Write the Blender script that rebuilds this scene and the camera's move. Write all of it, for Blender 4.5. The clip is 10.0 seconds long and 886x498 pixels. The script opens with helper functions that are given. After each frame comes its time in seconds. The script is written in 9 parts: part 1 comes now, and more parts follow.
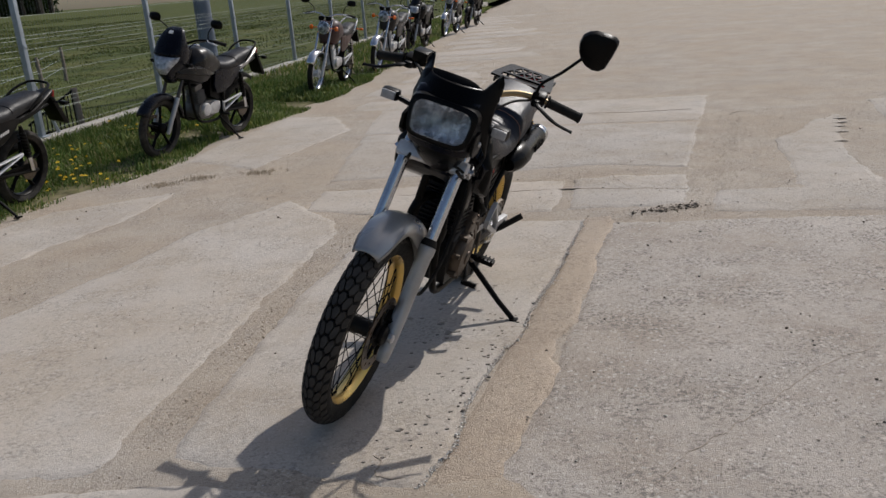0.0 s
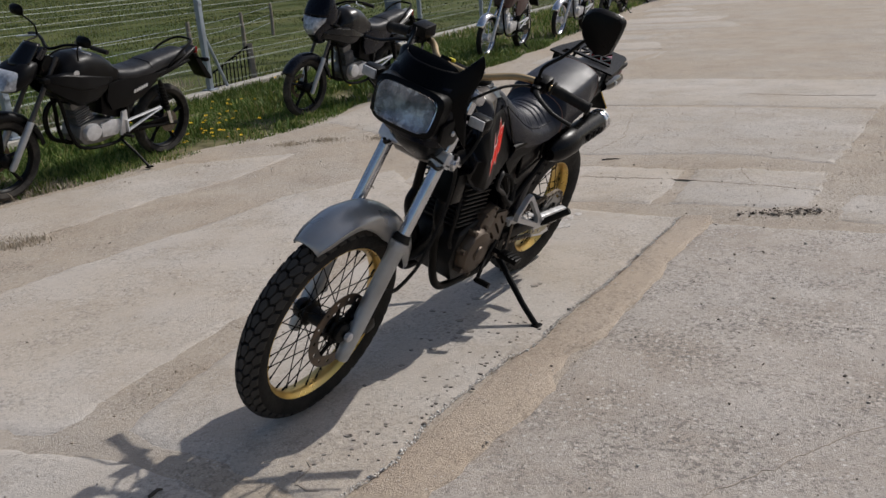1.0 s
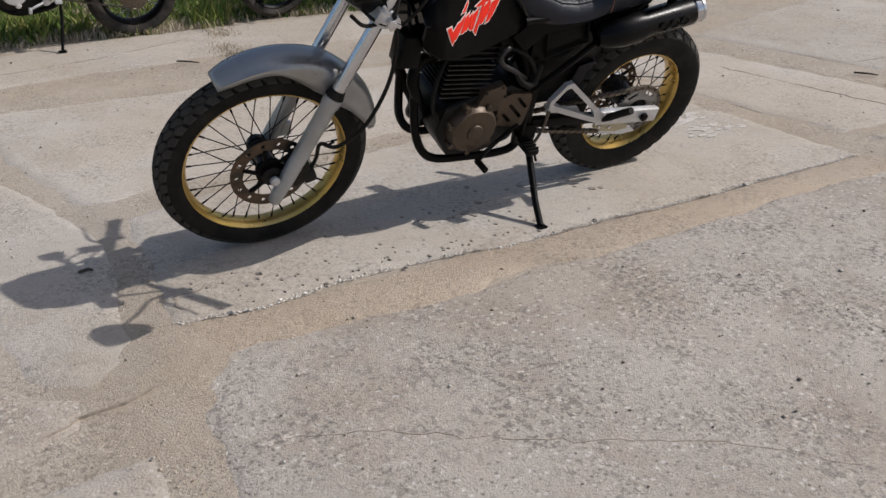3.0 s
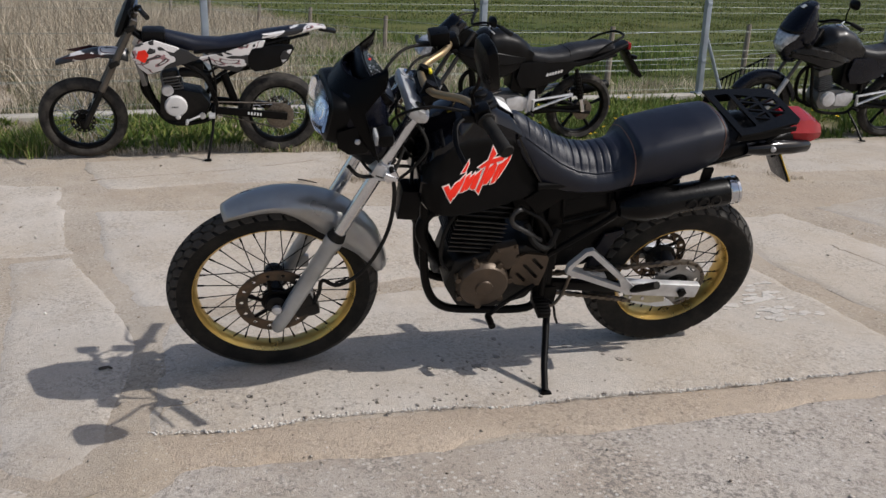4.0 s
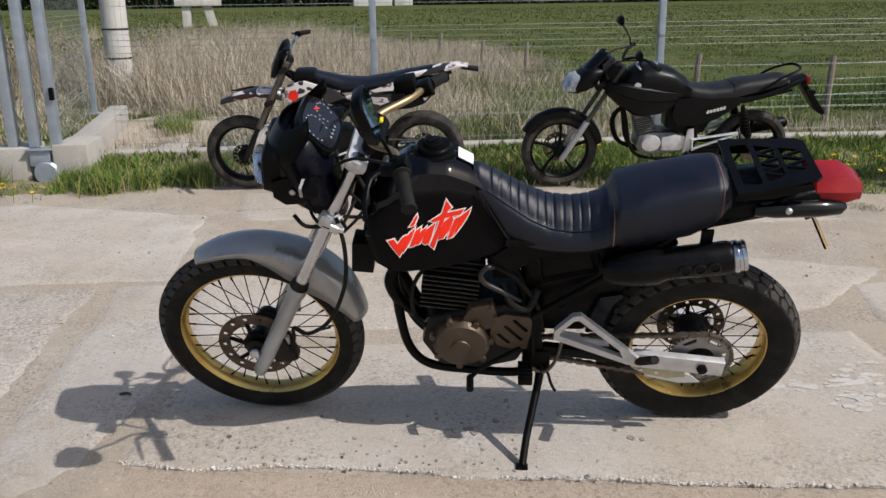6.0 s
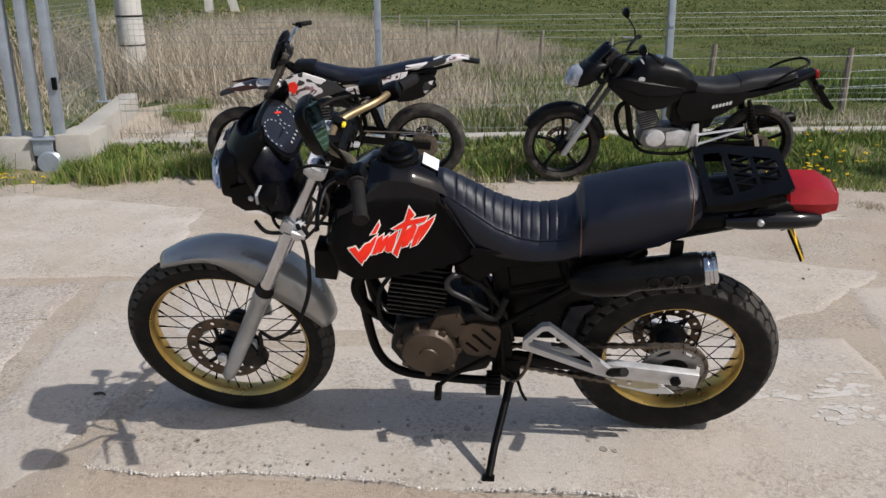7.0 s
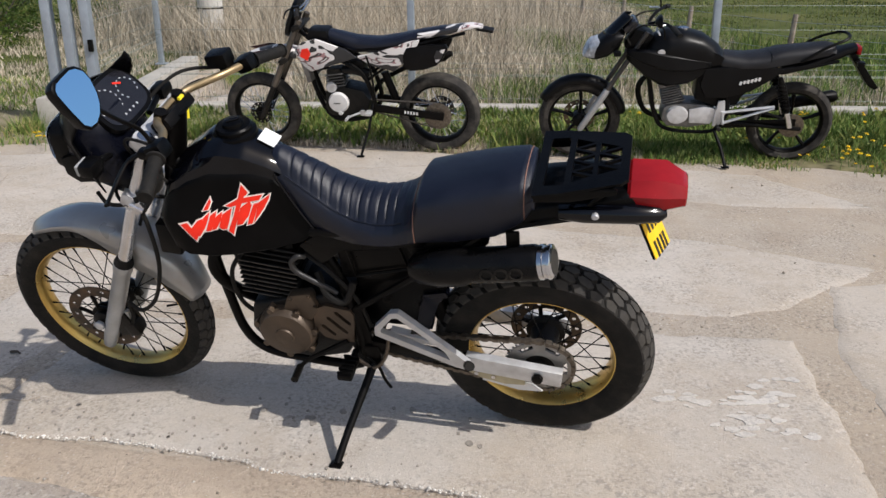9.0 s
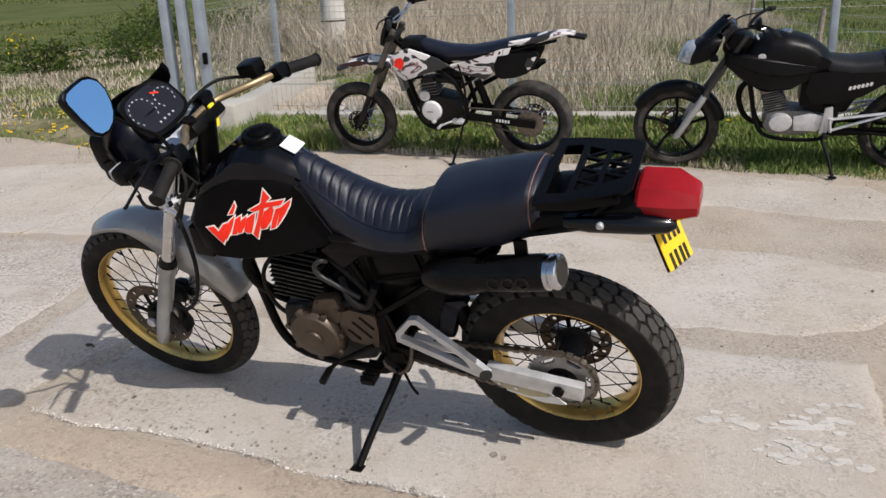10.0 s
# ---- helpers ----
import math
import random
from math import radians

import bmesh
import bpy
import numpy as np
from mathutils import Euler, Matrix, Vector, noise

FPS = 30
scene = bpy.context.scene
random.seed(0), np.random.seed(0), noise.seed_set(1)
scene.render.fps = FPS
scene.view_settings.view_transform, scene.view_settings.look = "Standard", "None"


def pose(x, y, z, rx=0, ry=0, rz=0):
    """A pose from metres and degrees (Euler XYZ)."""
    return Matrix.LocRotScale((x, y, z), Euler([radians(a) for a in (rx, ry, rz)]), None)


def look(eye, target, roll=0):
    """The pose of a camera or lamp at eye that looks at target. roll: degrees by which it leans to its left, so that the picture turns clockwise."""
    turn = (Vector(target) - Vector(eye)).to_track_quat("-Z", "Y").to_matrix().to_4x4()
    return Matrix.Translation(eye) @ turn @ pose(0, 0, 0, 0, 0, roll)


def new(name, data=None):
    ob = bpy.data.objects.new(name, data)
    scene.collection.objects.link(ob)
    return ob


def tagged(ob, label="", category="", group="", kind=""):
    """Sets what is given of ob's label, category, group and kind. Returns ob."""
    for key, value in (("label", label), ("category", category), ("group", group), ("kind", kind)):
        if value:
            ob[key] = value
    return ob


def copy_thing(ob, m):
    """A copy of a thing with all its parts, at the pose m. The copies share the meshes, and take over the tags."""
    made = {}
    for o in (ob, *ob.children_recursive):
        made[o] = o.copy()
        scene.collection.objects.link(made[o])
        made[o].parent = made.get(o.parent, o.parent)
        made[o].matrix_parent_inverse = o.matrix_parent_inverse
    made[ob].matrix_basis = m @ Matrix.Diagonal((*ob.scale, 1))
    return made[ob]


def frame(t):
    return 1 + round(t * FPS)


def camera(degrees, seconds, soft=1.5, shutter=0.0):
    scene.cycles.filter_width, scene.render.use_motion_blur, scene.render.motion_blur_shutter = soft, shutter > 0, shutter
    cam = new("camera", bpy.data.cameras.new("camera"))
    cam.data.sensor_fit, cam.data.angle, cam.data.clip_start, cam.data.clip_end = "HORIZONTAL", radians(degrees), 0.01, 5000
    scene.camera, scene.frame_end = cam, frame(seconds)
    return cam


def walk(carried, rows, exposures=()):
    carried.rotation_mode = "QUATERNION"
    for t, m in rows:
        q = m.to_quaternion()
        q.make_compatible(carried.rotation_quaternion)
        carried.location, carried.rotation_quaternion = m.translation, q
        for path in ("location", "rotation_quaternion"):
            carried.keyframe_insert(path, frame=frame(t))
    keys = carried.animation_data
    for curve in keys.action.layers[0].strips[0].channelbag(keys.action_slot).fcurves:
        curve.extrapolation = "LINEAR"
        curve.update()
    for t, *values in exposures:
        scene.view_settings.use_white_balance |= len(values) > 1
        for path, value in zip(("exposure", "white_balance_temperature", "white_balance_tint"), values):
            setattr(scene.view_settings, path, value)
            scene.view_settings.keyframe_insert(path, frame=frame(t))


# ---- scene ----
cam = camera(54.9, 10.0)
PATH = [
    (0, (0.495, 0.133, 1.418), (0.322, 2.033, 0.816), -4.8),
    (0.5, (0.828, 0.343, 1.408), (0.425, 2.208, 0.807), -4.8),
    (1, (1.172, 0.565, 1.38), (0.527, 2.344, 0.735), -4.2),
    (1.5, (1.512, 0.759, 1.324), (0.65, 2.414, 0.604), -4.0),
    (1.6, (1.522, 0.833, 1.327), (0.641, 2.464, 0.575), -3.7),
    (2, (1.835, 1.053, 1.264), (0.754, 2.527, 0.452), -4.3),
    (2.2, (1.957, 1.153, 1.263), (0.812, 2.551, 0.406), -4.2),
    (3.3, (2.377, 1.629, 1.282), (0.921, 2.714, 0.442), -1.0),
    (3.5, (2.446, 1.756, 1.301), (0.911, 2.777, 0.525), -0.6),
    (4, (2.581, 1.982, 1.354), (0.903, 2.878, 0.736), 1.4),
    (4.5, (2.65, 2.156, 1.374), (0.89, 2.938, 0.833), 1.7),
    (5, (2.726, 2.388, 1.383), (0.905, 3.013, 0.841), 0.8),
    (5.2, (2.713, 2.532, 1.367), (0.865, 3.074, 0.827), 0.1),
    (6.5, (2.729, 2.937, 1.419), (0.838, 3.25, 0.848), -0.7),
    (7, (2.685, 3.034, 1.435), (0.796, 3.332, 0.85), -0.6),
    (7.5, (2.689, 3.259, 1.421), (0.79, 3.475, 0.832), -0.9),
    (8, (2.675, 3.531, 1.392), (0.773, 3.641, 0.783), -1.2),
    (8.5, (2.675, 3.69, 1.379), (0.775, 3.774, 0.759), -0.7),
    (9, (2.643, 3.784, 1.44), (0.754, 3.829, 0.784), -0.4),
    (9.5, (2.62, 3.891, 1.441), (0.729, 3.819, 0.793), -0.9),
    (10, (2.617, 4.098, 1.426), (0.737, 3.836, 0.796), -2.2),
]
walk(cam, [(t, look(eye, target, roll)) for t, eye, target, roll in PATH], exposures=[(0, -0.39), (0.6, -0.35), (2, -0.15), (3.5, -0.12), (4.5, 0.02), (7, 0.10), (8.5, 0.18), (10, 0.19)])

# ---- world, sun, exposure ----
SUN_DIR = Vector((0.61, 0.79, 1.0)).normalized()
world = bpy.data.worlds.new("sky_world")
scene.world = world
world.use_nodes = True
wn = world.node_tree.nodes
sky = wn.new("ShaderNodeTexSky")
sky.sky_type, sky.sun_disc = "NISHITA", False
sky.sun_elevation = math.asin(SUN_DIR.z)
sky.sun_rotation = math.atan2(SUN_DIR.x, SUN_DIR.y)
sky.air_density, sky.dust_density, sky.ozone_density = 0.9, 2.0, 0.2
world.node_tree.links.new(sky.outputs[0], wn["Background"].inputs[0])
wn["Background"].inputs[1].default_value = 0.115
sun = new("sun", bpy.data.lights.new("sun", "SUN"))
sun.data.energy, sun.data.angle, sun.data.color = 3.75, radians(0.55), (1.0, 0.965, 0.93)
sun.matrix_world = look((20, 26, 33), (0, 0, 0))


# ---- materials ----
def pbr(name, col, rough=0.5, metal=0.0, var=0.12, scale=18.0, bump=0.0, bump_scale=120.0, tint=None, tint_amount=0.0,
        tint_scale=6.0, coat=0.0, spec=0.5, rnd=0.0, rough_var=0.12):
    """Two scales of colour variation, roughness variation and fine relief."""
    m = bpy.data.materials.new(name)
    m.use_nodes = True
    nt, nd, lk = m.node_tree, m.node_tree.nodes, m.node_tree.links
    b = nd["Principled BSDF"]
    b.inputs["Metallic"].default_value = metal
    b.inputs["Coat Weight"].default_value = coat
    b.inputs["Specular IOR Level"].default_value = spec
    co = nd.new("ShaderNodeTexCoord")
    n1 = nd.new("ShaderNodeTexNoise")
    n1.inputs["Scale"].default_value, n1.inputs["Detail"].default_value = scale, 6
    lk.new(co.outputs["Object"], n1.inputs["Vector"])
    r1 = nd.new("ShaderNodeMapRange")
    r1.inputs[1].default_value, r1.inputs[2].default_value = 0.3, 0.7
    r1.inputs[3].default_value, r1.inputs[4].default_value = 1 - var, 1 + var
    lk.new(n1.outputs[0], r1.inputs[0])
    mul = nd.new("ShaderNodeVectorMath")
    mul.operation = "SCALE"
    mul.inputs[0].default_value = col
    lk.new(r1.outputs[0], mul.inputs["Scale"])
    out = mul.outputs[0]
    if rnd:
        oi = nd.new("ShaderNodeObjectInfo")
        r3 = nd.new("ShaderNodeMapRange")
        r3.inputs[3].default_value, r3.inputs[4].default_value = 1 - rnd, 1 + rnd
        lk.new(oi.outputs["Random"], r3.inputs[0])
        m3 = nd.new("ShaderNodeVectorMath")
        m3.operation = "SCALE"
        lk.new(out, m3.inputs[0])
        lk.new(r3.outputs[0], m3.inputs["Scale"])
        out = m3.outputs[0]
    if tint:
        n2 = nd.new("ShaderNodeTexNoise")
        n2.inputs["Scale"].default_value, n2.inputs["Detail"].default_value = tint_scale, 8
        n2.inputs["Roughness"].default_value = 0.65
        lk.new(co.outputs["Object"], n2.inputs["Vector"])
        r2 = nd.new("ShaderNodeMapRange")
        r2.inputs[1].default_value, r2.inputs[2].default_value = 0.42, 0.68
        r2.inputs[4].default_value = tint_amount
        lk.new(n2.outputs[0], r2.inputs[0])
        mx = nd.new("ShaderNodeMix")
        mx.data_type = "RGBA"
        lk.new(r2.outputs[0], mx.inputs[0])
        lk.new(out, mx.inputs[6])
        mx.inputs[7].default_value = (*tint, 1)
        out = mx.outputs[2]
    lk.new(out, b.inputs["Base Color"])
    rr = nd.new("ShaderNodeMapRange")
    rr.inputs[1].default_value, rr.inputs[2].default_value = 0.3, 0.7
    rr.inputs[3].default_value, rr.inputs[4].default_value = max(0.02, rough - rough_var * 0.5), min(1, rough + rough_var)
    lk.new(n1.outputs[0], rr.inputs[0])
    lk.new(rr.outputs[0], b.inputs["Roughness"])
    if bump:
        n4 = nd.new("ShaderNodeTexNoise")
        n4.inputs["Scale"].default_value, n4.inputs["Detail"].default_value = bump_scale, 5
        lk.new(co.outputs["Object"], n4.inputs["Vector"])
        bp = nd.new("ShaderNodeBump")
        bp.inputs["Strength"].default_value, bp.inputs["Distance"].default_value = bump, 0.004
        lk.new(n4.outputs[0], bp.inputs["Height"])
        lk.new(bp.outputs[0], b.inputs["Normal"])
    return m


def concrete(name, base, dust, dust_amount, grit, seed, rnd=0.05, relief=1.0):
    """Weathered cast concrete: cloudy tone, drifted dust, stains, exposed stones in light and dark specks."""
    m = bpy.data.materials.new(name)
    m.use_nodes = True
    nd, lk = m.node_tree.nodes, m.node_tree.links
    b = nd["Principled BSDF"]
    b.inputs["Specular IOR Level"].default_value = 0.25
    co = nd.new("ShaderNodeNewGeometry")
    mp = nd.new("ShaderNodeMapping")
    mp.inputs["Location"].default_value = (seed, seed * 0.7, 0)
    lk.new(co.outputs["Position"], mp.inputs["Vector"])

    def tex(scale, detail=6, rough=0.6):
        n = nd.new("ShaderNodeTexNoise")
        n.inputs["Scale"].default_value, n.inputs["Detail"].default_value, n.inputs["Roughness"].default_value = scale, detail, rough
        lk.new(mp.outputs[0], n.inputs["Vector"])
        return n.outputs[0]

    def ramp(src, lo, hi, a, c):
        r = nd.new("ShaderNodeMapRange")
        for i, v in enumerate((lo, hi, a, c)):
            r.inputs[i + 1].default_value = v
        lk.new(src, r.inputs[0])
        return r.outputs[0]

    def mix(fac, a, col):
        x = nd.new("ShaderNodeMix")
        x.data_type = "RGBA"
        lk.new(fac, x.inputs[0])
        if isinstance(a, tuple):
            x.inputs[6].default_value = (*a, 1)
        else:
            lk.new(a, x.inputs[6])
        x.inputs[7].default_value = (*col, 1)
        return x.outputs[2]

    c = mix(ramp(tex(1.4, 8), 0.35, 0.7, 0, 1), tuple(v * 0.9 for v in base), tuple(v * 1.08 for v in base))
    c = mix(ramp(tex(0.8, 12, 0.70), 0.40, 0.60, 0, dust_amount), c, dust)
    c = mix(ramp(tex(2.4, 10, 0.72), 0.48, 0.64, 0, 0.2 + 0.35 * grit), c, tuple(v * f for v, f in zip(dust, (0.80, 0.77, 0.74))))
    c = mix(ramp(tex(5.0, 8, 0.7), 0.62, 0.78, 0, 0.45), c, tuple(v * 0.62 for v in base))
    c = mix(ramp(tex(0.9, 9, 0.75), 0.63, 0.74, 0, 0.35), c, tuple(min(0.75, v * 1.35) for v in base))
    c = mix(ramp(tex(38.0, 9, 0.9), 0.42, 0.66, 0, 0.35), c, tuple(v * 0.66 for v in base))
    patch = ramp(tex(3.1, 8, 0.72), 0.42, 0.60, 0.12, 1)
    for sc, lo, hi, k, f in ((58.0, 0.53, 0.59, 0.85, 0.42), (44.0, 0.60, 0.66, 0.6, 1.42), (105.0, 0.56, 0.62, 0.7, 0.38)):
        both = nd.new("ShaderNodeMath")
        both.operation = "MULTIPLY"
        lk.new(ramp(tex(sc, 3, 0.55), lo, hi, 0, k * grit), both.inputs[0])
        lk.new(patch, both.inputs[1])
        c = mix(both.outputs[0], c, tuple(min(0.72, v * f) for v in base))
    c = mix(ramp(tex(95.0, 6, 0.8), 0.56, 0.70, 0, 0.55), c, tuple(min(0.8, v * 1.4) for v in base))
    for scale, col, lo, hi in ((75.0 - 25 * grit, tuple(v * 0.30 for v in base), 0.0, 0.14 + 0.16 * grit), (52.0 - 16 * grit, (0.68, 0.65, 0.61), 0.0, 0.12 + 0.14 * grit)):
        v = nd.new("ShaderNodeTexVoronoi")
        v.inputs["Scale"].default_value = scale
        lk.new(mp.outputs[0], v.inputs["Vector"])
        spots = ramp(v.outputs["Distance"], lo, hi, grit, 0)
        where = ramp(tex(2.3, 6, 0.7), 0.40, 0.58, 0.25, 1)
        both = nd.new("ShaderNodeMath")
        both.operation = "MULTIPLY"
        lk.new(spots, both.inputs[0])
        lk.new(where, both.inputs[1])
        c = mix(both.outputs[0], c, col)
    oi = nd.new("ShaderNodeObjectInfo")
    sc = nd.new("ShaderNodeVectorMath")
    sc.operation = "SCALE"
    lk.new(c, sc.inputs[0])
    lk.new(ramp(oi.outputs["Random"], 0, 1, 1 - rnd, 1 + rnd), sc.inputs["Scale"])
    lk.new(sc.outputs[0], b.inputs["Base Color"])
    b.inputs["Roughness"].default_value = 0.9
    b.inputs["Specular IOR Level"].default_value = 0.2
    h = nd.new("ShaderNodeMath")
    h.operation = "ADD"
    lk.new(tex(150, 3, 0.7), h.inputs[0])
    lk.new(tex(9, 10, 0.8), h.inputs[1])
    bp = nd.new("ShaderNodeBump")
    bp.inputs["Strength"].default_value, bp.inputs["Distance"].default_value = 0.7, (0.005 + 0.002 * grit) * relief
    lk.new(h.outputs[0], bp.inputs["Height"])
    lk.new(bp.outputs[0], b.inputs["Normal"])
    return m


M = {}
M["slab"] = concrete("slab_concrete", (0.512, 0.465, 0.414), (0.447, 0.370, 0.283), 0.57, 0.60, 23.0)
M["slab_rough"] = concrete("rough_concrete", (0.500, 0.450, 0.400), (0.42, 0.352, 0.285), 0.50, 1.08, 11.0)
M["dirt"] = concrete("sandy_dirt", (0.456, 0.398, 0.334), (0.434, 0.358, 0.276), 1.0, 0.75, 23.0, relief=1.4)
M["kerb"] = concrete("kerb_concrete", (0.46, 0.44, 0.40), (0.40, 0.34, 0.27), 0.3, 0.3, 31.0)
M["black_gloss"] = pbr("black_paint", (0.0012, 0.0013, 0.0024), 0.09, 0, 0.3, 9, tint=(0.0046, 0.0048, 0.0062), tint_amount=0.15, coat=0.0, spec=0.34, rough_var=0.06)
M["screen_black"] = pbr("black_screen_plastic", (0.0008, 0.0008, 0.0012), 0.30, 0, 0.3, 16, 0.05, 200, (0.0030, 0.0030, 0.0034), 0.3, spec=0.09)
M["black_plastic"] = pbr("black_plastic", (0.0010, 0.0010, 0.0013), 0.32, 0, 0.3, 22, 0.15, 300, (0.0060, 0.0056, 0.0052), 0.4, spec=0.12)
M["black_metal"] = pbr("black_painted_steel", (0.0013, 0.0012, 0.0012), 0.40, 0, 0.3, 30, 0.1, 200, (0.008, 0.006, 0.005), 0.40, 12, spec=0.12)
# blue in base and tint stands in for sky sheen on black vinyl
M["vinyl"] = pbr("seat_vinyl", (0.0040, 0.0056, 0.0135), 0.36, 0, 0.2, 14, 0.25, 420, (0.0078, 0.0095, 0.0180), 0.35, spec=0.40)
M["rubber"] = pbr("tyre_rubber", (0.007, 0.0067, 0.0064), 0.7, 0, 0.25, 25, 0.3, 250, (0.040, 0.034, 0.027), 0.40, 14, spec=0.2)
M["dusty_rubber"] = pbr("dusty_tyre_rubber", (0.030, 0.028, 0.026), 0.8, 0, 0.3, 18, 0.3, 200, (0.105, 0.092, 0.078), 0.55, 9, spec=0.15)
# paler than the tyre: worn tops, plus painted contrast for shade in the grooves
M["tread"] = pbr("worn_tread_rubber", (0.042, 0.039, 0.036), 0.75, 0, 0.3, 40, 0.2, 200, (0.060, 0.052, 0.042), 0.5, 18, spec=0.2)
M["pale_lens"] = pbr("pale_lens", (0.34, 0.34, 0.34), 0.2, 0, 0.2, 40)
M["gold"] = pbr("gold_anodised_rim", (0.62, 0.42, 0.12), 0.30, 0.85, 0.12, 20, 0.05, 200, (0.45, 0.34, 0.16), 0.5)
M["steel"] = pbr("bright_steel", (0.62, 0.63, 0.66), 0.16, 1.0, 0.08, 25, tint=(0.35, 0.33, 0.30), tint_amount=0.3)
M["alloy"] = pbr("cast_alloy", (0.60, 0.60, 0.61), 0.36, 0.45, 0.12, 25, 0.15, 180, (0.30, 0.28, 0.25), 0.4, 9)
M["silver_paint"] = pbr("silver_paint", (0.36, 0.36, 0.36), 0.30, 0.45, 0.08, 7, 0.03, 90, (0.27, 0.24, 0.20), 0.5, 5, coat=0.4)
M["slider_grey"] = pbr("grey_slider_paint", (0.42, 0.43, 0.44), 0.40, 0.5, 0.1, 14, 0.1, 120, (0.25, 0.24, 0.22), 0.4, 9)
M["disc"] = pbr("brake_disc_steel", (0.065, 0.056, 0.048), 0.38, 0.9, 0.15, 40, tint=(0.20, 0.13, 0.08), tint_amount=0.6, tint_scale=20)
M["bronze"] = pbr("bronze_engine_paint", (0.088, 0.063, 0.043), 0.42, 0.45, 0.25, 18, 0.2, 160, (0.06, 0.045, 0.035), 0.6, 15)
M["engine_dark"] = pbr("dark_engine_metal", (0.005, 0.0047, 0.0045), 0.44, 0.3, 0.3, 24, 0.25, 160, (0.024, 0.020, 0.017), 0.5, 12, spec=0.3)
M["bar_gold"] = pbr("worn_bronze_bar", (0.36, 0.27, 0.15), 0.38, 0.8, 0.2, 30, tint=(0.15, 0.11, 0.07), tint_amount=0.5, tint_scale=30)
M["red_decal"] = pbr("orange_red_decal", (0.80, 0.026, 0.010), 0.45, 0, 0.10, 12, spec=0.3)
M["white_decal"] = pbr("white_decal", (0.78, 0.70, 0.66), 0.45, 0, 0.06, 12)
M["red_lens"] = pbr("red_lens", (0.23, 0.006, 0.008), 0.16, 0, 0.15, 12, spec=0.3)
M["yellow_plate"] = pbr("yellow_plate", (0.85, 0.52, 0.015), 0.4, 0, 0.06, 14, tint=(0.5, 0.33, 0.05), tint_amount=0.3)
M["yellowed_plastic"] = pbr("yellowed_plastic", (0.42, 0.37, 0.24), 0.5, 0, 0.15, 30, tint=(0.25, 0.20, 0.13), tint_amount=0.4)
M["ink"] = pbr("black_ink", (0.015, 0.014, 0.012), 0.5)
M["yellow_tag"] = pbr("yellow_plastic_tag", (0.80, 0.66, 0.02), 0.5)
M["orange_stitch"] = pbr("orange_piping", (0.17, 0.085, 0.06), 0.6, 0, 0.3, 90)
M["chain"] = pbr("oiled_chain_steel", (0.16, 0.135, 0.11), 0.42, 0.8, 0.3, 90, tint=(0.06, 0.045, 0.03), tint_amount=0.7, tint_scale=60)
M["sprocket_steel"] = pbr("dull_sprocket_steel", (0.26, 0.25, 0.235), 0.4, 0.6, 0.2, 50, tint=(0.12, 0.10, 0.08), tint_amount=0.5, tint_scale=25)
M["white_label"] = pbr("white_sticker", (0.72, 0.72, 0.70), 0.5)
M["dial"] = pbr("dial_face", (0.010, 0.010, 0.013), 0.12)
M["tick"] = pbr("dial_marks", (0.34, 0.35, 0.37), 0.5)
M["galv"] = pbr("galvanised_steel", (0.32, 0.36, 0.41), 0.45, 0.45, 0.12, 12, 0.05, 90, (0.22, 0.25, 0.29), 0.5, 4)
M["pole_steel"] = pbr("slate_grey_pole_paint", (0.15, 0.18, 0.24), 0.45, 0.2, 0.15, 9, 0.05, 90, (0.10, 0.12, 0.16), 0.5, 3)
M["wire"] = pbr("green_grey_wire", (0.20, 0.225, 0.20), 0.55, 0.3)
M["pole"] = pbr("weathered_pole_concrete", (0.50, 0.48, 0.45), 0.85, 0, 0.12, 6, 0.4, 60, (0.34, 0.33, 0.30), 0.6, 3)
M["old_wood"] = pbr("grey_weathered_wood", (0.24, 0.20, 0.16), 0.85, 0, 0.25, 30, 0.5, 80, (0.12, 0.10, 0.08), 0.5, 10)
# bright mottling is painted in for glints and streaks in the lamp
M["smoke_lens"] = pbr("lamp_reflector", (0.10, 0.115, 0.14), 0.20, 0.5, 0.8, 24, 0.6, 40, (0.60, 0.65, 0.72), 0.85, 17)
M["blue_paint"] = pbr("dark_blue_paint", (0.0030, 0.0038, 0.0090), 0.26, 0, 0.2, 10, spec=0.3)
M["grey_gun"] = pbr("gunmetal_paint", (0.008, 0.0078, 0.0088), 0.28, 0.25, 0.15, 10, tint=(0.012, 0.012, 0.012), tint_amount=0.4, spec=0.4)
M["orange_lens"] = pbr("orange_lens", (0.75, 0.14, 0.01), 0.2, 0, 0.1, 12)
M["white_plastic"] = pbr("white_plastic", (0.66, 0.65, 0.64), 0.35, 0, 0.08, 14, tint=(0.4, 0.38, 0.36), tint_amount=0.3)
M["red_plastic"] = pbr("dark_red_plastic", (0.030, 0.005, 0.005), 0.35, 0, 0.15, 14)
M["dusty_black"] = pbr("dusty_black_panel", (0.0024, 0.0024, 0.0030), 0.36, 0, 0.3, 14, 0.1, 200, (0.0060, 0.0057, 0.0056), 0.45, 5, spec=0.16)

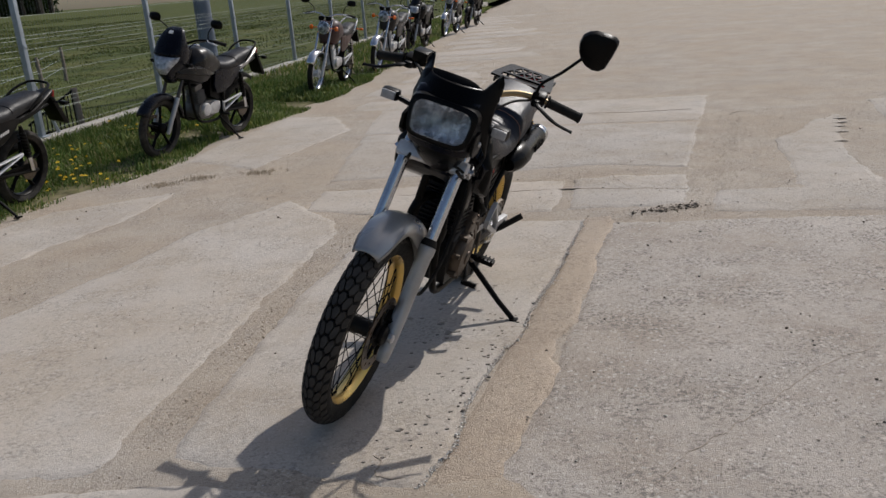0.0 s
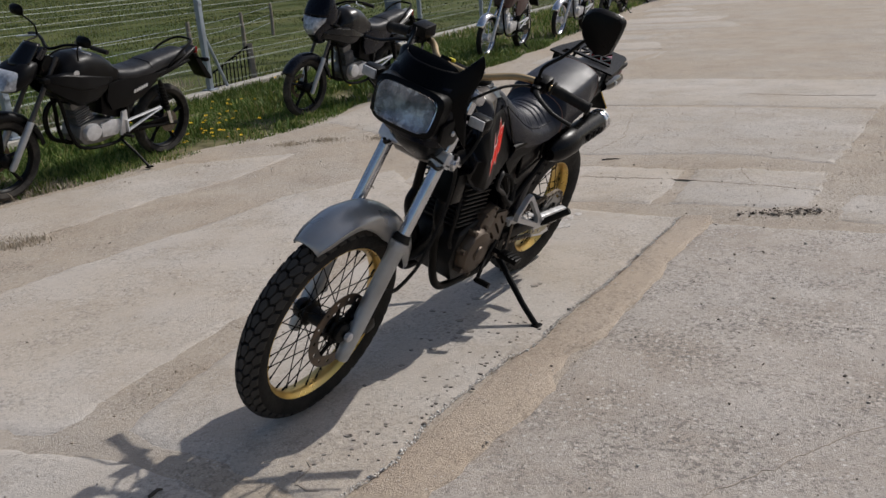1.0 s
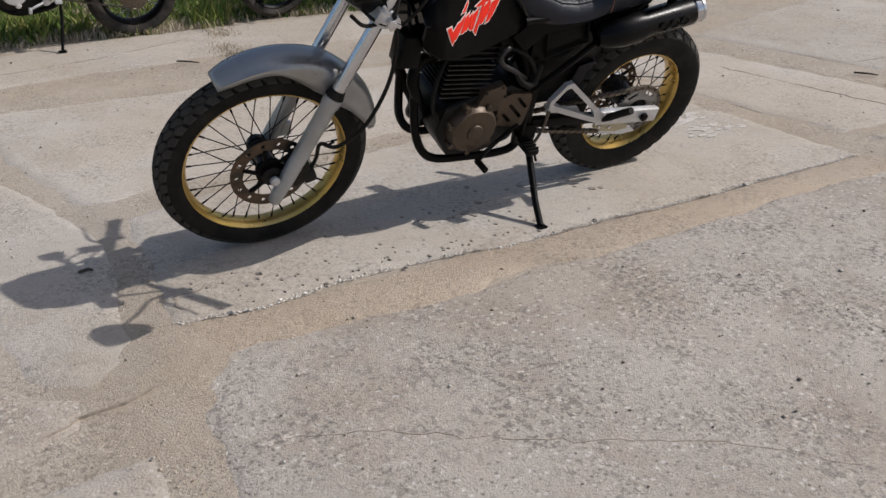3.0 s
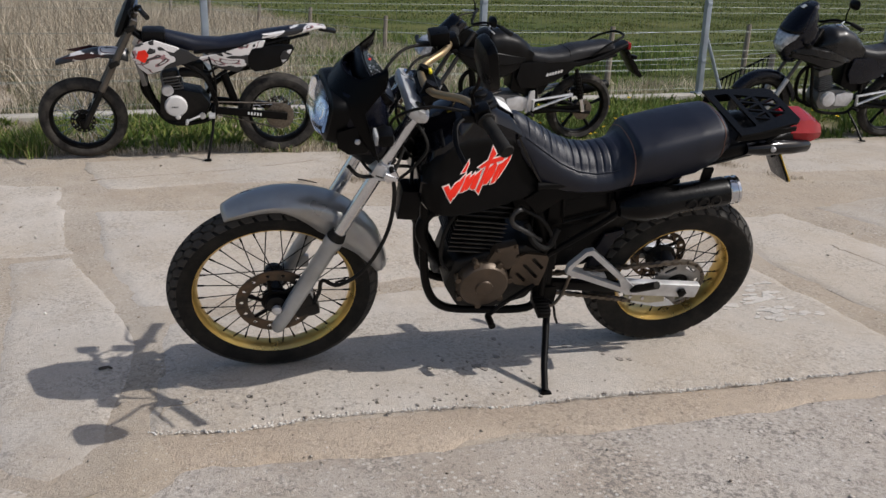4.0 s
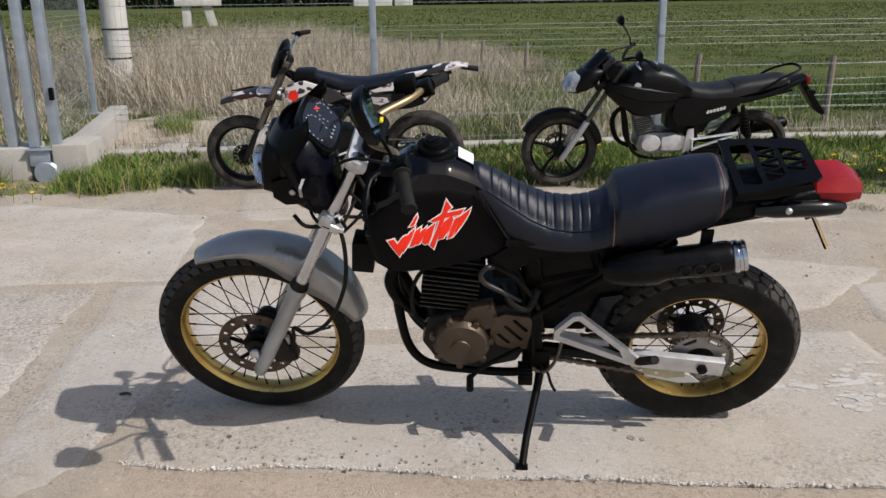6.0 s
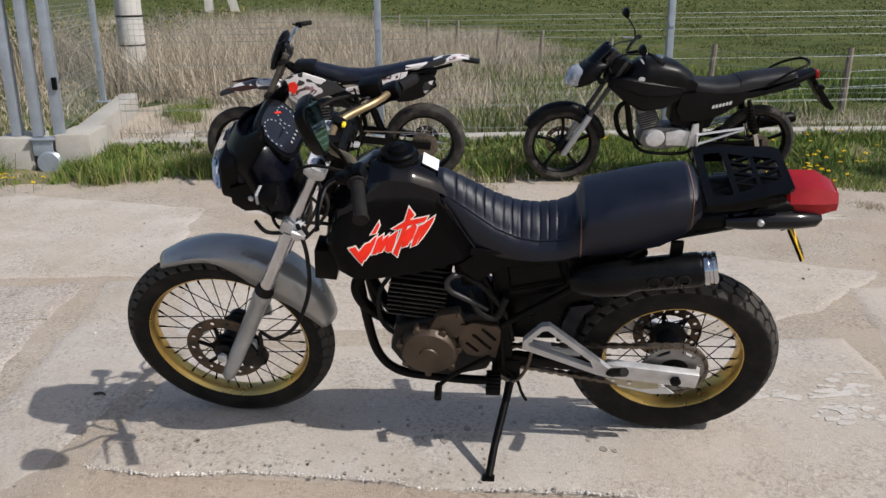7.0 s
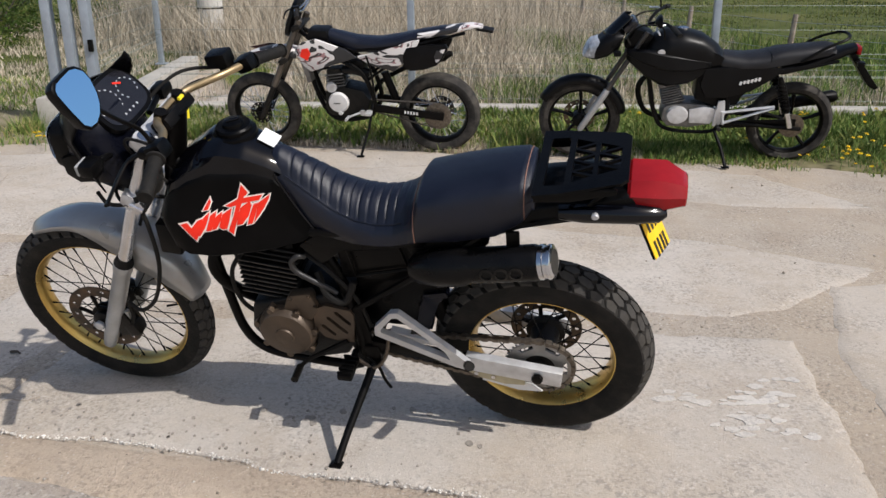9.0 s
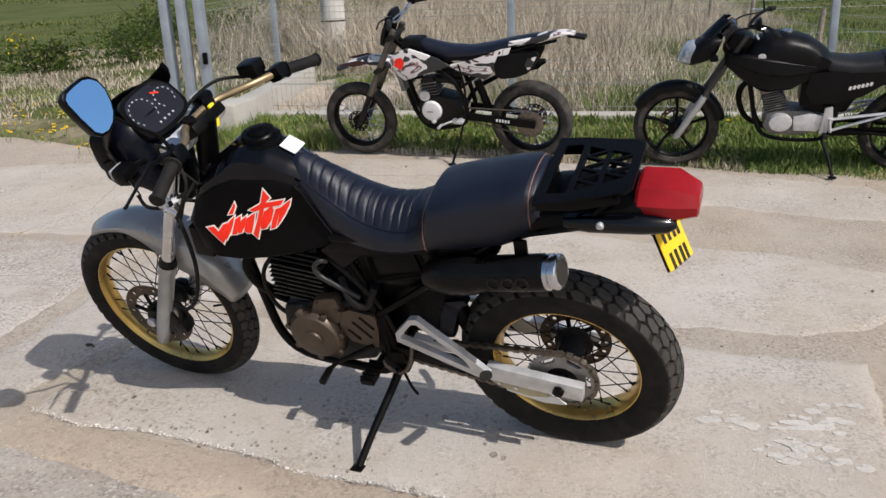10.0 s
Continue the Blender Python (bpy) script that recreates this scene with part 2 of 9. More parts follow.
mirror_mat = bpy.data.materials.new("mirror_glass")
mirror_mat.use_nodes = True
mb = mirror_mat.node_tree.nodes["Principled BSDF"]
# blue base tint stands in for the clear sky's colour in the reflection
mb.inputs["Base Color"].default_value = (0.36, 0.62, 0.92, 1)
mb.inputs["Metallic"].default_value, mb.inputs["Roughness"].default_value = 1.0, 0.03
M["mirror"] = mirror_mat
M["cowl_blue"] = pbr("blue_black_cowl", (0.0030, 0.0036, 0.0075), 0.22, 0, 0.3, 10, 0.05, 120, (0.008, 0.008, 0.011), 0.3, 7, spec=0.16)
M["black_panel"] = pbr("satin_black_panel", (0.0012, 0.0011, 0.0012), 0.42, 0, 0.3, 12, 0.05, 260, (0.0040, 0.0034, 0.0032), 0.3, spec=0.10)
M["black_satin"] = pbr("satin_black_can", (0.0022, 0.0022, 0.0026), 0.27, 0, 0.3, 16, 0.1, 160, (0.008, 0.007, 0.006), 0.3, 9, spec=0.16)
M["hose"] = pbr("grey_rubber_hose", (0.022, 0.021, 0.021), 0.42, 0, 0.3, 40, 0.1, 200, spec=0.4)
M["fin_pale"] = pbr("pale_fin_edge", (0.055, 0.050, 0.045), 0.5, 0.4, 0.5, 60, tint=(0.02, 0.018, 0.016), tint_amount=0.6, tint_scale=30)
lens_mat = bpy.data.materials.new("clear_lens")
lens_mat.use_nodes = True
lb = lens_mat.node_tree.nodes["Principled BSDF"]
lb.inputs["Base Color"].default_value = (0.94, 0.96, 0.98, 1)
lb.inputs["Transmission Weight"].default_value, lb.inputs["Roughness"].default_value, lb.inputs["IOR"].default_value = 1.0, 0.03, 1.35
M["lens"] = lens_mat


# ---- mesh helpers ----
def finish(ob, bm, material, smooth=True, angle=38):
    bmesh.ops.recalc_face_normals(bm, faces=bm.faces[:])
    bm.to_mesh(ob.data)
    bm.free()
    if material:
        ob.data.materials.append(material)
    if smooth:
        ob.data.polygons.foreach_set("use_smooth", [True] * len(ob.data.polygons))
        ob.data.set_sharp_from_angle(angle=radians(angle))
    return ob


def part(name, bm, material, parent=None, label="", smooth=True, angle=38):
    ob = finish(new(name, bpy.data.meshes.new(name)), bm, material, smooth, angle)
    ob.parent = parent
    if label:
        tagged(ob, label)
    return ob


def shared(name, mesh, parent, m=None):
    ob = new(name, mesh)
    ob.parent = parent
    if m is not None:
        ob.matrix_basis = m
    return ob


def B():
    return bmesh.new()


def glide(pts, k=6):
    """Catmull-Rom through points."""
    p = [Vector(q) for q in pts]
    p = [2 * p[0] - p[1]] + p + [2 * p[-1] - p[-2]]
    out = []
    for i in range(1, len(p) - 2):
        a, b, c, d = p[i - 1:i + 3]
        for j in range(k):
            t = j / k
            out.append(0.5 * (2 * b + (c - a) * t + (2 * a - 5 * b + 4 * c - d) * t * t + (3 * b - a - 3 * c + d) * t ** 3))
    return out + [p[-2]]


def tube(bm, pts, r, n=10, flat=1.0):
    pts = [Vector(p) for p in pts]
    rs = r if isinstance(r, (list, tuple)) else [r] * len(pts)
    rings, u = [], None
    for i, p in enumerate(pts):
        d = (pts[min(i + 1, len(pts) - 1)] - pts[max(i - 1, 0)]).normalized()
        if u is None:
            u = d.orthogonal().normalized() if abs(d.y) > 0.9 else (Vector((0, 1, 0)) - d * d.y).normalized()
        u = (u - d * u.dot(d)).normalized()
        v = d.cross(u)
        rings.append([bm.verts.new(p + rs[i] * (math.cos(a) * u + flat * math.sin(a) * v)) for a in (2 * math.pi * k / n for k in range(n))])
    skin(bm, rings)
    return bm


def skin(bm, rings, caps=True, wrap=False):
    n = len(rings[0])
    for a, b in zip(rings, rings[1:] + ([rings[0]] if wrap else [])):
        for k in range(n):
            bm.faces.new((a[k], a[(k + 1) % n], b[(k + 1) % n], b[k]))
    if caps and not wrap:
        bm.faces.new(rings[0][::-1])
        bm.faces.new(rings[-1])


def lathe(bm, prof, c, axis="Y", n=48, closed=False):
    """prof: (radius, along). Turned round an axis through c."""
    c = Vector(c)
    cols = []
    for k in range(n):
        a = 2 * math.pi * k / n
        if axis == "Y":
            f = lambda r, s: Vector((r * math.cos(a), s, r * math.sin(a)))
        elif axis == "X":
            f = lambda r, s: Vector((s, r * math.cos(a), r * math.sin(a)))
        else:
            f = lambda r, s: Vector((r * math.cos(a), r * math.sin(a), s))
        cols.append([bm.verts.new(c + f(r, s)) for r, s in prof])
    m = len(prof)
    for k in range(n):
        a, b = cols[k], cols[(k + 1) % n]
        for i in range(m if closed else m - 1):
            j = (i + 1) % m
            bm.faces.new((a[i], a[j], b[j], b[i]))
    if not closed:
        bm.faces.new([q[0] for q in cols])
        bm.faces.new([q[-1] for q in cols][::-1])
    return bm


def join(bm, other, m=None):
    vs = {v: bm.verts.new(m @ v.co if m else v.co) for v in other.verts}
    for f in other.faces:
        bm.faces.new([vs[v] for v in f.verts])
    other.free()
    return bm


def box(bm, c, size, m=None, bevel=0.006, seg=2):
    t = B()
    bmesh.ops.create_cube(t, size=1)
    bmesh.ops.scale(t, vec=size, verts=t.verts[:])
    if bevel:
        bmesh.ops.bevel(t, geom=t.edges[:], offset=min(bevel, min(size) * 0.45), segments=seg, profile=0.6, affect="EDGES")
    return join(bm, t, Matrix.Translation(c) @ (m or Matrix()))


def slab_of(bm, pts, y0, y1, bevel=0.003):
    """A prism from an outline in x, z, between two y."""
    t = B()
    a = [t.verts.new((x, y0, z)) for x, z in pts]
    b = [t.verts.new((x, y1, z)) for x, z in pts]
    t.faces.new(a)
    t.faces.new(b[::-1])
    for k in range(len(pts)):
        j = (k + 1) % len(pts)
        t.faces.new((a[k], b[k], b[j], a[j]))
    if bevel:
        bmesh.ops.bevel(t, geom=t.edges[:], offset=bevel, segments=2, profile=0.6, affect="EDGES")
    return join(bm, t)


def plate_with_holes(bm, outer, holes, thick, m):
    """A flat plate in x, y with holes, of that thickness, placed by m."""
    t = B()
    loops = []
    for loop in [outer] + holes:
        vs = [t.verts.new((x, y, 0)) for x, y in loop]
        loops += [t.edges.new((vs[k], vs[(k + 1) % len(vs)])) for k in range(len(vs))]
    bmesh.ops.triangle_fill(t, edges=loops, use_beauty=True)
    top = bmesh.ops.extrude_face_region(t, geom=t.faces[:])
    bmesh.ops.translate(t, vec=(0, 0, thick), verts=[g for g in top["geom"] if isinstance(g, bmesh.types.BMVert)])
    return join(bm, t, m)


def loft(bm, rows, ring):
    """rows: parameters of each section; ring(row): its points."""
    skin(bm, [[bm.verts.new(p) for p in ring(r)] for r in rows])
    return bm


def oval(cy, cz, hw, hh, power, n):
    out = []
    for k in range(n):
        a = 2 * math.pi * k / n
        c, s = math.cos(a), math.sin(a)
        out.append((cy + hw * math.copysign(abs(c) ** power, c), cz + hh * math.copysign(abs(s) ** power, s)))
    return out


def table(keys, x):
    """keys: rows of x and values, x falling or rising; values between them."""
    ks = sorted(keys)
    xs = [k[0] for k in ks]
    return [float(np.interp(x, xs, [k[i] for k in ks])) for i in range(1, len(ks[0]))]


# ---- wheels ----
def tyre_mesh(c, R, w, rr, pitch, tread=True, n=96):
    bm = B()
    k = 0.011 if tread else 0.0
    prof = [(rr - 0.004, -w * 0.62), (rr + 0.010, -w * 0.80), (rr + (R - rr) * 0.45, -w * 0.97), (R - 0.030, -w * 0.92), (R - 0.016 - k * 0.4, -w * 0.70),
            (R - 0.004 - k, -w * 0.36), (R - k, 0)]
    prof += [(r, -s) for r, s in prof[-2::-1]]
    prof += [(rr - 0.010, w * 0.3), (rr - 0.010, -w * 0.3)]
    lathe(bm, prof, c, n=n, closed=True)
    return bm


def tread_mesh(c, R, w, pitch):
    bm = B()
    C = Vector(c)

    def surf(y, up):
        q = abs(y) / w
        base = R - 0.004 * q - 0.030 * q ** 2.6
        return base + up

    step = 2 * math.pi / pitch

    def block(pts):
        cu, cv = sum(p[0] for p in pts) / len(pts), sum(p[1] for p in pts) / len(pts)
        lev = []
        for up, sh in ((-0.014, 0.90), (0.003, 0.78)):
            ring = []
            for u, v in pts:
                yy = w * (cv + (v - cv) * sh)
                a = step * (cu + (u - cu) * sh + 0.95 * abs(yy) / w)
                r = surf(yy, up)
                ring.append(bm.verts.new(C + Vector((r * math.cos(a), yy, r * math.sin(a)))))
            lev.append(ring)
        n = len(pts)
        bm.faces.new(lev[1])
        for k in range(n):
            bm.faces.new((lev[0][k], lev[0][(k + 1) % n], lev[1][(k + 1) % n], lev[1][k]))

    # interlocking six-sided blocks in the middle, five-sided ones beside them, small lugs on the shoulder
    for i in range(pitch):
        block([(i - 0.5, -0.14), (i, -0.30), (i + 0.5, -0.14), (i + 0.5, 0.14), (i, 0.30), (i - 0.5, 0.14)])
        for s in (-1, 1):
            block([(i, s * 0.30), (i + 0.5, s * 0.14), (i + 1, s * 0.30), (i + 1, s * 0.56), (i + 0.5, s * 0.70), (i, s * 0.56)])
            block([(i - 0.5, s * 0.68), (i, s * 0.58), (i + 0.45, s * 0.68), (i + 0.35, s * 0.95), (i - 0.45, s * 0.95)])
    return bm


def spoked_wheel(name, parent, c, R, w, rr, rim_w, mats, hub_r=0.032, hub_w=0.07, spokes=36, pitch=44, tread=True, detail=1.0):
    """hub mesh with tyre, rim and spokes under it."""
    rub, rim_m, spoke_m, hub_m = mats
    c = Vector(c)
    bm = B()
    lathe(bm, [(0.012, -hub_w - 0.02), (0.020, -hub_w - 0.018), (0.020, -hub_w), (hub_r + 0.014, -hub_w + 0.004), (hub_r + 0.014, -hub_w + 0.012), (hub_r, -hub_w + 0.02),
               (hub_r * 0.9, 0), (hub_r, hub_w - 0.02), (hub_r + 0.014, hub_w - 0.012), (hub_r + 0.014, hub_w - 0.004), (0.020, hub_w), (0.020, hub_w + 0.018), (0.012, hub_w + 0.02)], c, n=24)
    hub = part(name, bm, hub_m, parent)
    part("tyre", tyre_mesh(c, R, w, rr, pitch, tread, int(96 * detail)), rub, hub, "black rubber tyre with chunky dual-sport tread" if tread else "worn black rubber tyre", angle=30)
    if tread:
        tagged(part("tread", tread_mesh(c, R, w, pitch), M["tread"], hub, "chunky six-sided tread blocks", angle=25), kind="stuff")
    bm = B()
    h = rim_w
    prof = [(rr + 0.012, -h), (rr + 0.012, -h + 0.004), (rr + 0.002, -h + 0.005), (rr - 0.004, -h * 0.5), (rr - 0.012, 0), (rr - 0.004, h * 0.5), (rr + 0.002, h - 0.005), (rr + 0.012, h - 0.004),
            (rr + 0.012, h), (rr - 0.003, h + 0.001), (rr - 0.012, h * 0.72), (rr - 0.018, h * 0.25), (rr - 0.018, -h * 0.25), (rr - 0.012, -h * 0.72), (rr - 0.003, -h - 0.001)]
    lathe(bm, prof, c, n=int(80 * detail), closed=True)
    part("rim", bm, rim_m, hub)
    made = []
    for s in (-1, 1):
        for d in (-1, 1):
            sb = B()
            a = d * 0.17
            p0 = Vector(((hub_r + 0.010) * math.cos(a * 5.2), s * (hub_w - 0.008), (hub_r + 0.010) * math.sin(a * 5.2)))
            p1 = Vector((rr - 0.016, s * h * 0.2, 0))
            tube(sb, [p0, p0.lerp(p1, 0.9), p0.lerp(p1, 0.905), p1], [0.0019, 0.0019, 0.0034, 0.0034], 5)
            ob = finish(new("spoke", bpy.data.meshes.new("spoke")), sb, spoke_m)
            made.append(ob.data)
            bpy.data.objects.remove(ob)
    for i in range(spokes):
        shared("spoke", made[i % 4], hub, Matrix.Translation(c) @ Matrix.Rotation(-2 * math.pi * (i + 0.5) / spokes, 4, "Y"))
    return hub


def brake_disc(parent, c, r, y, material, holes=True):
    bm = B()
    outer = [(r * math.cos(2 * math.pi * k / 40), r * math.sin(2 * math.pi * k / 40)) for k in range(40)]
    hs = [[(r * 0.70 * math.cos(2 * math.pi * k / 24), r * 0.70 * math.sin(2 * math.pi * k / 24)) for k in range(24)]]
    if holes:
        for q in range(14):
            a = 2 * math.pi * q / 14
            cx, cy = r * 0.85 * math.cos(a), r * 0.85 * math.sin(a)
            hs.append([(cx + 0.007 * math.cos(b), cy + 0.007 * math.sin(b)) for b in (2 * math.pi * k / 8 for k in range(8))])
    m = Matrix.Translation((c[0], y, c[2])) @ Matrix.Rotation(radians(90), 4, "X")
    plate_with_holes(bm, outer, hs, 0.004, m)
    disc = part("brake_disc", bm, material, parent, "drilled steel brake disc")
    for q in range(6):
        a = 2 * math.pi * q / 6
        bm = B()
        tube(bm, [(c[0] + 0.03 * math.cos(a), y - 0.002, c[2] + 0.03 * math.sin(a)), (c[0] + r * 0.72 * math.cos(a + 0.3), y - 0.002, c[2] + r * 0.72 * math.sin(a + 0.3))], 0.007, 6)
        part("carrier_arm", bm, M["black_metal"], parent)
    bm = B()
    lathe(bm, [(0.02, -0.006), (0.045, -0.006), (0.048, 0.0), (0.045, 0.004), (0.02, 0.006)], (c[0], y, c[2]), n=20)
    part("disc_carrier", bm, M["black_metal"], parent, "black disc carrier")
    return disc


# ---- ground, slabs, kerb, fields ----
def kerb_x(y):
    return -5.45 + 0.115 * y


def verge_x(y):
    """The edge between the yard and the grass verge."""
    return float(np.interp(y, [-6, -1.0, 0.4, 1.2, 1.9, 3.3, 4.6, 6.1, 7.2, 7.7, 8.6, 10.6, 12.6, 20, 40], [-6.6, -4.9, -4.15, -4.35, -4.4, -3.95, -3.62, -3.15, -2.72, -2.55, -2.62, -2.05, -1.75, -1.3, -0.1]))


def sheet(name, xs, ys, z, material, label, category, kind="structure"):
    bm = B()
    vs = [[bm.verts.new((x, y, z(x, y))) for x in xs] for y in ys]
    for j in range(len(ys) - 1):
        for i in range(len(xs) - 1):
            bm.faces.new((vs[j][i], vs[j][i + 1], vs[j + 1][i + 1], vs[j + 1][i]))
    return tagged(part(name, bm, material, None, angle=80), label, category, kind=kind)


def steps(a, b, near, n_far, far):
    out = list(np.arange(a, b + 1e-6, near))
    lo = [a - (far * (k / n_far) ** 2.5) for k in range(n_far, 0, -1)]
    hi = [b + (far * (k / n_far) ** 2.5) for k in range(1, n_far + 1)]
    return [float(v) for v in lo + out + hi]


def bumps(x, y, amp, f):
    return amp * noise.noise(Vector((x * f, y * f, 3.7)))


def ground_z(x, y):
    near = max(0.0, 1.0 - max(0.0, math.hypot(x, y - 4) - 12) / 20)
    heap = 0.0
    if -0.9 < x < 0.6 and 2.0 < y < 2.7:
        # sand heaped at the main slab's front edge, added to hide its shaded face
        heap = 0.010 * math.exp(-((x - 0.32) ** 2 + (y - 2.22) ** 2) / 0.02) + 0.012 * math.exp(-((y - (2.26 - 0.24 * (x - 0.16))) / 0.06) ** 2)
    return -0.002 + heap + near * (bumps(x, y, 0.007, 1.3) + bumps(x, y, 0.004, 5.0)) + (-min(0.9, 0.3 * max(0.0, kerb_x(y) - 0.05 - x)) if x < kerb_x(y) - 0.05 else 0.0)


ground = sheet("ground", steps(-7, 7, 0.07, 14, 2500), steps(-2, 14, 0.08, 14, 2500), ground_z, M["dirt"], "dusty sandy ground between concrete slabs", "ground")

M["grass_soil"] = pbr("grass_field", (0.062, 0.080, 0.023), 0.95, 0, 0.45, 3.0, 0.9, 22, (0.140, 0.132, 0.048), 0.7, 0.35, spec=0.1)
M["verge_soil"] = pbr("verge_soil", (0.105, 0.100, 0.045), 0.95, 0, 0.4, 9.0, 0.9, 40, (0.36, 0.30, 0.21), 0.75, 1.4, spec=0.1)


def field_z(x, y):
    d = kerb_x(y) - 0.16 - x
    return 0.03 - 0.10 * min(1.0, max(0.0, d / 3.0)) + bumps(x, y, 0.05, 0.6) * min(1, max(0, d)) + 0.0072 * max(0, d - 26)


def field_x(y):
    return kerb_x(y) - 0.16 - float(np.interp(y, [-4, -0.2, 1.0], [0.0, 0.0, 0.0]))


def field_sheet():
    bm = B()
    ds = [0, 0.3, 0.7, 1.2, 1.8, 2.5, 3.3, 4.2, 5.2, 6.5, 8, 10, 12.5, 16, 21, 28, 38, 52, 75, 110, 170, 260, 420]
    ys = steps(-8, 24, 0.5, 12, 420)
    vs = [[bm.verts.new((field_x(y) - d, y, field_z(field_x(y) - d, y))) for d in ds] for y in ys]
    for j in range(len(ys) - 1):
        for i in range(len(ds) - 1):
            bm.faces.new((vs[j][i], vs[j + 1][i], vs[j + 1][i + 1], vs[j][i + 1]))
    return tagged(part("field", bm, M["grass_soil"], None, angle=80), "wide green pasture with faded patches behind the fence", "field", kind="structure")


field_sheet()


def verge_z(x, y):
    a, b = kerb_x(y), verge_x(y)
    t = (x - a) / max(0.05, b - a)
    return 0.07 * max(0.0, 1 - t) ** 0.8 + 0.004 + bumps(x, y, 0.03, 2.2) * (1 - abs(2 * t - 1)) + bumps(x, y, 0.012, 8) * (1 - abs(2 * t - 1))


def verge_sheet():
    bm = B()
    rows = []
    for y in np.arange(-5, 40, 0.15):
        a, b = kerb_x(y) + 0.0, verge_x(y) + 0.12 * noise.noise(Vector((0, y * 1.3, 0))) + 0.06 * noise.noise(Vector((0, y * 5, 2)))
        rows.append([bm.verts.new((a + (b - a) * k / 16, y, verge_z(a + (b - a) * k / 16, y) if k < 16 else -0.03)) for k in range(17)])
    for r, s in zip(rows, rows[1:]):
        for k in range(16):
            bm.faces.new((r[k], r[k + 1], s[k + 1], s[k]))
    return tagged(part("verge", bm, M["verge_soil"], None, angle=80), "strip of weedy soil between the kerb and the yard", "verge", kind="structure")


verge_sheet()


def kerb_wall():
    bm = B()
    rows = []
    for y in np.arange(1.3, 45, 0.4):
        x = kerb_x(y)
        j = 0.006 * noise.noise(Vector((1, y, 0)))
        rows.append([bm.verts.new(p) for p in ((x - 0.17, y, -0.15), (x - 0.17, y, 0.135 + j), (x - 0.16, y, 0.145 + j), (x - 0.012, y, 0.145 + j), (x, y, 0.133 + j), (x, y, -0.05))])
    for a, b in zip(rows, rows[1:]):
        for k in range(5):
            bm.faces.new((a[k], b[k], b[k + 1], a[k + 1]))
    bm.faces.new(rows[0])
    bm.faces.new(rows[-1][::-1])
    return tagged(part("kerb_wall", bm, M["kerb"], None), "low pale concrete footing wall under the mesh fence", "kerb", kind="structure")


kerb_wall()

# ochre sand lying in the joint between the two nearest slabs
M["joint_sand"] = concrete("ochre_joint_sand", (0.500, 0.415, 0.332), (0.480, 0.384, 0.290), 0.7, 0.6, 23.0, relief=1.8)


def joint_sand():
    ys = np.arange(2.20, 5.04, 0.035)
    bm = B()
    rows = []
    for y in ys:
        a = float(np.interp(y, [2.2, 2.47, 2.98, 3.54, 4.19, 5.0], [0.14, 0.225, 0.345, 0.515, 0.695, 0.885]))
        b = float(np.interp(y, [2.2, 2.50, 2.85, 3.39, 4.03, 4.94], [0.40, 0.445, 0.575, 0.70, 0.845, 1.055]))
        b += 0.012 + 0.075 * noise.noise(Vector((3.0, y * 2.6, 1.0))) + 0.04 * noise.noise(Vector((3.0, y * 11.0, 1.0)))
        row = []
        for k in range(9):
            u = k / 8
            x = a + (b - a) * u
            z = 0.0065 + 0.0045 * math.sin(math.pi * u) + 0.003 * noise.noise(Vector((x * 9, y * 9, 2))) if 0 < k < 8 else -0.012
            z -= 0.016 * max(0.0, 1 - (y - 2.2) / (0.10 + 0.08 * u))
            row.append(bm.verts.new((x, float(y), z)))
        rows.append(row)
    for p, q in zip(rows, rows[1:]):
        for k in range(8):
            bm.faces.new((p[k], p[k + 1], q[k + 1], q[k]))
    tagged(part("joint_sand", bm, M["joint_sand"], None, angle=80), "ochre sand drifted into the joint between two slabs", "sand", kind="structure")


joint_sand()

pavement = tagged(new("pavement"), "old cast concrete slabs with broken edges and dirt joints", "pavement", kind="structure")


def broken_edge(pts, rough, seed):
    """The chipped outline of a slab, as points about five centimetres apart."""
    line = []
    for k in range(len(pts)):
        a, b = Vector((*pts[k], 0)), Vector((*pts[(k + 1) % len(pts)], 0))
        n = max(2, int((b - a).length / 0.05))
        side = Vector((b.y - a.y, a.x - b.x, 0)).normalized()
        for i in range(n):
            p = a.lerp(b, i / n)
            q = Vector((p.x * 2.2 + seed, p.y * 2.2, seed))
            line.append(p + side * (rough * 0.7 * noise.noise(q) + rough * 0.65 * noise.noise(q * 5) + rough * 0.5 * noise.noise(q * 14)))
    return line


def cast_slab(pts, top, material, rough=0.02, seed=0):
    """One slab with a broken, chipped outline."""
    bm = B()
    line = broken_edge(pts, rough, seed)
    cen = sum(line, Vector()) / len(line)
    rings = []
    for inset, z in ((0.0, -0.03), (0.003, top - 0.009), (0.022, top - 0.003), (0.06, top)):
        ring = []
        for k, p in enumerate(line):
            t = (line[(k + 1) % len(line)] - line[k - 1]).normalized()
            nrm = Vector((-t.y, t.x, 0))
            if nrm.dot(cen - p) < 0:
                nrm = -nrm
            ring.append(bm.verts.new((p.x + nrm.x * inset, p.y + nrm.y * inset, z + (0.003 * noise.noise(p * 9) if z > 0 else 0))))
        rings.append(ring)
    n = len(line)
    for a, b in zip(rings, rings[1:]):
        for k in range(n):
            bm.faces.new((a[k], a[(k + 1) % n], b[(k + 1) % n], b[k]))
    es = [bm.edges.get((rings[-1][k], rings[-1][(k + 1) % n])) for k in range(n)]
    bmesh.ops.triangle_fill(bm, edges=es, use_beauty=True)
    return part("slab", bm, material, pavement, angle=60)


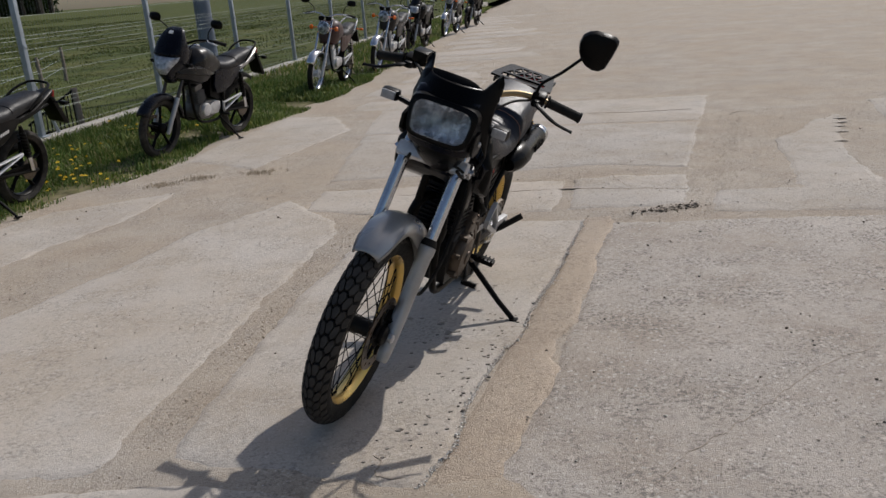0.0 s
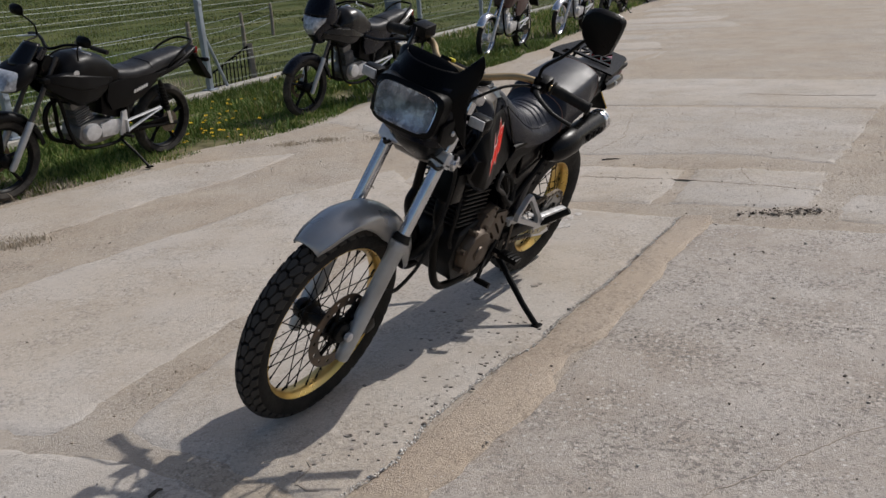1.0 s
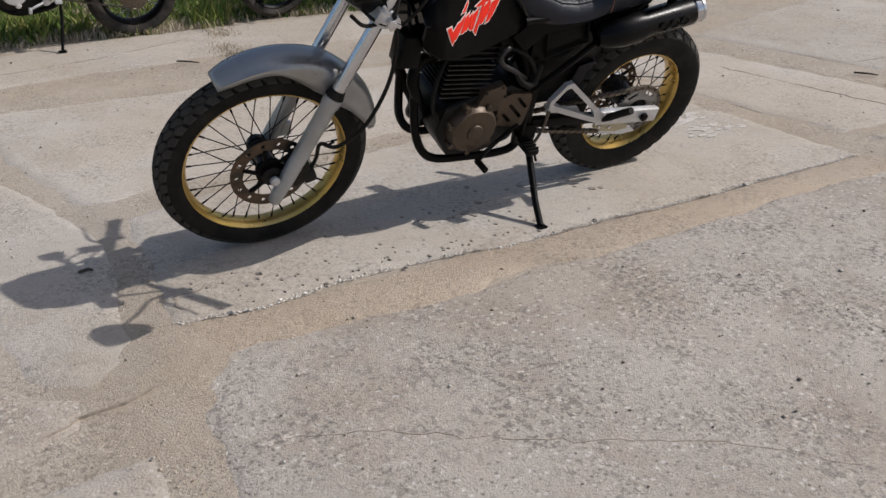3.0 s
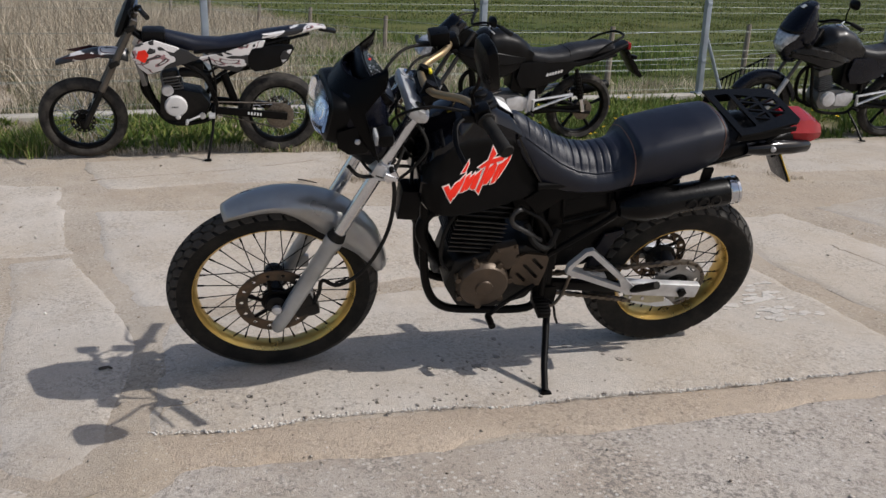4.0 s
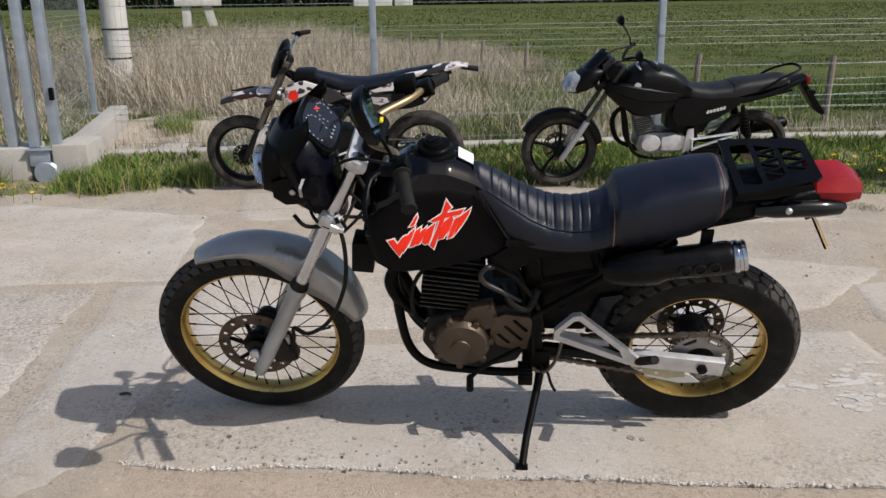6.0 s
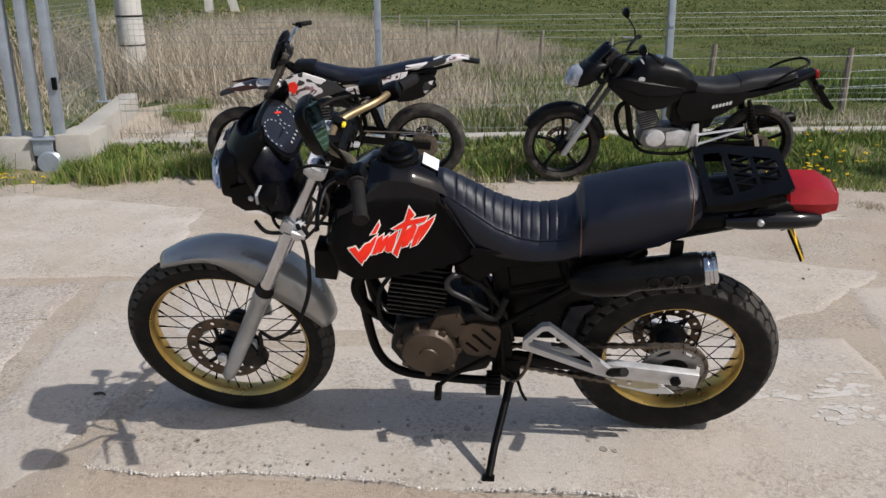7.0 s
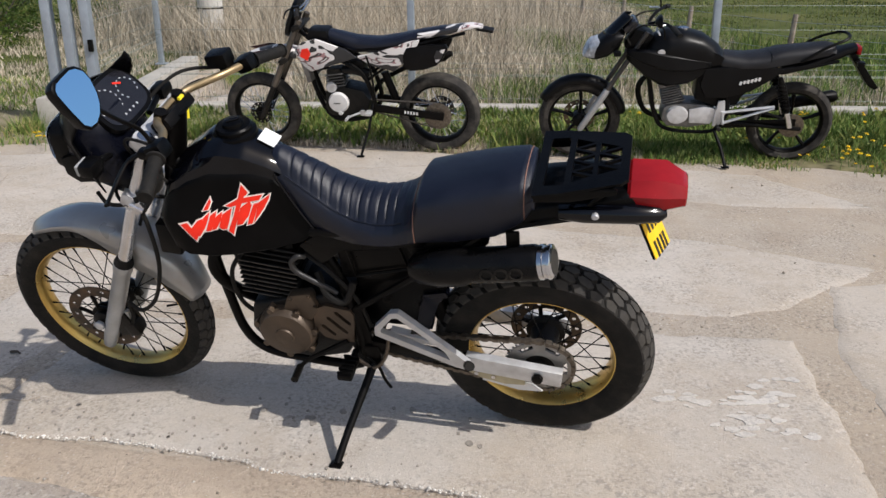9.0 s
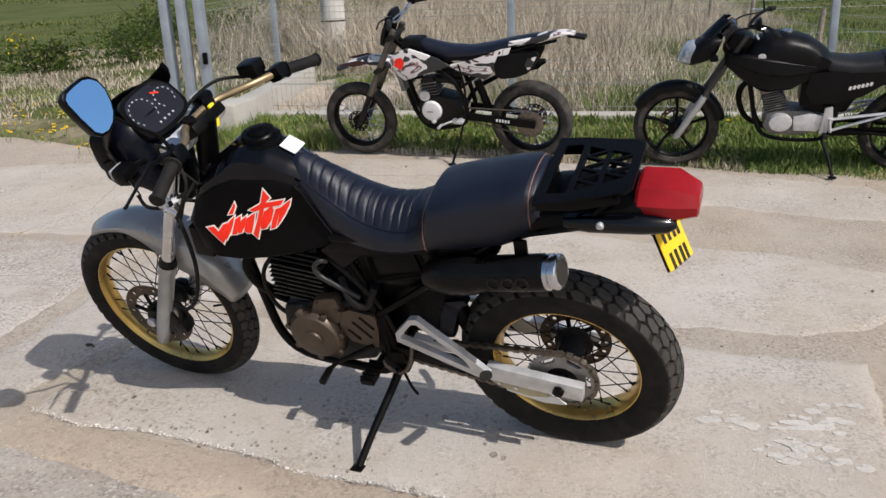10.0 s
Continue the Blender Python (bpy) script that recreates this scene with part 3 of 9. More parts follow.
SLABS = [
    ([(-0.67, 2.48), (0.16, 2.28), (0.24, 2.47), (0.36, 2.98), (0.53, 3.54), (0.71, 4.19), (0.90, 5.00), (-0.34, 5.22), (-0.45, 4.60), (-0.58, 3.90), (-0.64, 3.20)], 0.013, "slab"),
    ([(0.365, 2.36), (0.385, 2.23), (0.485, 2.165), (0.70, 2.115), (1.7, 1.86), (3.6, 1.5), (5.0, 4.2), (2.45, 4.80), (1.04, 4.94), (0.83, 4.03), (0.685, 3.39), (0.56, 2.85), (0.43, 2.50)], 0.007, "slab_rough"),
    ([(0.66, 1.99), (0.56, 1.2), (0.3, -1.5), (3.4, -2.2), (3.7, 1.30), (1.7, 1.74)], 0.006, "slab_rough"),
    ([(0.33, 1.93), (0.46, 1.90), (0.42, 1.2), (0.15, -1.5), (-1.95, -1.5), (-1.72, 1.86), (-0.25, 1.76), (-0.04, 1.76), (0.2, 1.82)], 0.006, "slab_rough"),
    ([(-0.24, 1.87), (-0.04, 1.845), (0.20, 1.90), (0.30, 1.985), (0.273, 2.10), (0.16, 2.16), (-0.05, 2.20), (-0.21, 2.29), (-0.60, 2.38), (-1.70, 2.24), (-1.72, 1.96)], 0.006, "slab"),
]
SLABS += [
    ([(-0.83, 2.42), (-0.85, 2.70), (-0.79, 3.40), (-0.71, 4.20), (-0.58, 5.05), (-0.66, 5.32), (-1.10, 5.98), (-1.57, 5.26), (-1.88, 4.31), (-2.11, 3.68), (-2.5, 2.45), (-1.7, 2.36)], 0.006, "slab"),
    ([(-1.75, 2.25), (-3.2, 2.3), (-3.9, 1.0), (-3.6, -1.0), (-2.15, -1.2)], 0.006, "slab"),
    ([(-2.55, 4.75), (-2.20, 5.65), (-2.12, 6.45), (-2.90, 6.05), (-3.35, 5.2), (-3.75, 3.9), (-3.9, 2.5), (-3.0, 2.55), (-2.8, 3.9)], 0.006, "slab"),
    ([(-0.30, 5.36), (0.34, 5.26), (0.72, 5.25), (0.80, 5.66), (0.86, 6.05), (0.42, 6.10), (-0.9, 6.18), (-0.92, 5.60)], 0.006, "slab"),
    ([(0.80, 5.25), (1.26, 5.20), (1.55, 5.27), (1.62, 5.52), (1.69, 6.02), (1.19, 6.11), (0.93, 6.05), (0.88, 5.68)], 0.006, "slab"),
]
SLABS += [
    ([(-0.92, 6.50), (0.40, 6.44), (0.89, 6.47), (1.21, 6.45), (1.75, 6.20), (2.05, 7.40), (2.20, 8.00), (1.32, 8.22), (0.43, 8.32), (-0.95, 8.45)], 0.006, "slab"),
    ([(-0.97, 8.52), (0.43, 8.38), (1.32, 8.28), (2.24, 8.08), (2.63, 9.56), (0.52, 9.95), (-1.00, 10.1)], 0.006, "slab"),
    ([(1.74, 5.45), (1.63, 5.00), (2.18, 4.92), (3.1, 4.80), (3.3, 5.45), (2.80, 5.45), (2.95, 6.6), (3.4, 7.9), (3.1, 7.7), (2.84, 7.29), (2.60, 7.05), (2.27, 5.56), (2.31, 5.40)], 0.006, "slab"),
    ([(-1.72, 7.15), (-1.15, 8.9), (-1.5, 9.9), (-2.1, 10.1), (-2.45, 8.6), (-2.5, 7.7)], 0.006, "slab"),
    ([(3.55, 7.0), (4.4, 5.2), (6.0, 5.5), (6.2, 9.0), (3.9, 8.6)], 0.006, "slab"),
]
for i, (pts, top, mat) in enumerate(SLABS):
    cast_slab(pts, top, M[mat], 0.030 if i < 5 else 0.038, i * 3.1)
# far strips of concrete half buried along the row of bikes
rs = random.Random(4)
for i in range(16):
    y = 10.2 + i * 1.35
    x0 = -1.35 + 0.045 * (y - 10) + rs.uniform(-0.2, 0.25)
    w = rs.uniform(0.9, 2.4)
    d = rs.uniform(0.45, 1.0)
    cast_slab([(x0, y), (x0 + w, y - 0.15), (x0 + w + rs.uniform(-0.3, 0.3), y + d), (x0 + 0.15, y + d + 0.1)], 0.003, M["slab"], 0.06, i * 7.7)


# ---- the black motorcycle ----
BIKE = pose(0.2082, 4.1677, 0.0155, -21.0, 0, -104.75)


def thing(name, m, label, category, group=""):
    ob = new(name)
    ob.empty_display_size = 0.1
    ob.matrix_basis = m
    return tagged(ob, label, category, group)


def trail_bike():
    t = thing("motorcycle", BIKE, "black trail motorcycle with gold rims leaning on its side stand", "motorcycle")
    FW, RW = (1.437, 0, 0.343), (0, 0, 0.325)
    # front wheel
    hub = spoked_wheel("front_wheel", t, FW, 0.345, 0.047, 0.268, 0.030, (M["rubber"], M["gold"], M["black_metal"], M["engine_dark"]), 0.030, 0.055, 36, 46)
    brake_disc(hub, FW, 0.130, 0.068, M["disc"])
    bm = B()
    tube(bm, [(FW[0] - 0.236, 0.0, FW[2] + 0.02), (FW[0] - 0.20, 0.012, FW[2] + 0.018)], 0.004, 6)
    part("valve", bm, M["rubber"], hub)
    # rear wheel
    hub = spoked_wheel("rear_wheel", t, RW, 0.326, 0.064, 0.219, 0.042, (M["rubber"], M["gold"], M["black_metal"], M["engine_dark"]), 0.045, 0.075, 36, 38)
    brake_disc(hub, RW, 0.11, -0.085, M["disc"])
    bm = B()
    teeth = []
    for k in range(44):
        a = 2 * math.pi * k / 44
        for da, r in ((-0.035, 0.096), (-0.012, 0.104), (0.012, 0.104), (0.035, 0.096)):
            teeth.append((r * math.cos(a + da), r * math.sin(a + da)))
    holes = [[(0.046 * math.cos(a), 0.046 * math.sin(a)) for a in (2 * math.pi * k / 20 for k in range(20))]]
    for q in range(6):
        a = 2 * math.pi * q / 6
        holes.append([(0.072 * math.cos(a + da) + 0.0, 0.072 * math.sin(a + da)) if e == 0 else (0.086 * math.cos(a + da), 0.086 * math.sin(a + da)) for e, da in ((0, -0.28), (0, 0.28), (1, 0.30), (1, -0.30))])
    plate_with_holes(bm, teeth, holes, 0.006, Matrix.Translation((0, 0.082, 0.325)) @ Matrix.Rotation(radians(90), 4, "X"))
    part("sprocket", bm, M["sprocket_steel"], hub, "toothed dull steel rear sprocket", angle=25)
    # chain
    bm = B()
    lower = [(0.02, 0.225), (0.55, 0.335)]
    upper = [(0.55, 0.405), (0.0, 0.425)]
    loop = [lower[1], lower[0]] + [(0.100 * math.cos(a), 0.325 + 0.100 * math.sin(a)) for a in (radians(d) for d in range(-98, -272, -12))] + [upper[1], upper[0]]
    pts, total = [], 0
    for a, b in zip(loop, loop[1:]):
        L = math.hypot(b[0] - a[0], b[1] - a[1])
        n = max(1, int(round(L / 0.0159)))
        for k in range(n):
            pts.append((a[0] + (b[0] - a[0]) * k / n, a[1] + (b[1] - a[1]) * k / n, math.atan2(b[1] - a[1], b[0] - a[0])))
    for k, (x, z, a) in enumerate(pts):
        m = Matrix.Translation((x, 0.079, z)) @ Matrix.Rotation(-a, 4, "Y")
        join(bm, box(B(), (0, 0, 0), (0.0185, 0.017 if k % 2 else 0.010, 0.0125), None, 0), m)
    part("chain", bm, M["chain"], t, "oily drive chain")
    # fork
    top, low = Vector((1.020, 0, 1.085)), Vector((1.440, 0, 0.247))
    d = (top - low).normalized()
    for s in (1, -1):
        o = Vector((0, 0.100 * s, 0))
        bm = B()
        tube(bm, [low + d * 0.40 + o, top + o], 0.0205, 16)
        leg = part("fork_leg", bm, M["steel"], t, "bright steel fork tube")
        bm = B()
        tube(bm, [low + o, low + d * 0.008 + o, low + d * 0.05 + o, low + d * 0.12 + o, low + d * 0.385 + o, low + d * 0.39 + o, low + d * 0.418 + o, low + d * 0.42 + o],
             [0.016, 0.021, 0.024, 0.026, 0.0265, 0.030, 0.030, 0.025], 16)
        box(bm, tuple(low + d * 0.15 + o + Vector((-0.03, -0.01 * s, 0))), (0.05, 0.018, 0.05), None, 0.006)
        part("slider", bm, M["slider_grey"], leg, "grey painted lower fork slider")
        bm = B()
        lathe(bm, [(0.030, -0.016), (0.034, -0.010), (0.034, 0.008), (0.024, 0.014)], (FW[0], 0.080 * s, FW[2]), n=20)
        box(bm, (FW[0] - 0.028, 0.078 * s, FW[2] - 0.012), (0.05, 0.024, 0.036), None, 0.008)
        part("axle_lug", bm, M["engine_dark"], leg)
        bm = B()
        tube(bm, [low + d * 0.42 + o, low + d * 0.445 + o], [0.030, 0.024], 14)
        part("dust_seal", bm, M["rubber"], leg)
        bm = B()
        lathe(bm, [(0.014, -0.006), (0.016, 0), (0.016, 0.008), (0.010, 0.012)], (FW[0], 0.108 * s, FW[2]), n=10)
        part("axle_nut", bm, M["alloy"], leg)
    for q, hgt in ((0.705, 0.045), (0.915, 0.03)):
        bm = B()
        c = low + d * q
        rot = Matrix.Rotation(math.atan2(-(top - low).x, (top - low).z) * -1, 4, "Y")
        box(bm, tuple(c), (0.062, 0.26, hgt), rot, 0.012)
        for s in (1, -1):
            tube(bm, [c + Vector((0, 0.1 * s, 0)) - d * hgt * 0.55, c + Vector((0, 0.1 * s, 0)) + d * hgt * 0.55], 0.030, 14)
        part("triple_clamp", bm, M["alloy"], t, "cast alloy fork clamp")
    # caliper and hose
    bm = B()
    box(bm, (1.352, 0.078, 0.352), (0.075, 0.060, 0.095), Matrix.Rotation(radians(18), 4, "Y"), 0.012)
    box(bm, (1.322, 0.086, 0.332), (0.045, 0.05, 0.05), Matrix.Rotation(radians(18), 4, "Y"), 0.01)
    tube(bm, [(1.36, 0.05, 0.39), (1.36, 0.115, 0.39)], 0.010, 10)
    part("brake_caliper", bm, M["engine_dark"], t, "dark two-piston brake caliper")
    bm = B()
    tube(bm, glide([(1.10, 0.13, 0.90), (1.085, 0.14, 0.80), (1.10, 0.14, 0.66), (1.16, 0.135, 0.52), (1.24, 0.12, 0.445), (1.29, 0.105, 0.455), (1.30, 0.10, 0.40), (1.315, 0.10, 0.36)]), 0.0065, 8)
    tube(bm, glide([(1.04, 0.10, 1.05), (1.0, 0.14, 0.98), (1.03, 0.15, 0.92), (1.08, 0.14, 0.86)]), 0.005, 6)
    part("brake_hose", bm, M["rubber"], t)
    # front mudguard
    bm = B()
    rows = []
    for k in range(33):
        u = k / 32
        a = radians(65 + 99 * u)
        r = float(np.interp(u, [0, 0.25, 0.55, 0.8, 1], [0.368, 0.390, 0.404, 0.398, 0.378]))
        skirt = float(np.interp(u, [0, 0.3, 0.5, 0.66, 0.85, 1], [0.02, 0.035, 0.085, 0.10, 0.07, 0.035]))
        wid = float(np.interp(u, [0, 0.08, 0.35, 0.6, 0.85, 1], [0.045, 0.058, 0.066, 0.074, 0.070, 0.055]))
        row = []
        for q, (yy, dr) in enumerate(((-1.0, -skirt), (-1.0, -skirt * 0.45), (-0.94, -0.014), (-0.72, -0.002), (-0.35, 0.006), (0, 0.008), (0.35, 0.006), (0.72, -0.002), (0.94, -0.014), (1.0, -skirt * 0.45), (1.0, -skirt))):
            rr = r + dr
            row.append(bm.verts.new((FW[0] + rr * math.cos(a), yy * wid, FW[2] + rr * math.sin(a))))
        rows.append(row)
    for p, q in zip(rows, rows[1:]):
        for k in range(10):
            bm.faces.new((p[k], p[k + 1], q[k + 1], q[k]))
    guard = part("front_mudguard", bm, M["silver_paint"], t, "dull silver plastic front mudguard", angle=60)
    so = guard.modifiers.new("thick", "SOLIDIFY")
    so.thickness = 0.004
    for s in (1, -1):
        for q in (0.47, 0.52):
            bm = B()
            c = low + d * q + Vector((0, 0.092 * s, 0))
            lathe(bm, [(0.004, -0.012), (0.010, -0.010), (0.010, 0.010), (0.004, 0.012)], tuple(c), n=8)
            part("guard_bolt", bm, M["alloy"], guard)
    # lamp, its shell and bracket
    fy = 0.030
    tilt = Matrix.Translation((1.240, fy, 1.046)) @ Matrix.Rotation(radians(-9), 4, "Y") @ Matrix.Rotation(radians(5), 4, "Z")
    def lamp_ring(r):
        return [tilt @ Vector((r[0], y * (1 + 0.9 * z), z)) for y, z in oval(0, 0, r[1], r[2], 0.42, 32)]

    bm = B()
    loft(bm, [(0.058, 0.101, 0.060), (0.052, 0.111, 0.071), (0.02, 0.116, 0.078), (-0.03, 0.106, 0.076), (-0.07, 0.082, 0.066), (-0.10, 0.05, 0.045)], lamp_ring)
    lamp = part("headlamp", bm, M["black_plastic"], t, "rectangular headlamp in a black shell")
    bm = B()
    loft(bm, [(0.0595, 0.097, 0.056), (0.068, 0.097, 0.056), (0.078, 0.086, 0.050), (0.086, 0.064, 0.037), (0.091, 0.036, 0.022), (0.093, 0.012, 0.008)], lamp_ring)
    part("lens", bm, M["lens"], lamp, "clear ribbed headlamp glass")
    bm = B()
    loft(bm, [(0.0585, 0.091, 0.051), (0.0590, 0.091, 0.051)], lamp_ring)
    part("reflector", bm, M["smoke_lens"], lamp, "mottled silver reflector")
    def cowl_ring(r):
        z, x0, x1, hw = r
        out = []
        for k in range(28):
            a = 2 * math.pi * k / 28
            c, q = math.cos(a), math.sin(a)
            out.append(((x0 + x1) / 2 + (x1 - x0) / 2 * math.copysign(abs(c) ** 0.75, c), fy * 0.8 + hw * math.copysign(abs(q) ** 0.8, q), z + 0.05 * ((x0 + x1) / 2 - 1.2)))
        return out

    bm = B()
    loft(bm, [(1.150, 1.155, 1.235, 0.085), (1.135, 1.130, 1.262, 0.112), (1.09, 1.112, 1.278, 0.126), (1.04, 1.104, 1.280, 0.129), (0.99, 1.100, 1.274, 0.124), (0.95, 1.095, 1.255, 0.112)], cowl_ring)
    cowl = part("lamp_cowl", bm, M["cowl_blue"], t, "scuffed blue-black plastic cowl round the headlamp", angle=60)
    bm = B()
    loft(bm, [(0.950, 1.092, 1.250, 0.104), (0.925, 1.088, 1.235, 0.088), (0.895, 1.086, 1.200, 0.072), (0.868, 1.085, 1.165, 0.052), (0.855, 1.090, 1.135, 0.032)], cowl_ring)
    part("chin", bm, M["black_plastic"], cowl, "black chin below the cowl", angle=60)
    for s in (1, -1):
        bm = B()
        tube(bm, glide([(1.225, fy + 0.085 * s, 0.90), (1.19, fy + 0.10 * s, 0.872), (1.13, fy * 0.5 + 0.10 * s, 0.868), (1.08, 0.09 * s, 0.90)]), 0.006, 6)
        part("loose_cable", bm, M["rubber"], cowl)
        bm = B()
        slab_of(bm, [(1.262, 0.985), (1.262, 1.035), (1.215, 1.05), (1.165, 1.045), (1.150, 1.0), (1.18, 0.965), (1.23, 0.96)], fy * 0.8 + s * 0.118, fy * 0.8 + s * 0.131, 0.005)
        part("side_pad", bm, M["black_plastic"], cowl)
        bm = B()
        lathe(bm, [(0.008, -0.004), (0.009, 0.0), (0.006, 0.004)] if s > 0 else [(0.006, -0.004), (0.009, 0.0), (0.008, 0.004)], (1.205, fy * 0.8 + s * 0.134, 1.005), n=8)
        part("cowl_bolt", bm, M["alloy"], cowl)
        # pinch bolt of the lower clamp
        bm = B()
        box(bm, (1.098, 0.128 * s, 0.868), (0.042, 0.026, 0.034), Matrix.Rotation(radians(26), 4, "Y"), 0.006)
        tube(bm, [(1.082, 0.140 * s, 0.862), (1.118, 0.140 * s, 0.880)], 0.008, 8)
        part("pinch_lug", bm, M["steel"], t, "bright steel clamp lug")
    # wind screen with two ears, wrapping down at the sides
    bm = B()
    rows = []
    for k in range(11):
        u = k / 10
        row = []
        for q in range(49):
            v = q / 24 - 1
            a = abs(v)
            ear = float(np.interp(a, [0, 0.66, 0.72, 0.88, 0.92, 1.0], [0, 0, 0.15, 1.0, 0.95, 0.45]))
            low = 1.112 - 0.165 * max(0.0, (a - 0.60) / 0.40) ** 1.1
            high = 1.178 + 0.052 * ear
            z = low + (high - low) * u
            x = 1.296 - (0.72 * (z - 1.10) if z > 1.10 else 0.30 * (1.10 - z)) - 0.105 * a ** 2.4
            row.append(bm.verts.new((max(x, 1.135), fy + v * (0.148 - 0.012 * u), z)))
        rows.append(row)
    for p, q in zip(rows, rows[1:]):
        for k in range(48):
            bm.faces.new((p[k], p[k + 1], q[k + 1], q[k]))
    scr = part("windscreen", bm, M["screen_black"], t, "small black windscreen with two pointed ears", angle=50)
    scr.modifiers.new("thick", "SOLIDIFY").thickness = 0.004
    # instrument pod
    m = Matrix.Translation((1.145, 0.0, 1.128)) @ Matrix.Rotation(radians(-50), 4, "Y")
    bm = B()
    loft(bm, [(-0.085, 0.055, 0.035), (-0.05, 0.085, 0.055), (0.0, 0.108, 0.075), (0.012, 0.106, 0.073)], lambda r: [m @ Vector((z, y, r[0])) for y, z in oval(0, 0, r[1], r[2], 0.55, 28)])
    pod = part("instrument_pod", bm, M["black_plastic"], t, "black instrument pod with round dials")
    bm = B()
    loft(bm, [(0.013, 0.094, 0.062), (0.0145, 0.094, 0.062)], lambda r: [m @ Vector((z, y, r[0])) for y, z in oval(0, 0, r[1], r[2], 0.6, 28)])
    part("dial_panel", bm, M["dial"], pod)
    bm = B()
    for cx, cy, r, n in ((0.008, 0.045, 0.045, 13), (0.004, -0.05, 0.034, 10)):
        for k in range(n):
            a = radians(220 - 260 * k / (n - 1))
            box(bm, tuple(m @ Vector((cx + r * math.sin(a) * 0.9, cy - r * math.cos(a), 0.0155))), (0.006, 0.003, 0.001), m.to_3x3().to_4x4() @ Matrix.Rotation(a, 4, "Z"), 0)
    for k in range(4):
        box(bm, tuple(m @ Vector((-0.042, -0.03 + k * 0.02, 0.0155))), (0.006, 0.006, 0.001), m.to_3x3().to_4x4(), 0)
    part("dial_mark", bm, M["tick"], pod)
    bm = B()
    box(bm, tuple(m @ Vector((0.030, -0.035, 0.0158))), (0.028, 0.005, 0.001), m.to_3x3().to_4x4() @ Matrix.Rotation(radians(60), 4, "Z"), 0)
    part("red_zone", bm, M["red_decal"], pod)
    # bar, grips, levers, mirror
    bm = B()
    bar = glide([(0.820, -0.385, 1.085), (0.862, -0.26, 1.115), (0.905, -0.16, 1.125), (0.985, -0.08, 1.115), (1.0, 0, 1.112), (0.985, 0.08, 1.115), (0.915, 0.17, 1.140), (0.885, 0.26, 1.140), (0.855, 0.40, 1.118)])
    tube(bm, bar, 0.0112, 10)
    hb = part("handlebar", bm, M["bar_gold"], t, "worn bronze handlebar")
    for s, a, b in ((1, Vector((0.881, 0.275, 1.139)), Vector((0.852, 0.402, 1.117))), (-1, Vector((0.858, -0.27, 1.113)), Vector((0.818, -0.392, 1.084)))):
        bm = B()
        e = (b - a)
        ks = [0, 0.04, 0.06] + [0.1 + 0.8 * k / 14 for k in range(15)] + [0.94, 0.96, 1.0]
        tube(bm, [a + e * k for k in ks], [0.024, 0.024, 0.017] + [0.0165 if i % 2 else 0.0178 for i in range(15)] + [0.017, 0.021, 0.018], 14)
        part("grip", bm, M["rubber"], hb)
        bm = B()
        c = a - e.normalized() * 0.03
        box(bm, tuple(c), (0.05, 0.05, 0.045), Matrix.Rotation(radians(20), 4, "Y"), 0.012)
        box(bm, tuple(c + Vector((0.03, 0, -0.012))), (0.05, 0.03, 0.025), None, 0.008)
        part("switch_box", bm, M["black_plastic"], hb)
        bm = B()
        tube(bm, glide([c + Vector((0.045, 0.0, -0.01)), c + Vector((0.075, 0.03 * s, -0.02)), c + Vector((0.083, 0.09 * s, -0.045)), c + Vector((0.075, 0.155 * s, -0.058))]), [0.010] * 6 + [0.008] * 6 + [0.007] * 6 + [0.0085], 8, 0.6)
        part("lever", bm, M["black_metal"], hb)
    bm = B()
    box(bm, (0.918, -0.195, 1.158), (0.062, 0.055, 0.04), Matrix.Rotation(radians(8), 4, "Y"), 0.006)
    box(bm, (0.905, -0.200, 1.132), (0.034, 0.036, 0.030), None, 0.006)
    part("brake_reservoir", bm, M["black_plastic"], hb)
    bm = B()
    box(bm, (0.985, 0.0, 1.095), (0.06, 0.15, 0.035), Matrix.Rotation(radians(26), 4, "Y"), 0.01)
    for s in (1, -1):
        tube(bm, [(1.0, 0.05 * s, 1.09), (0.985, 0.05 * s, 1.13)], 0.018, 10)
    part("bar_clamp", bm, M["black_metal"], hb)
    bm = B()
    box(bm, (0.972, -0.036, 1.112), (0.010, 0.024, 0.032), None, 0.004)
    box(bm, (0.962, -0.03, 1.080), (0.005, 0.014, 0.034), Matrix.Rotation(radians(20), 4, "X"), 0.003)
    part("key_tag", bm, M["yellow_tag"], t, "yellow plastic key tag")
    # cables and hoses
    for pts, r in (([(0.90, 0.22, 1.13), (1.02, 0.17, 1.12), (1.10, 0.08, 1.02), (1.04, 0.05, 0.90), (0.93, 0.06, 0.80)], 0.0045),
                   ([(0.90, -0.22, 1.12), (1.04, -0.15, 1.13), (1.13, -0.04, 1.04), (1.10, 0.05, 0.90), (1.16, 0.08, 0.76)], 0.005),
                   ([(0.90, -0.20, 1.11), (1.01, -0.12, 1.10), (1.07, 0.0, 1.0), (0.98, 0.04, 0.88), (0.86, 0.05, 0.72)], 0.0045),
                   ([(1.12, 0.03, 1.08), (1.16, 0.09, 1.0), (1.12, 0.10, 0.90), (1.03, 0.07, 0.86)], 0.0055),
                   ([(1.20, 0.00, 0.93), (1.17, 0.11, 0.89), (1.10, 0.12, 0.86), (1.05, 0.06, 0.92)], 0.005)):
        bm = B()
        tube(bm, glide(pts, 8), r, 7)
        part("cable", bm, M["rubber"], t)
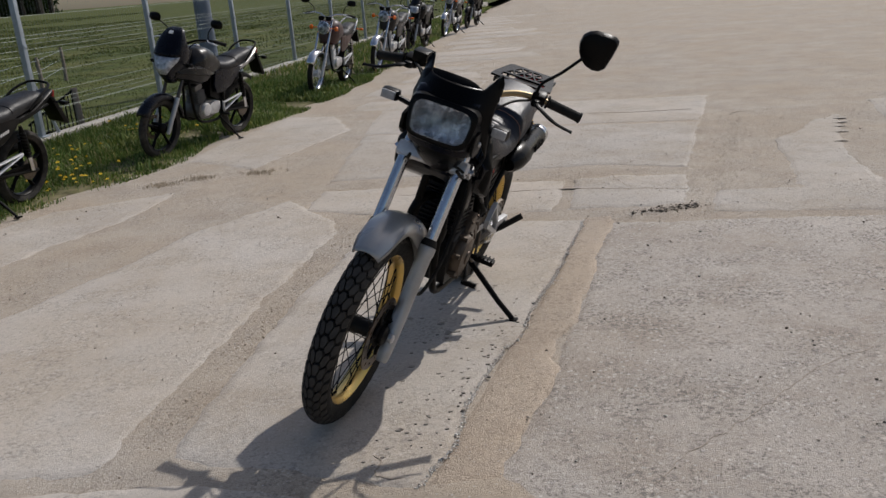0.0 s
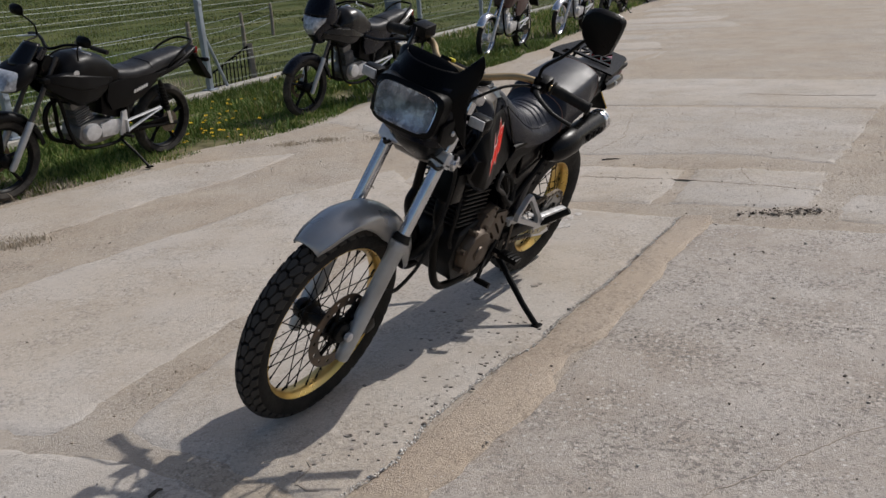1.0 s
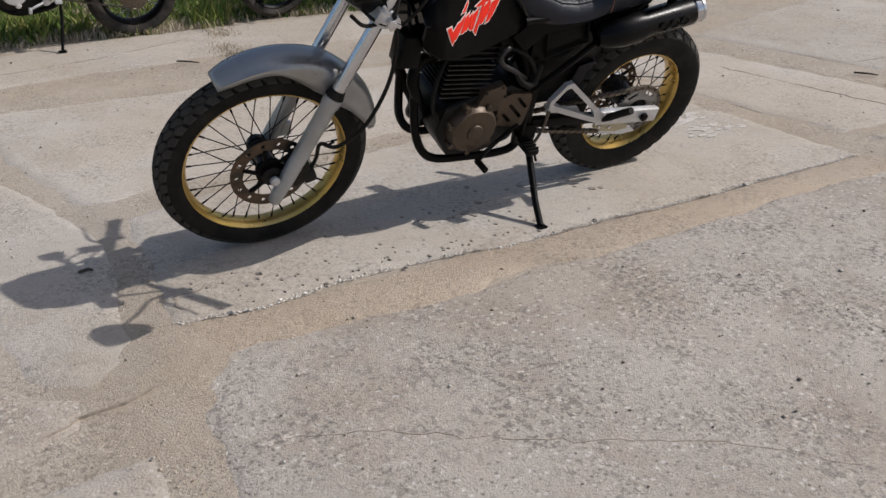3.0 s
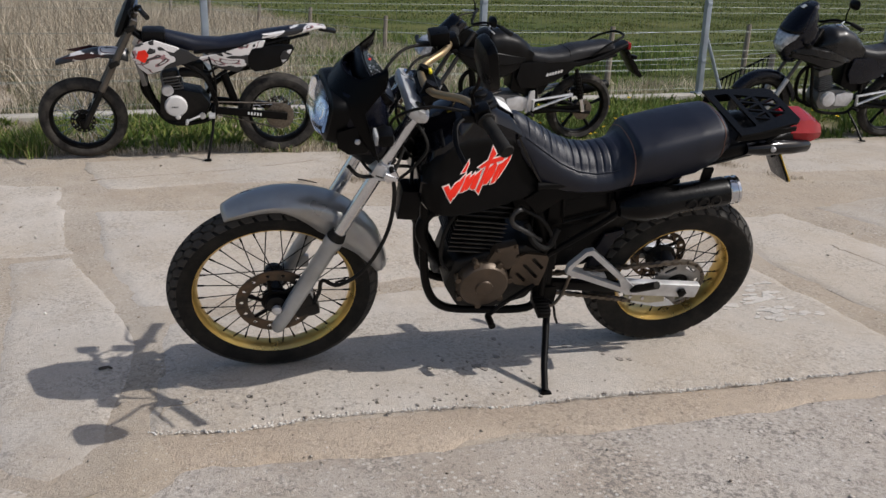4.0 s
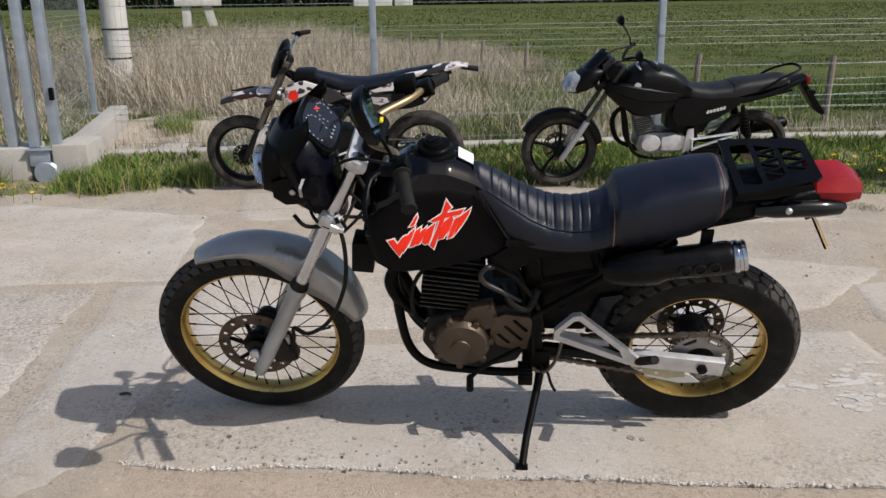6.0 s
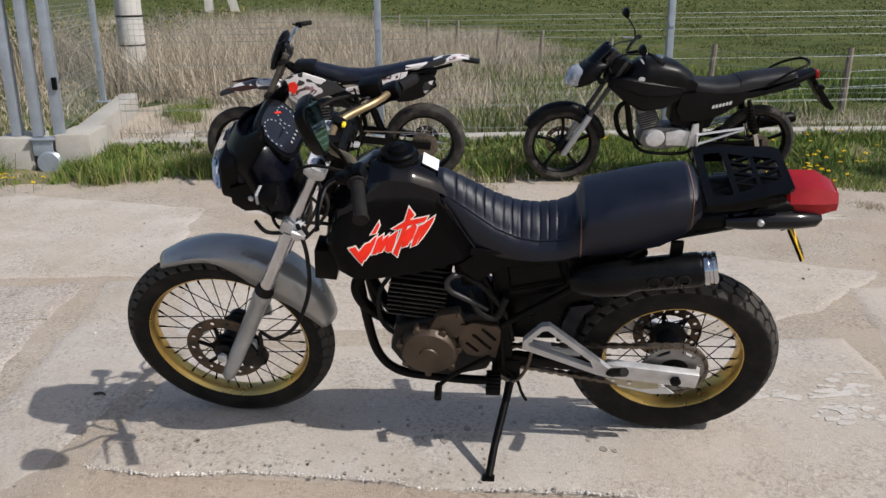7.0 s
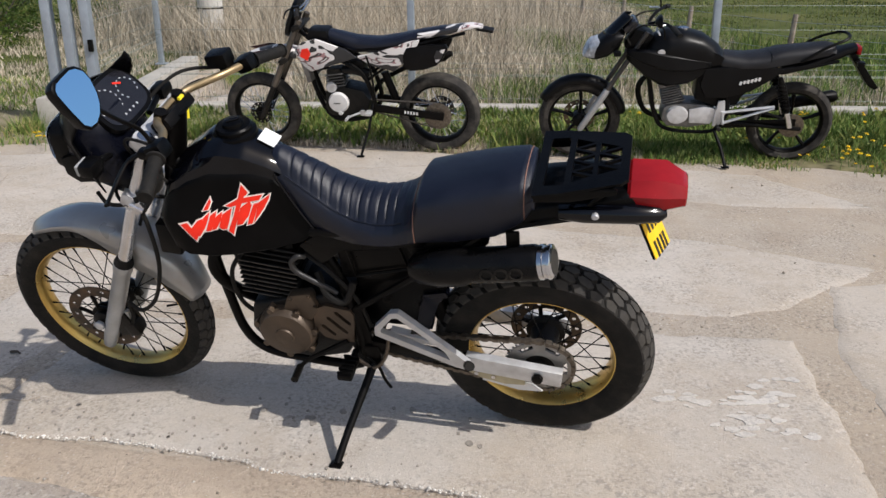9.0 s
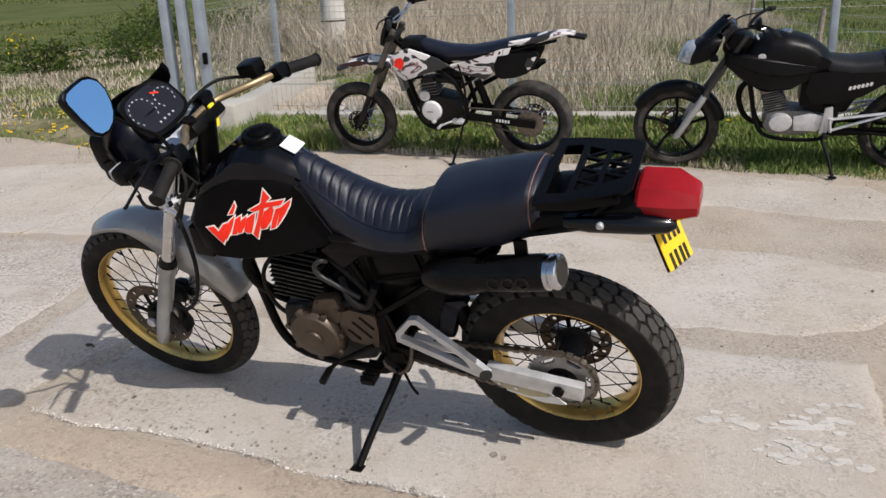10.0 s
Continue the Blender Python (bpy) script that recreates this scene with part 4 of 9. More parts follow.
    for pts, r, mt in (([(0.63, 0.09, 0.64), (0.60, 0.12, 0.58), (0.55, 0.12, 0.56), (0.52, 0.10, 0.62)], 0.011, "rubber"),
                       ([(0.66, 0.08, 0.70), (0.58, 0.11, 0.66), (0.52, 0.10, 0.55), (0.50, 0.09, 0.44)], 0.007, "rubber"),
                       ([(0.84, 0.05, 0.70), (0.90, 0.09, 0.62), (0.90, 0.09, 0.50), (0.84, 0.08, 0.42)], 0.007, "rubber"),
                       ([(0.56, 0.12, 0.33), (0.50, 0.13, 0.30), (0.46, 0.12, 0.34), (0.44, 0.11, 0.42)], 0.006, "chain")):
        bm = B()
        tube(bm, glide(pts, 8), r, 8)
        part("hose", bm, M[mt], t)
    # mirror
    bm = B()
    tube(bm, glide([(0.905, 0.235, 1.150), (0.92, 0.245, 1.20), (0.925, 0.30, 1.26), (0.945, 0.365, 1.345)]), 0.0055, 8)
    lathe(bm, [(0.012, -0.012), (0.014, 0), (0.010, 0.014)], (0.905, 0.235, 1.152), "Z", 10)
    mir = part("mirror", bm, M["black_metal"], t, "angular black rear-view mirror on a stem")
    mm = look((0.930, 0.397, 1.368), (-0.030, 0.337, 1.618)) @ Matrix.Rotation(radians(34), 4, "Z")
    shape = [(0.012, 0.067), (-0.010, 0.072), (-0.034, 0.068), (-0.053, 0.050), (-0.066, 0.018), (-0.068, -0.008), (-0.061, -0.034), (-0.044, -0.056), (-0.022, -0.066), (0.0, -0.063), (0.036, -0.030), (0.066, 0.002), (0.071, 0.014), (0.066, 0.028), (0.045, 0.045)][::-1]
    bm = B()
    rings = []
    for sc, z in ((0.55, 0.030), (0.93, 0.018), (1.0, 0.006), (1.0, -0.004), (0.96, -0.006)):
        rings.append([bm.verts.new(mm @ Vector((x * sc, y * sc, z))) for x, y in shape])
    skin(bm, rings)
    part("mirror_shell", bm, M["black_plastic"], mir)
    bm = B()
    bm.faces.new([bm.verts.new(mm @ Vector((x * 0.9, y * 0.9, -0.0075))) for x, y in shape])
    part("mirror_glass", bm, M["mirror"], mir, "mirror glass reflecting the sky", smooth=False)
    # indicators
    for s in (1, -1):
        bm = B()
        tube(bm, [(1.13, 0.10 * s, 1.03), (1.137, 0.17 * s, 1.043)], 0.010, 8)
        box(bm, (1.137, 0.200 * s, 1.048), (0.046, 0.062, 0.040), None, 0.014)
        ind = part("indicator", bm, M["black_plastic"], t)
        bm = B()
        box(bm, (1.163, 0.201 * s, 1.048), (0.010, 0.050, 0.030), None, 0.004)
        part("indicator_lens", bm, M["pale_lens"], ind, "pale front indicator lens")
    # tank: wide at the front, waisted towards the seat
    keys = [(1.015, 0.940, 0.05, 0.915, 0.10, 0.87, 0.165, 0.80, 0.150), (0.99, 0.975, 0.06, 0.945, 0.128, 0.87, 0.180, 0.765, 0.172), (0.95, 1.005, 0.068, 0.970, 0.138, 0.86, 0.175, 0.742, 0.180),
            (0.90, 1.038, 0.074, 0.998, 0.118, 0.86, 0.152, 0.728, 0.168), (0.84, 1.047, 0.074, 1.002, 0.094, 0.86, 0.127, 0.722, 0.148), (0.78, 1.034, 0.066, 0.986, 0.076, 0.86, 0.104, 0.722, 0.130),
            (0.72, 1.000, 0.056, 0.956, 0.062, 0.85, 0.084, 0.728, 0.114), (0.68, 0.972, 0.048, 0.926, 0.054, 0.84, 0.074, 0.738, 0.104), (0.63, 0.920, 0.042, 0.89, 0.048, 0.83, 0.066, 0.752, 0.094), (0.58, 0.86, 0.036, 0.85, 0.042, 0.82, 0.058, 0.775, 0.085)]

    def section(x):
        zt, wt, zs, ws, zm, wm, zb, wb = table(keys, x)
        half = [(0, zt), (wt * 0.55, zt - 0.002), (wt * 0.88, zt - 0.012), ((wt + ws) / 2 + 0.003, (zt + zs) / 2 - 0.002), (ws, zs), ((ws + wm) / 2, (zs + zm) / 2), (wm, zm), ((wm + wb) / 2 + 0.002, (zm + zb) / 2), (wb, zb + 0.012), (wb - 0.014, zb), (0, zb)]
        return [(x, y, z) for y, z in half] + [(x, -y, z) for y, z in half[-2:0:-1]]

    def side(x, z):
        s = [(q[2], q[1]) for q in section(x)[:11]][3:10]
        s.sort()
        return float(np.interp(z, [a for a, _ in s], [b for _, b in s]))

    bm = B()
    loft(bm, [1.015 - 0.435 * k / 60 for k in range(61)], section)
    tank = part("fuel_tank", bm, M["black_gloss"], t, "glossy black fuel tank", angle=32)
    # matt side shrouds lying over the flanks, their upper edge a long wave
    edge = [(1.01, 0.905), (0.97, 0.945), (0.92, 0.972), (0.865, 0.985), (0.84, 0.978), (0.80, 0.972), (0.76, 0.966), (0.72, 0.950), (0.69, 0.925), (0.64, 0.862), (0.60, 0.805)]
    for s in (1, -1):
        bm = B()
        rows = []
        for k in range(43):
            x = 1.010 - 0.41 * k / 42
            top = table(edge, x)[0]
            zb = table(keys, x)[6]
            lift = 0.0045 * min(1.0, k / 3) * min(1.0, (42 - k) / 6)
            rows.append([bm.verts.new((x, s * (side(x, z) + (0.0005 + lift if 0 < q < 12 else -0.004)), z)) for q, z in enumerate(zb + 0.006 + (top - zb - 0.006) * min(1, max(0, (q - 0.5) / 11)) for q in range(13))])
        for p, q in zip(rows, rows[1:]):
            for k in range(12):
                bm.faces.new((p[k], p[k + 1], q[k + 1], q[k]))
        part("side_shroud", bm, M["black_panel"], tank, "satin black side shroud", angle=35)
    bm = B()
    lathe(bm, [(0.062, -0.016), (0.060, -0.002), (0.050, 0.002), (0.050, 0.012), (0.046, 0.017), (0.030, 0.018), (0.028, 0.026), (0.022, 0.029), (0.006, 0.029)], (0.825, -0.012, 1.043), "Z", 32)
    cap = part("filler_cap", bm, M["black_plastic"], tank)
    bm = B()
    box(bm, (0.825, -0.012, 1.073), (0.036, 0.012, 0.008), Matrix.Rotation(radians(35), 4, "Z"), 0.003)
    part("lock_flap", bm, M["black_gloss"], cap)
    bm = B()
    join(bm, box(B(), (0, 0, 0), (0.050, 0.062, 0.002), None, 0), Matrix.Translation((0.735, -0.026, 1.0125)) @ Matrix.Rotation(radians(-31), 4, "Y") @ Matrix.Rotation(radians(4), 4, "X"))
    part("sticker", bm, M["white_label"], tank, "small white paper sticker")
    # slanting brush-stroke graphic on both flanks: plain jagged slashes
    strokes = [[(0.950, 0.859), (0.933, 0.860), (0.925, 0.841), (0.908, 0.860), (0.893, 0.863), (0.903, 0.836), (0.920, 0.800), (0.931, 0.819)],
               [(0.891, 0.866), (0.874, 0.879), (0.884, 0.852), (0.895, 0.831), (0.910, 0.811), (0.915, 0.816), (0.902, 0.842)], [(0.890, 0.885), (0.868, 0.917), (0.867, 0.906), (0.877, 0.886)],
               [(0.874, 0.869), (0.858, 0.877), (0.865, 0.847), (0.880, 0.823), (0.892, 0.824)], [(0.860, 0.863), (0.843, 0.874), (0.851, 0.848), (0.865, 0.826), (0.877, 0.825)]]
    strokes += [[(0.844, 0.866), (0.818, 0.880), (0.830, 0.843), (0.839, 0.821), (0.850, 0.821), (0.858, 0.830)], [(0.787, 0.941), (0.773, 0.915), (0.784, 0.906), (0.802, 0.866), (0.825, 0.801), (0.836, 0.815), (0.818, 0.854), (0.801, 0.900)],
                [(0.834, 0.888), (0.801, 0.902), (0.737, 0.904), (0.748, 0.890), (0.792, 0.888), (0.821, 0.882)]]
    strokes += [[(0.796, 0.877), (0.772, 0.891), (0.768, 0.879), (0.780, 0.849), (0.798, 0.828), (0.813, 0.827), (0.808, 0.852)], [(0.763, 0.881), (0.751, 0.883), (0.763, 0.849), (0.773, 0.826), (0.786, 0.824), (0.777, 0.851)],
                [(0.752, 0.882), (0.719, 0.902), (0.725, 0.886), (0.740, 0.863), (0.755, 0.844), (0.769, 0.827), (0.760, 0.854)]]

    def grown(poly, w):
        """The outline moved outwards by w."""
        n = len(poly)
        area = sum(poly[k][0] * poly[(k + 1) % n][1] - poly[(k + 1) % n][0] * poly[k][1] for k in range(n))
        sg = 1 if area > 0 else -1
        out = []
        for k in range(n):
            a, b, c = (Vector(poly[k - 1]), Vector(poly[k]), Vector(poly[(k + 1) % n]))
            e, f = (b - a).normalized(), (c - b).normalized()
            m = Vector((e.y + f.y, -e.x - f.x)) * sg
            m = m.normalized() if m.length > 0.2 else (e - f).normalized()
            out.append(tuple(b + m * w / max(0.55, m.dot(Vector((e.y, -e.x)) * sg))))
        return out

    for s in (1, -1):
        for w, off, mat, nm in ((0.0, 0.0082, "red_decal", "flank_graphic"), (0.0036, 0.0066, "white_decal", "graphic_edge")):
            for st in strokes:
                bm = B()
                ring = []
                poly = grown(st, w) if w else st
                for k in range(len(poly)):
                    a, b = poly[k], poly[(k + 1) % len(poly)]
                    for q in range(3):
                        x, z = a[0] + (b[0] - a[0]) * q / 3, a[1] + (b[1] - a[1]) * q / 3
                        ring.append(bm.verts.new((x, s * (side(x, z) + off), z)))
                bm.faces.new(ring)
                bmesh.ops.triangulate(bm, faces=bm.faces[:])
                part(nm, bm, M[mat], tank, "orange-red jagged slash" if not w else "pale outline of the slash", smooth=False)
    # seat: pleated rider part with a creased edge, smooth passenger part
    sk = [(0.712, 1.000, 0.056, 0.930), (0.695, 0.998, 0.064, 0.905), (0.66, 0.978, 0.074, 0.860), (0.61, 0.946, 0.090, 0.800), (0.55, 0.906, 0.106, 0.776), (0.49, 0.880, 0.116, 0.770), (0.43, 0.872, 0.122, 0.772), (0.38, 0.878, 0.125, 0.778), (0.325, 0.898, 0.128, 0.795),
          (0.305, 0.932, 0.127, 0.800), (0.20, 0.960, 0.126, 0.812), (0.10, 0.984, 0.122, 0.835), (0.035, 0.996, 0.114, 0.875), (0.012, 0.990, 0.108, 0.905), (0.0, 0.972, 0.10, 0.925)]

    def seat_ring(x):
        zt, hw, zb = table(sk, x)
        dz = zt - zb
        crease = float(np.interp(x, [0.30, 0.345, 0.62, 0.70], [0.0, 1.0, 1.0, 0.7]))
        groove = 0.0045 * max(0.0, math.cos((x - 0.35) / 0.026 * 2 * math.pi)) ** 6 if 0.35 < x < 0.675 else 0.0
        soft = [(0, zt + 0.004), (hw * 0.30, zt + 0.003), (hw * 0.55, zt - 0.002), (hw * 0.75, zt - 0.010), (hw * 0.80, zt - 0.013), (hw * 0.92, zt - 0.028), (hw * 0.99, zt - 0.055 - dz * 0.05), (hw, zt - dz * 0.55), (hw * 0.99, zb + 0.008), (hw * 0.94, zb), (0, zb)]
        hard = [(0, zt + 0.004), (hw * 0.26, zt + 0.001), (hw * 0.48, zt - 0.012), (hw * 0.64, zt - 0.030), (hw * 0.70, zt - 0.040), (hw * 0.76, zt - 0.044), (hw * 0.90, zt - 0.058), (hw * 0.97, zt - dz * 0.72), (hw, zb + 0.008), (hw * 0.94, zb), (0, zb)]
        half = []
        for k, (p, q) in enumerate(zip(soft, hard)):
            g = groove * (1.0 if k < 4 else 0.6 if k == 4 else 0.0)
            half.append((p[0] + (q[0] - p[0]) * crease, p[1] + (q[1] - p[1]) * crease - g))
        return [(x, y, z) for y, z in half] + [(x, -y, z) for y, z in half[-2:0:-1]]

    bm = B()
    loft(bm, [0.712 - 0.712 * k / 200 for k in range(201)], seat_ring)
    seat = part("seat", bm, M["vinyl"], t, "black vinyl seat with pleated rider part", angle=50)
    for s in (1, -1):
        bm = B()
        line = [Vector(seat_ring(0.355 + 0.32 * k / 40)[5 if s > 0 else 15]) for k in range(41)]
        tube(bm, [p + Vector((0, s * 0.0006, 0.0012)) for p in line], 0.0022, 5)
        part("seam", bm, M["vinyl"], seat)
        bm = B()
        tube(bm, glide([(0.700, s * 0.066, 0.955), (0.672, s * 0.076, 0.905), (0.640, s * 0.084, 0.848), (0.600, s * 0.092, 0.785)]), 0.0042, 6)
        part("edge_trim", bm, M["black_gloss"], tank)
    for x in (0.315, 0.025):
        bm = B()
        r = [Vector(p) for p in seat_ring(x)]
        c = sum(r, Vector()) / len(r)
        order = r[11:] + r[:10]
        tube(bm, [c + (p - c) * 1.004 for p in order], 0.0018, 6)
        part("piping", bm, M["orange_stitch"], seat, "thin orange piping")
    # side panels and airbox under the seat
    for s in (1, -1):
        bm = B()
        slab_of(bm, [(0.66, 0.745), (0.60, 0.79), (0.52, 0.80), (0.34, 0.79), (0.28, 0.80), (0.30, 0.765), (0.36, 0.765), (0.535, 0.745), (0.60, 0.68)], s * 0.080, s * 0.104, 0.004)
        part("side_panel", bm, M["black_plastic"], t)
    bm = B()
    box(bm, (0.45, 0, 0.70), (0.22, 0.17, 0.16), None, 0.012)
    air = part("airbox", bm, M["black_plastic"], t)
    bm = B()
    slab_of(bm, [(0.518, 0.735), (0.374, 0.757), (0.358, 0.690), (0.505, 0.650)], 0.084, 0.092, 0.003)
    part("airbox_lid", bm, M["black_plastic"], air)
    bm = B()
    tube(bm, [(0.522, 0.098, 0.740), (0.369, 0.098, 0.763), (0.352, 0.098, 0.685), (0.509, 0.098, 0.645), (0.522, 0.098, 0.740)], 0.0055, 6)
    part("lid_rim", bm, M["black_metal"], air)
    # frame
    bm = B()
    for s in (1, -1):
        tube(bm, glide([(1.0, 0.02 * s, 0.93), (0.97, 0.05 * s, 0.72), (0.955, 0.06 * s, 0.50), (0.93, 0.075 * s, 0.36), (0.87, 0.08 * s, 0.285), (0.75, 0.085 * s, 0.265), (0.57, 0.09 * s, 0.262), (0.52, 0.095 * s, 0.33)]), 0.015, 10)
        tube(bm, glide([(1.0, 0.03 * s, 0.96), (0.85, 0.045 * s, 0.86), (0.68, 0.050 * s, 0.77), (0.585, 0.075 * s, 0.66), (0.545, 0.092 * s, 0.50), (0.53, 0.098 * s, 0.33)]), 0.017, 10)
        tube(bm, [(0.62, 0.095 * s, 0.79), (0.30, 0.10 * s, 0.80), (0.06, 0.095 * s, 0.86), (-0.16, 0.075 * s, 0.90)], 0.012, 8)
        tube(bm, [(0.55, 0.10 * s, 0.50), (0.38, 0.105 * s, 0.63), (0.14, 0.10 * s, 0.82)], 0.011, 8)
        box(bm, (0.535, 0.095 * s, 0.40), (0.07, 0.02, 0.22), Matrix.Rotation(radians(6), 4, "Y"), 0.008)
    tube(bm, [(0.975, 0, 1.11), (1.05, 0, 0.86)], 0.032, 14)
    tube(bm, [(0.52, -0.11, 0.31), (0.52, 0.11, 0.31)], 0.016, 10)
    part("frame", bm, M["black_metal"], t, "black tubular steel frame")
    # engine
    bm = B()
    slab_of(bm, [(0.885, 0.40), (0.86, 0.505), (0.74, 0.535), (0.62, 0.56), (0.55, 0.52), (0.54, 0.40), (0.58, 0.32), (0.70, 0.285), (0.83, 0.30)], -0.115, 0.105, 0.018)
    eng = part("engine", bm, M["engine_dark"], t, "oily single-cylinder engine")
    lean = Matrix.Translation((0.800, 0, 0.520)) @ Matrix.Rotation(radians(-8), 4, "Y")
    bm = B()
    join(bm, box(B(), (0, 0, 0.07), (0.135, 0.145, 0.15), None, 0.012), lean)
    cyl = part("cylinder", bm, M["engine_dark"], t, "finned cylinder barrel")
    for k in range(8):
        part("fin", join(B(), box(B(), (0, 0, 0.012 + 0.0175 * k), (0.178 - 0.004 * abs(k - 4), 0.185, 0.006), None, 0.002, 1), lean), M["engine_dark"], cyl)
    bm = B()
    join(bm, box(B(), (0, 0, 0.185), (0.165, 0.165, 0.075), None, 0.018), lean)
    for k in range(3):
        join(bm, box(B(), (0.0, 0, 0.16 + 0.02 * k), (0.19, 0.19, 0.006), None, 0.002, 1), lean)
    join(bm, box(B(), (0, 0, 0.235), (0.13, 0.12, 0.04), None, 0.015), lean)
    part("cylinder_head", bm, M["engine_dark"], eng)
    for k in range(8):
        for a, b in ((-0.088, -0.030 - 0.012 * (k % 2)), (-0.024 - 0.012 * (k % 2), 0.034 + 0.014 * (k % 2)), (0.040 + 0.014 * (k % 2), 0.088)):
            bm = B()
            join(bm, box(B(), ((a + b) / 2, 0.0937, 0.0125 + 0.0175 * k), (b - a, 0.0016, 0.0034), None, 0), lean)
            part("fin_edge", bm, M["fin_pale"], cyl, "paler fin edge")
    bm = B()
    lathe(bm, [(0.088, 0.095), (0.092, 0.105), (0.090, 0.128), (0.080, 0.142), (0.055, 0.146), (0.030, 0.146), (0.028, 0.152), (0.012, 0.154)], (0.757, 0, 0.418), n=40)
    part("generator_cover", bm, M["bronze"], eng, "scuffed bronze-painted engine cover")
    for k in range(7):
        a = 2 * math.pi * k / 7 + 0.3
        bm = B()
        tube(bm, [(0.757 + 0.092 * math.cos(a), 0.10, 0.418 + 0.092 * math.sin(a)), (0.757 + 0.092 * math.cos(a), 0.136, 0.418 + 0.092 * math.sin(a))], 0.011, 8)
        part("cover_boss", bm, M["bronze"], eng)
    for dx, dz, r, mt in ((0.0, -0.004, 0.017, "bronze"), (-0.002, 0.062, 0.012, "alloy"), (-0.030, 0.058, 0.007, "disc"), (-0.046, 0.036, 0.008, "alloy"), (-0.052, 0.052, 0.006, "disc")):
        bm = B()
        y0 = 0.142 if r > 0.015 else 0.126
        lathe(bm, [(r * 0.95, y0), (r, y0 + 0.004), (r * 0.92, y0 + 0.010), (r * 0.45, y0 + 0.011), (r * 0.40, y0 + 0.007)], (0.757 + dx, 0, 0.418 + dz), n=12)
        part("cover_bolt", bm, M[mt], eng)
    bm = B()
    slab_of(bm, [(0.728, 0.561), (0.657, 0.577), (0.640, 0.523), (0.668, 0.470), (0.765, 0.482)], 0.085, 0.122, 0.008)
    part("chain_tower", bm, M["bronze"], eng, "bronze upper engine cover")
    for x, z in ((0.722, 0.552), (0.662, 0.566), (0.648, 0.528)):
        bm = B()
        lathe(bm, [(0.006, 0.116), (0.007, 0.122), (0.006, 0.127), (0.002, 0.128)], (x, 0, z), n=8)
        part("cover_bolt", bm, M["disc"], eng)
    bm = B()
    outer = [(0.660, 0.512), (0.620, 0.533), (0.545, 0.520), (0.536, 0.505), (0.539, 0.455), (0.552, 0.390), (0.600, 0.392), (0.640, 0.402), (0.666, 0.440)]

    def slot(a, b):
        dx, dz = b[0] - a[0], b[1] - a[1]
        L = math.hypot(dx, dz)
        px, pz = -dz / L * 0.0062, dx / L * 0.0062
        return [(a[0] + px, a[1] + pz), (b[0] + px, b[1] + pz), (b[0] + dx / L * 0.005, b[1] + dz / L * 0.005), (b[0] - px, b[1] - pz), (a[0] - px, a[1] - pz), (a[0] - dx / L * 0.005, a[1] - dz / L * 0.005)]

    holes = [slot((0.640, 0.450), (0.608, 0.416)), slot((0.618, 0.484), (0.568, 0.428)), slot((0.590, 0.508), (0.553, 0.466))]
    plate_with_holes(bm, outer, holes, 0.014, Matrix.Translation((0, 0.118, 0)) @ Matrix.Rotation(radians(90), 4, "X"))
    part("sprocket_cover", bm, M["bronze"], eng, "slotted bronze sprocket cover", angle=25)
    # oil lines, carburettor, header pipe
    bm = B()
    tube(bm, glide([(0.655, 0.095, 0.700), (0.672, 0.108, 0.708), (0.692, 0.112, 0.686), (0.680, 0.112, 0.652), (0.627, 0.112, 0.618), (0.575, 0.106, 0.578)]), 0.0085, 10)
    part("oil_line", bm, M["hose"], eng, "thick grey rubber breather hose")
    bm = B()
    lathe(bm, [(0.03, -0.06), (0.045, -0.05), (0.045, 0.05), (0.03, 0.06)], (0.63, 0, 0.685), n=16)
    tube(bm, [(0.74, 0, 0.70), (0.50, 0, 0.69)], 0.032, 12)
    box(bm, (0.63, 0, 0.64), (0.06, 0.07, 0.07), None, 0.012)
    part("carburettor", bm, M["engine_dark"], eng)
    bm = B()
    for s in (1, -1):
        tube(bm, glide([(0.88, 0.03 * s, 0.66), (0.945, 0.045 * s, 0.665), (0.975, 0.06 * s, 0.61), (0.95, 0.06 * s, 0.54), (0.90, 0.0 - 0.02 + 0.03 * s, 0.44), (0.86, -0.09 + 0.02 * s, 0.33), (0.70, -0.125, 0.30), (0.52, -0.13, 0.40), (0.42, -0.11, 0.58)]), 0.019, 10)
    part("header_pipe", bm, M["black_metal"], t, "black exhaust header pipe")
    bm = B()
    box(bm, (1.035, 0.105, 0.765), (0.065, 0.075, 0.105), Matrix.Rotation(radians(-6), 4, "Y"), 0.006)
    tube(bm, [(1.03, 0.105, 0.82), (1.02, 0.06, 0.88)], 0.006, 6)
    part("horn_box", bm, M["black_plastic"], t)
    # silencer
    a, b = Vector((0.335, 0.118, 0.708)), Vector((-0.018, 0.142, 0.782))
    e = b - a
    bm = B()
    tube(bm, [a, a + e * 0.06, a + e * 0.22, a + e * 0.42, a + e * 0.48, a + e * 0.97, b], [0.030, 0.044, 0.057, 0.058, 0.050, 0.050, 0.045], 24, 0.95)
    sil = part("silencer", bm, M["black_satin"], t, "black exhaust silencer with steel end ring")
    bm = B()
    u = e.normalized()
    prof = [(0.0, 0.046), (0.003, 0.049), (0.014, 0.049), (0.016, 0.045), (0.024, 0.045), (0.026, 0.048), (0.034, 0.047), (0.037, 0.042)]
    tube(bm, [b + u * s for s, _ in prof], [r for _, r in prof], 24, 0.95)
    part("end_ring", bm, M["steel"], sil, "polished steel end ring")
    # flat black disc painted for the dark inside of the open end
    bm = B()
    tube(bm, [b + u * 0.036, b + u * 0.0378], [0.034, 0.034], 20)
    part("outlet", bm, M["ink"], sil)
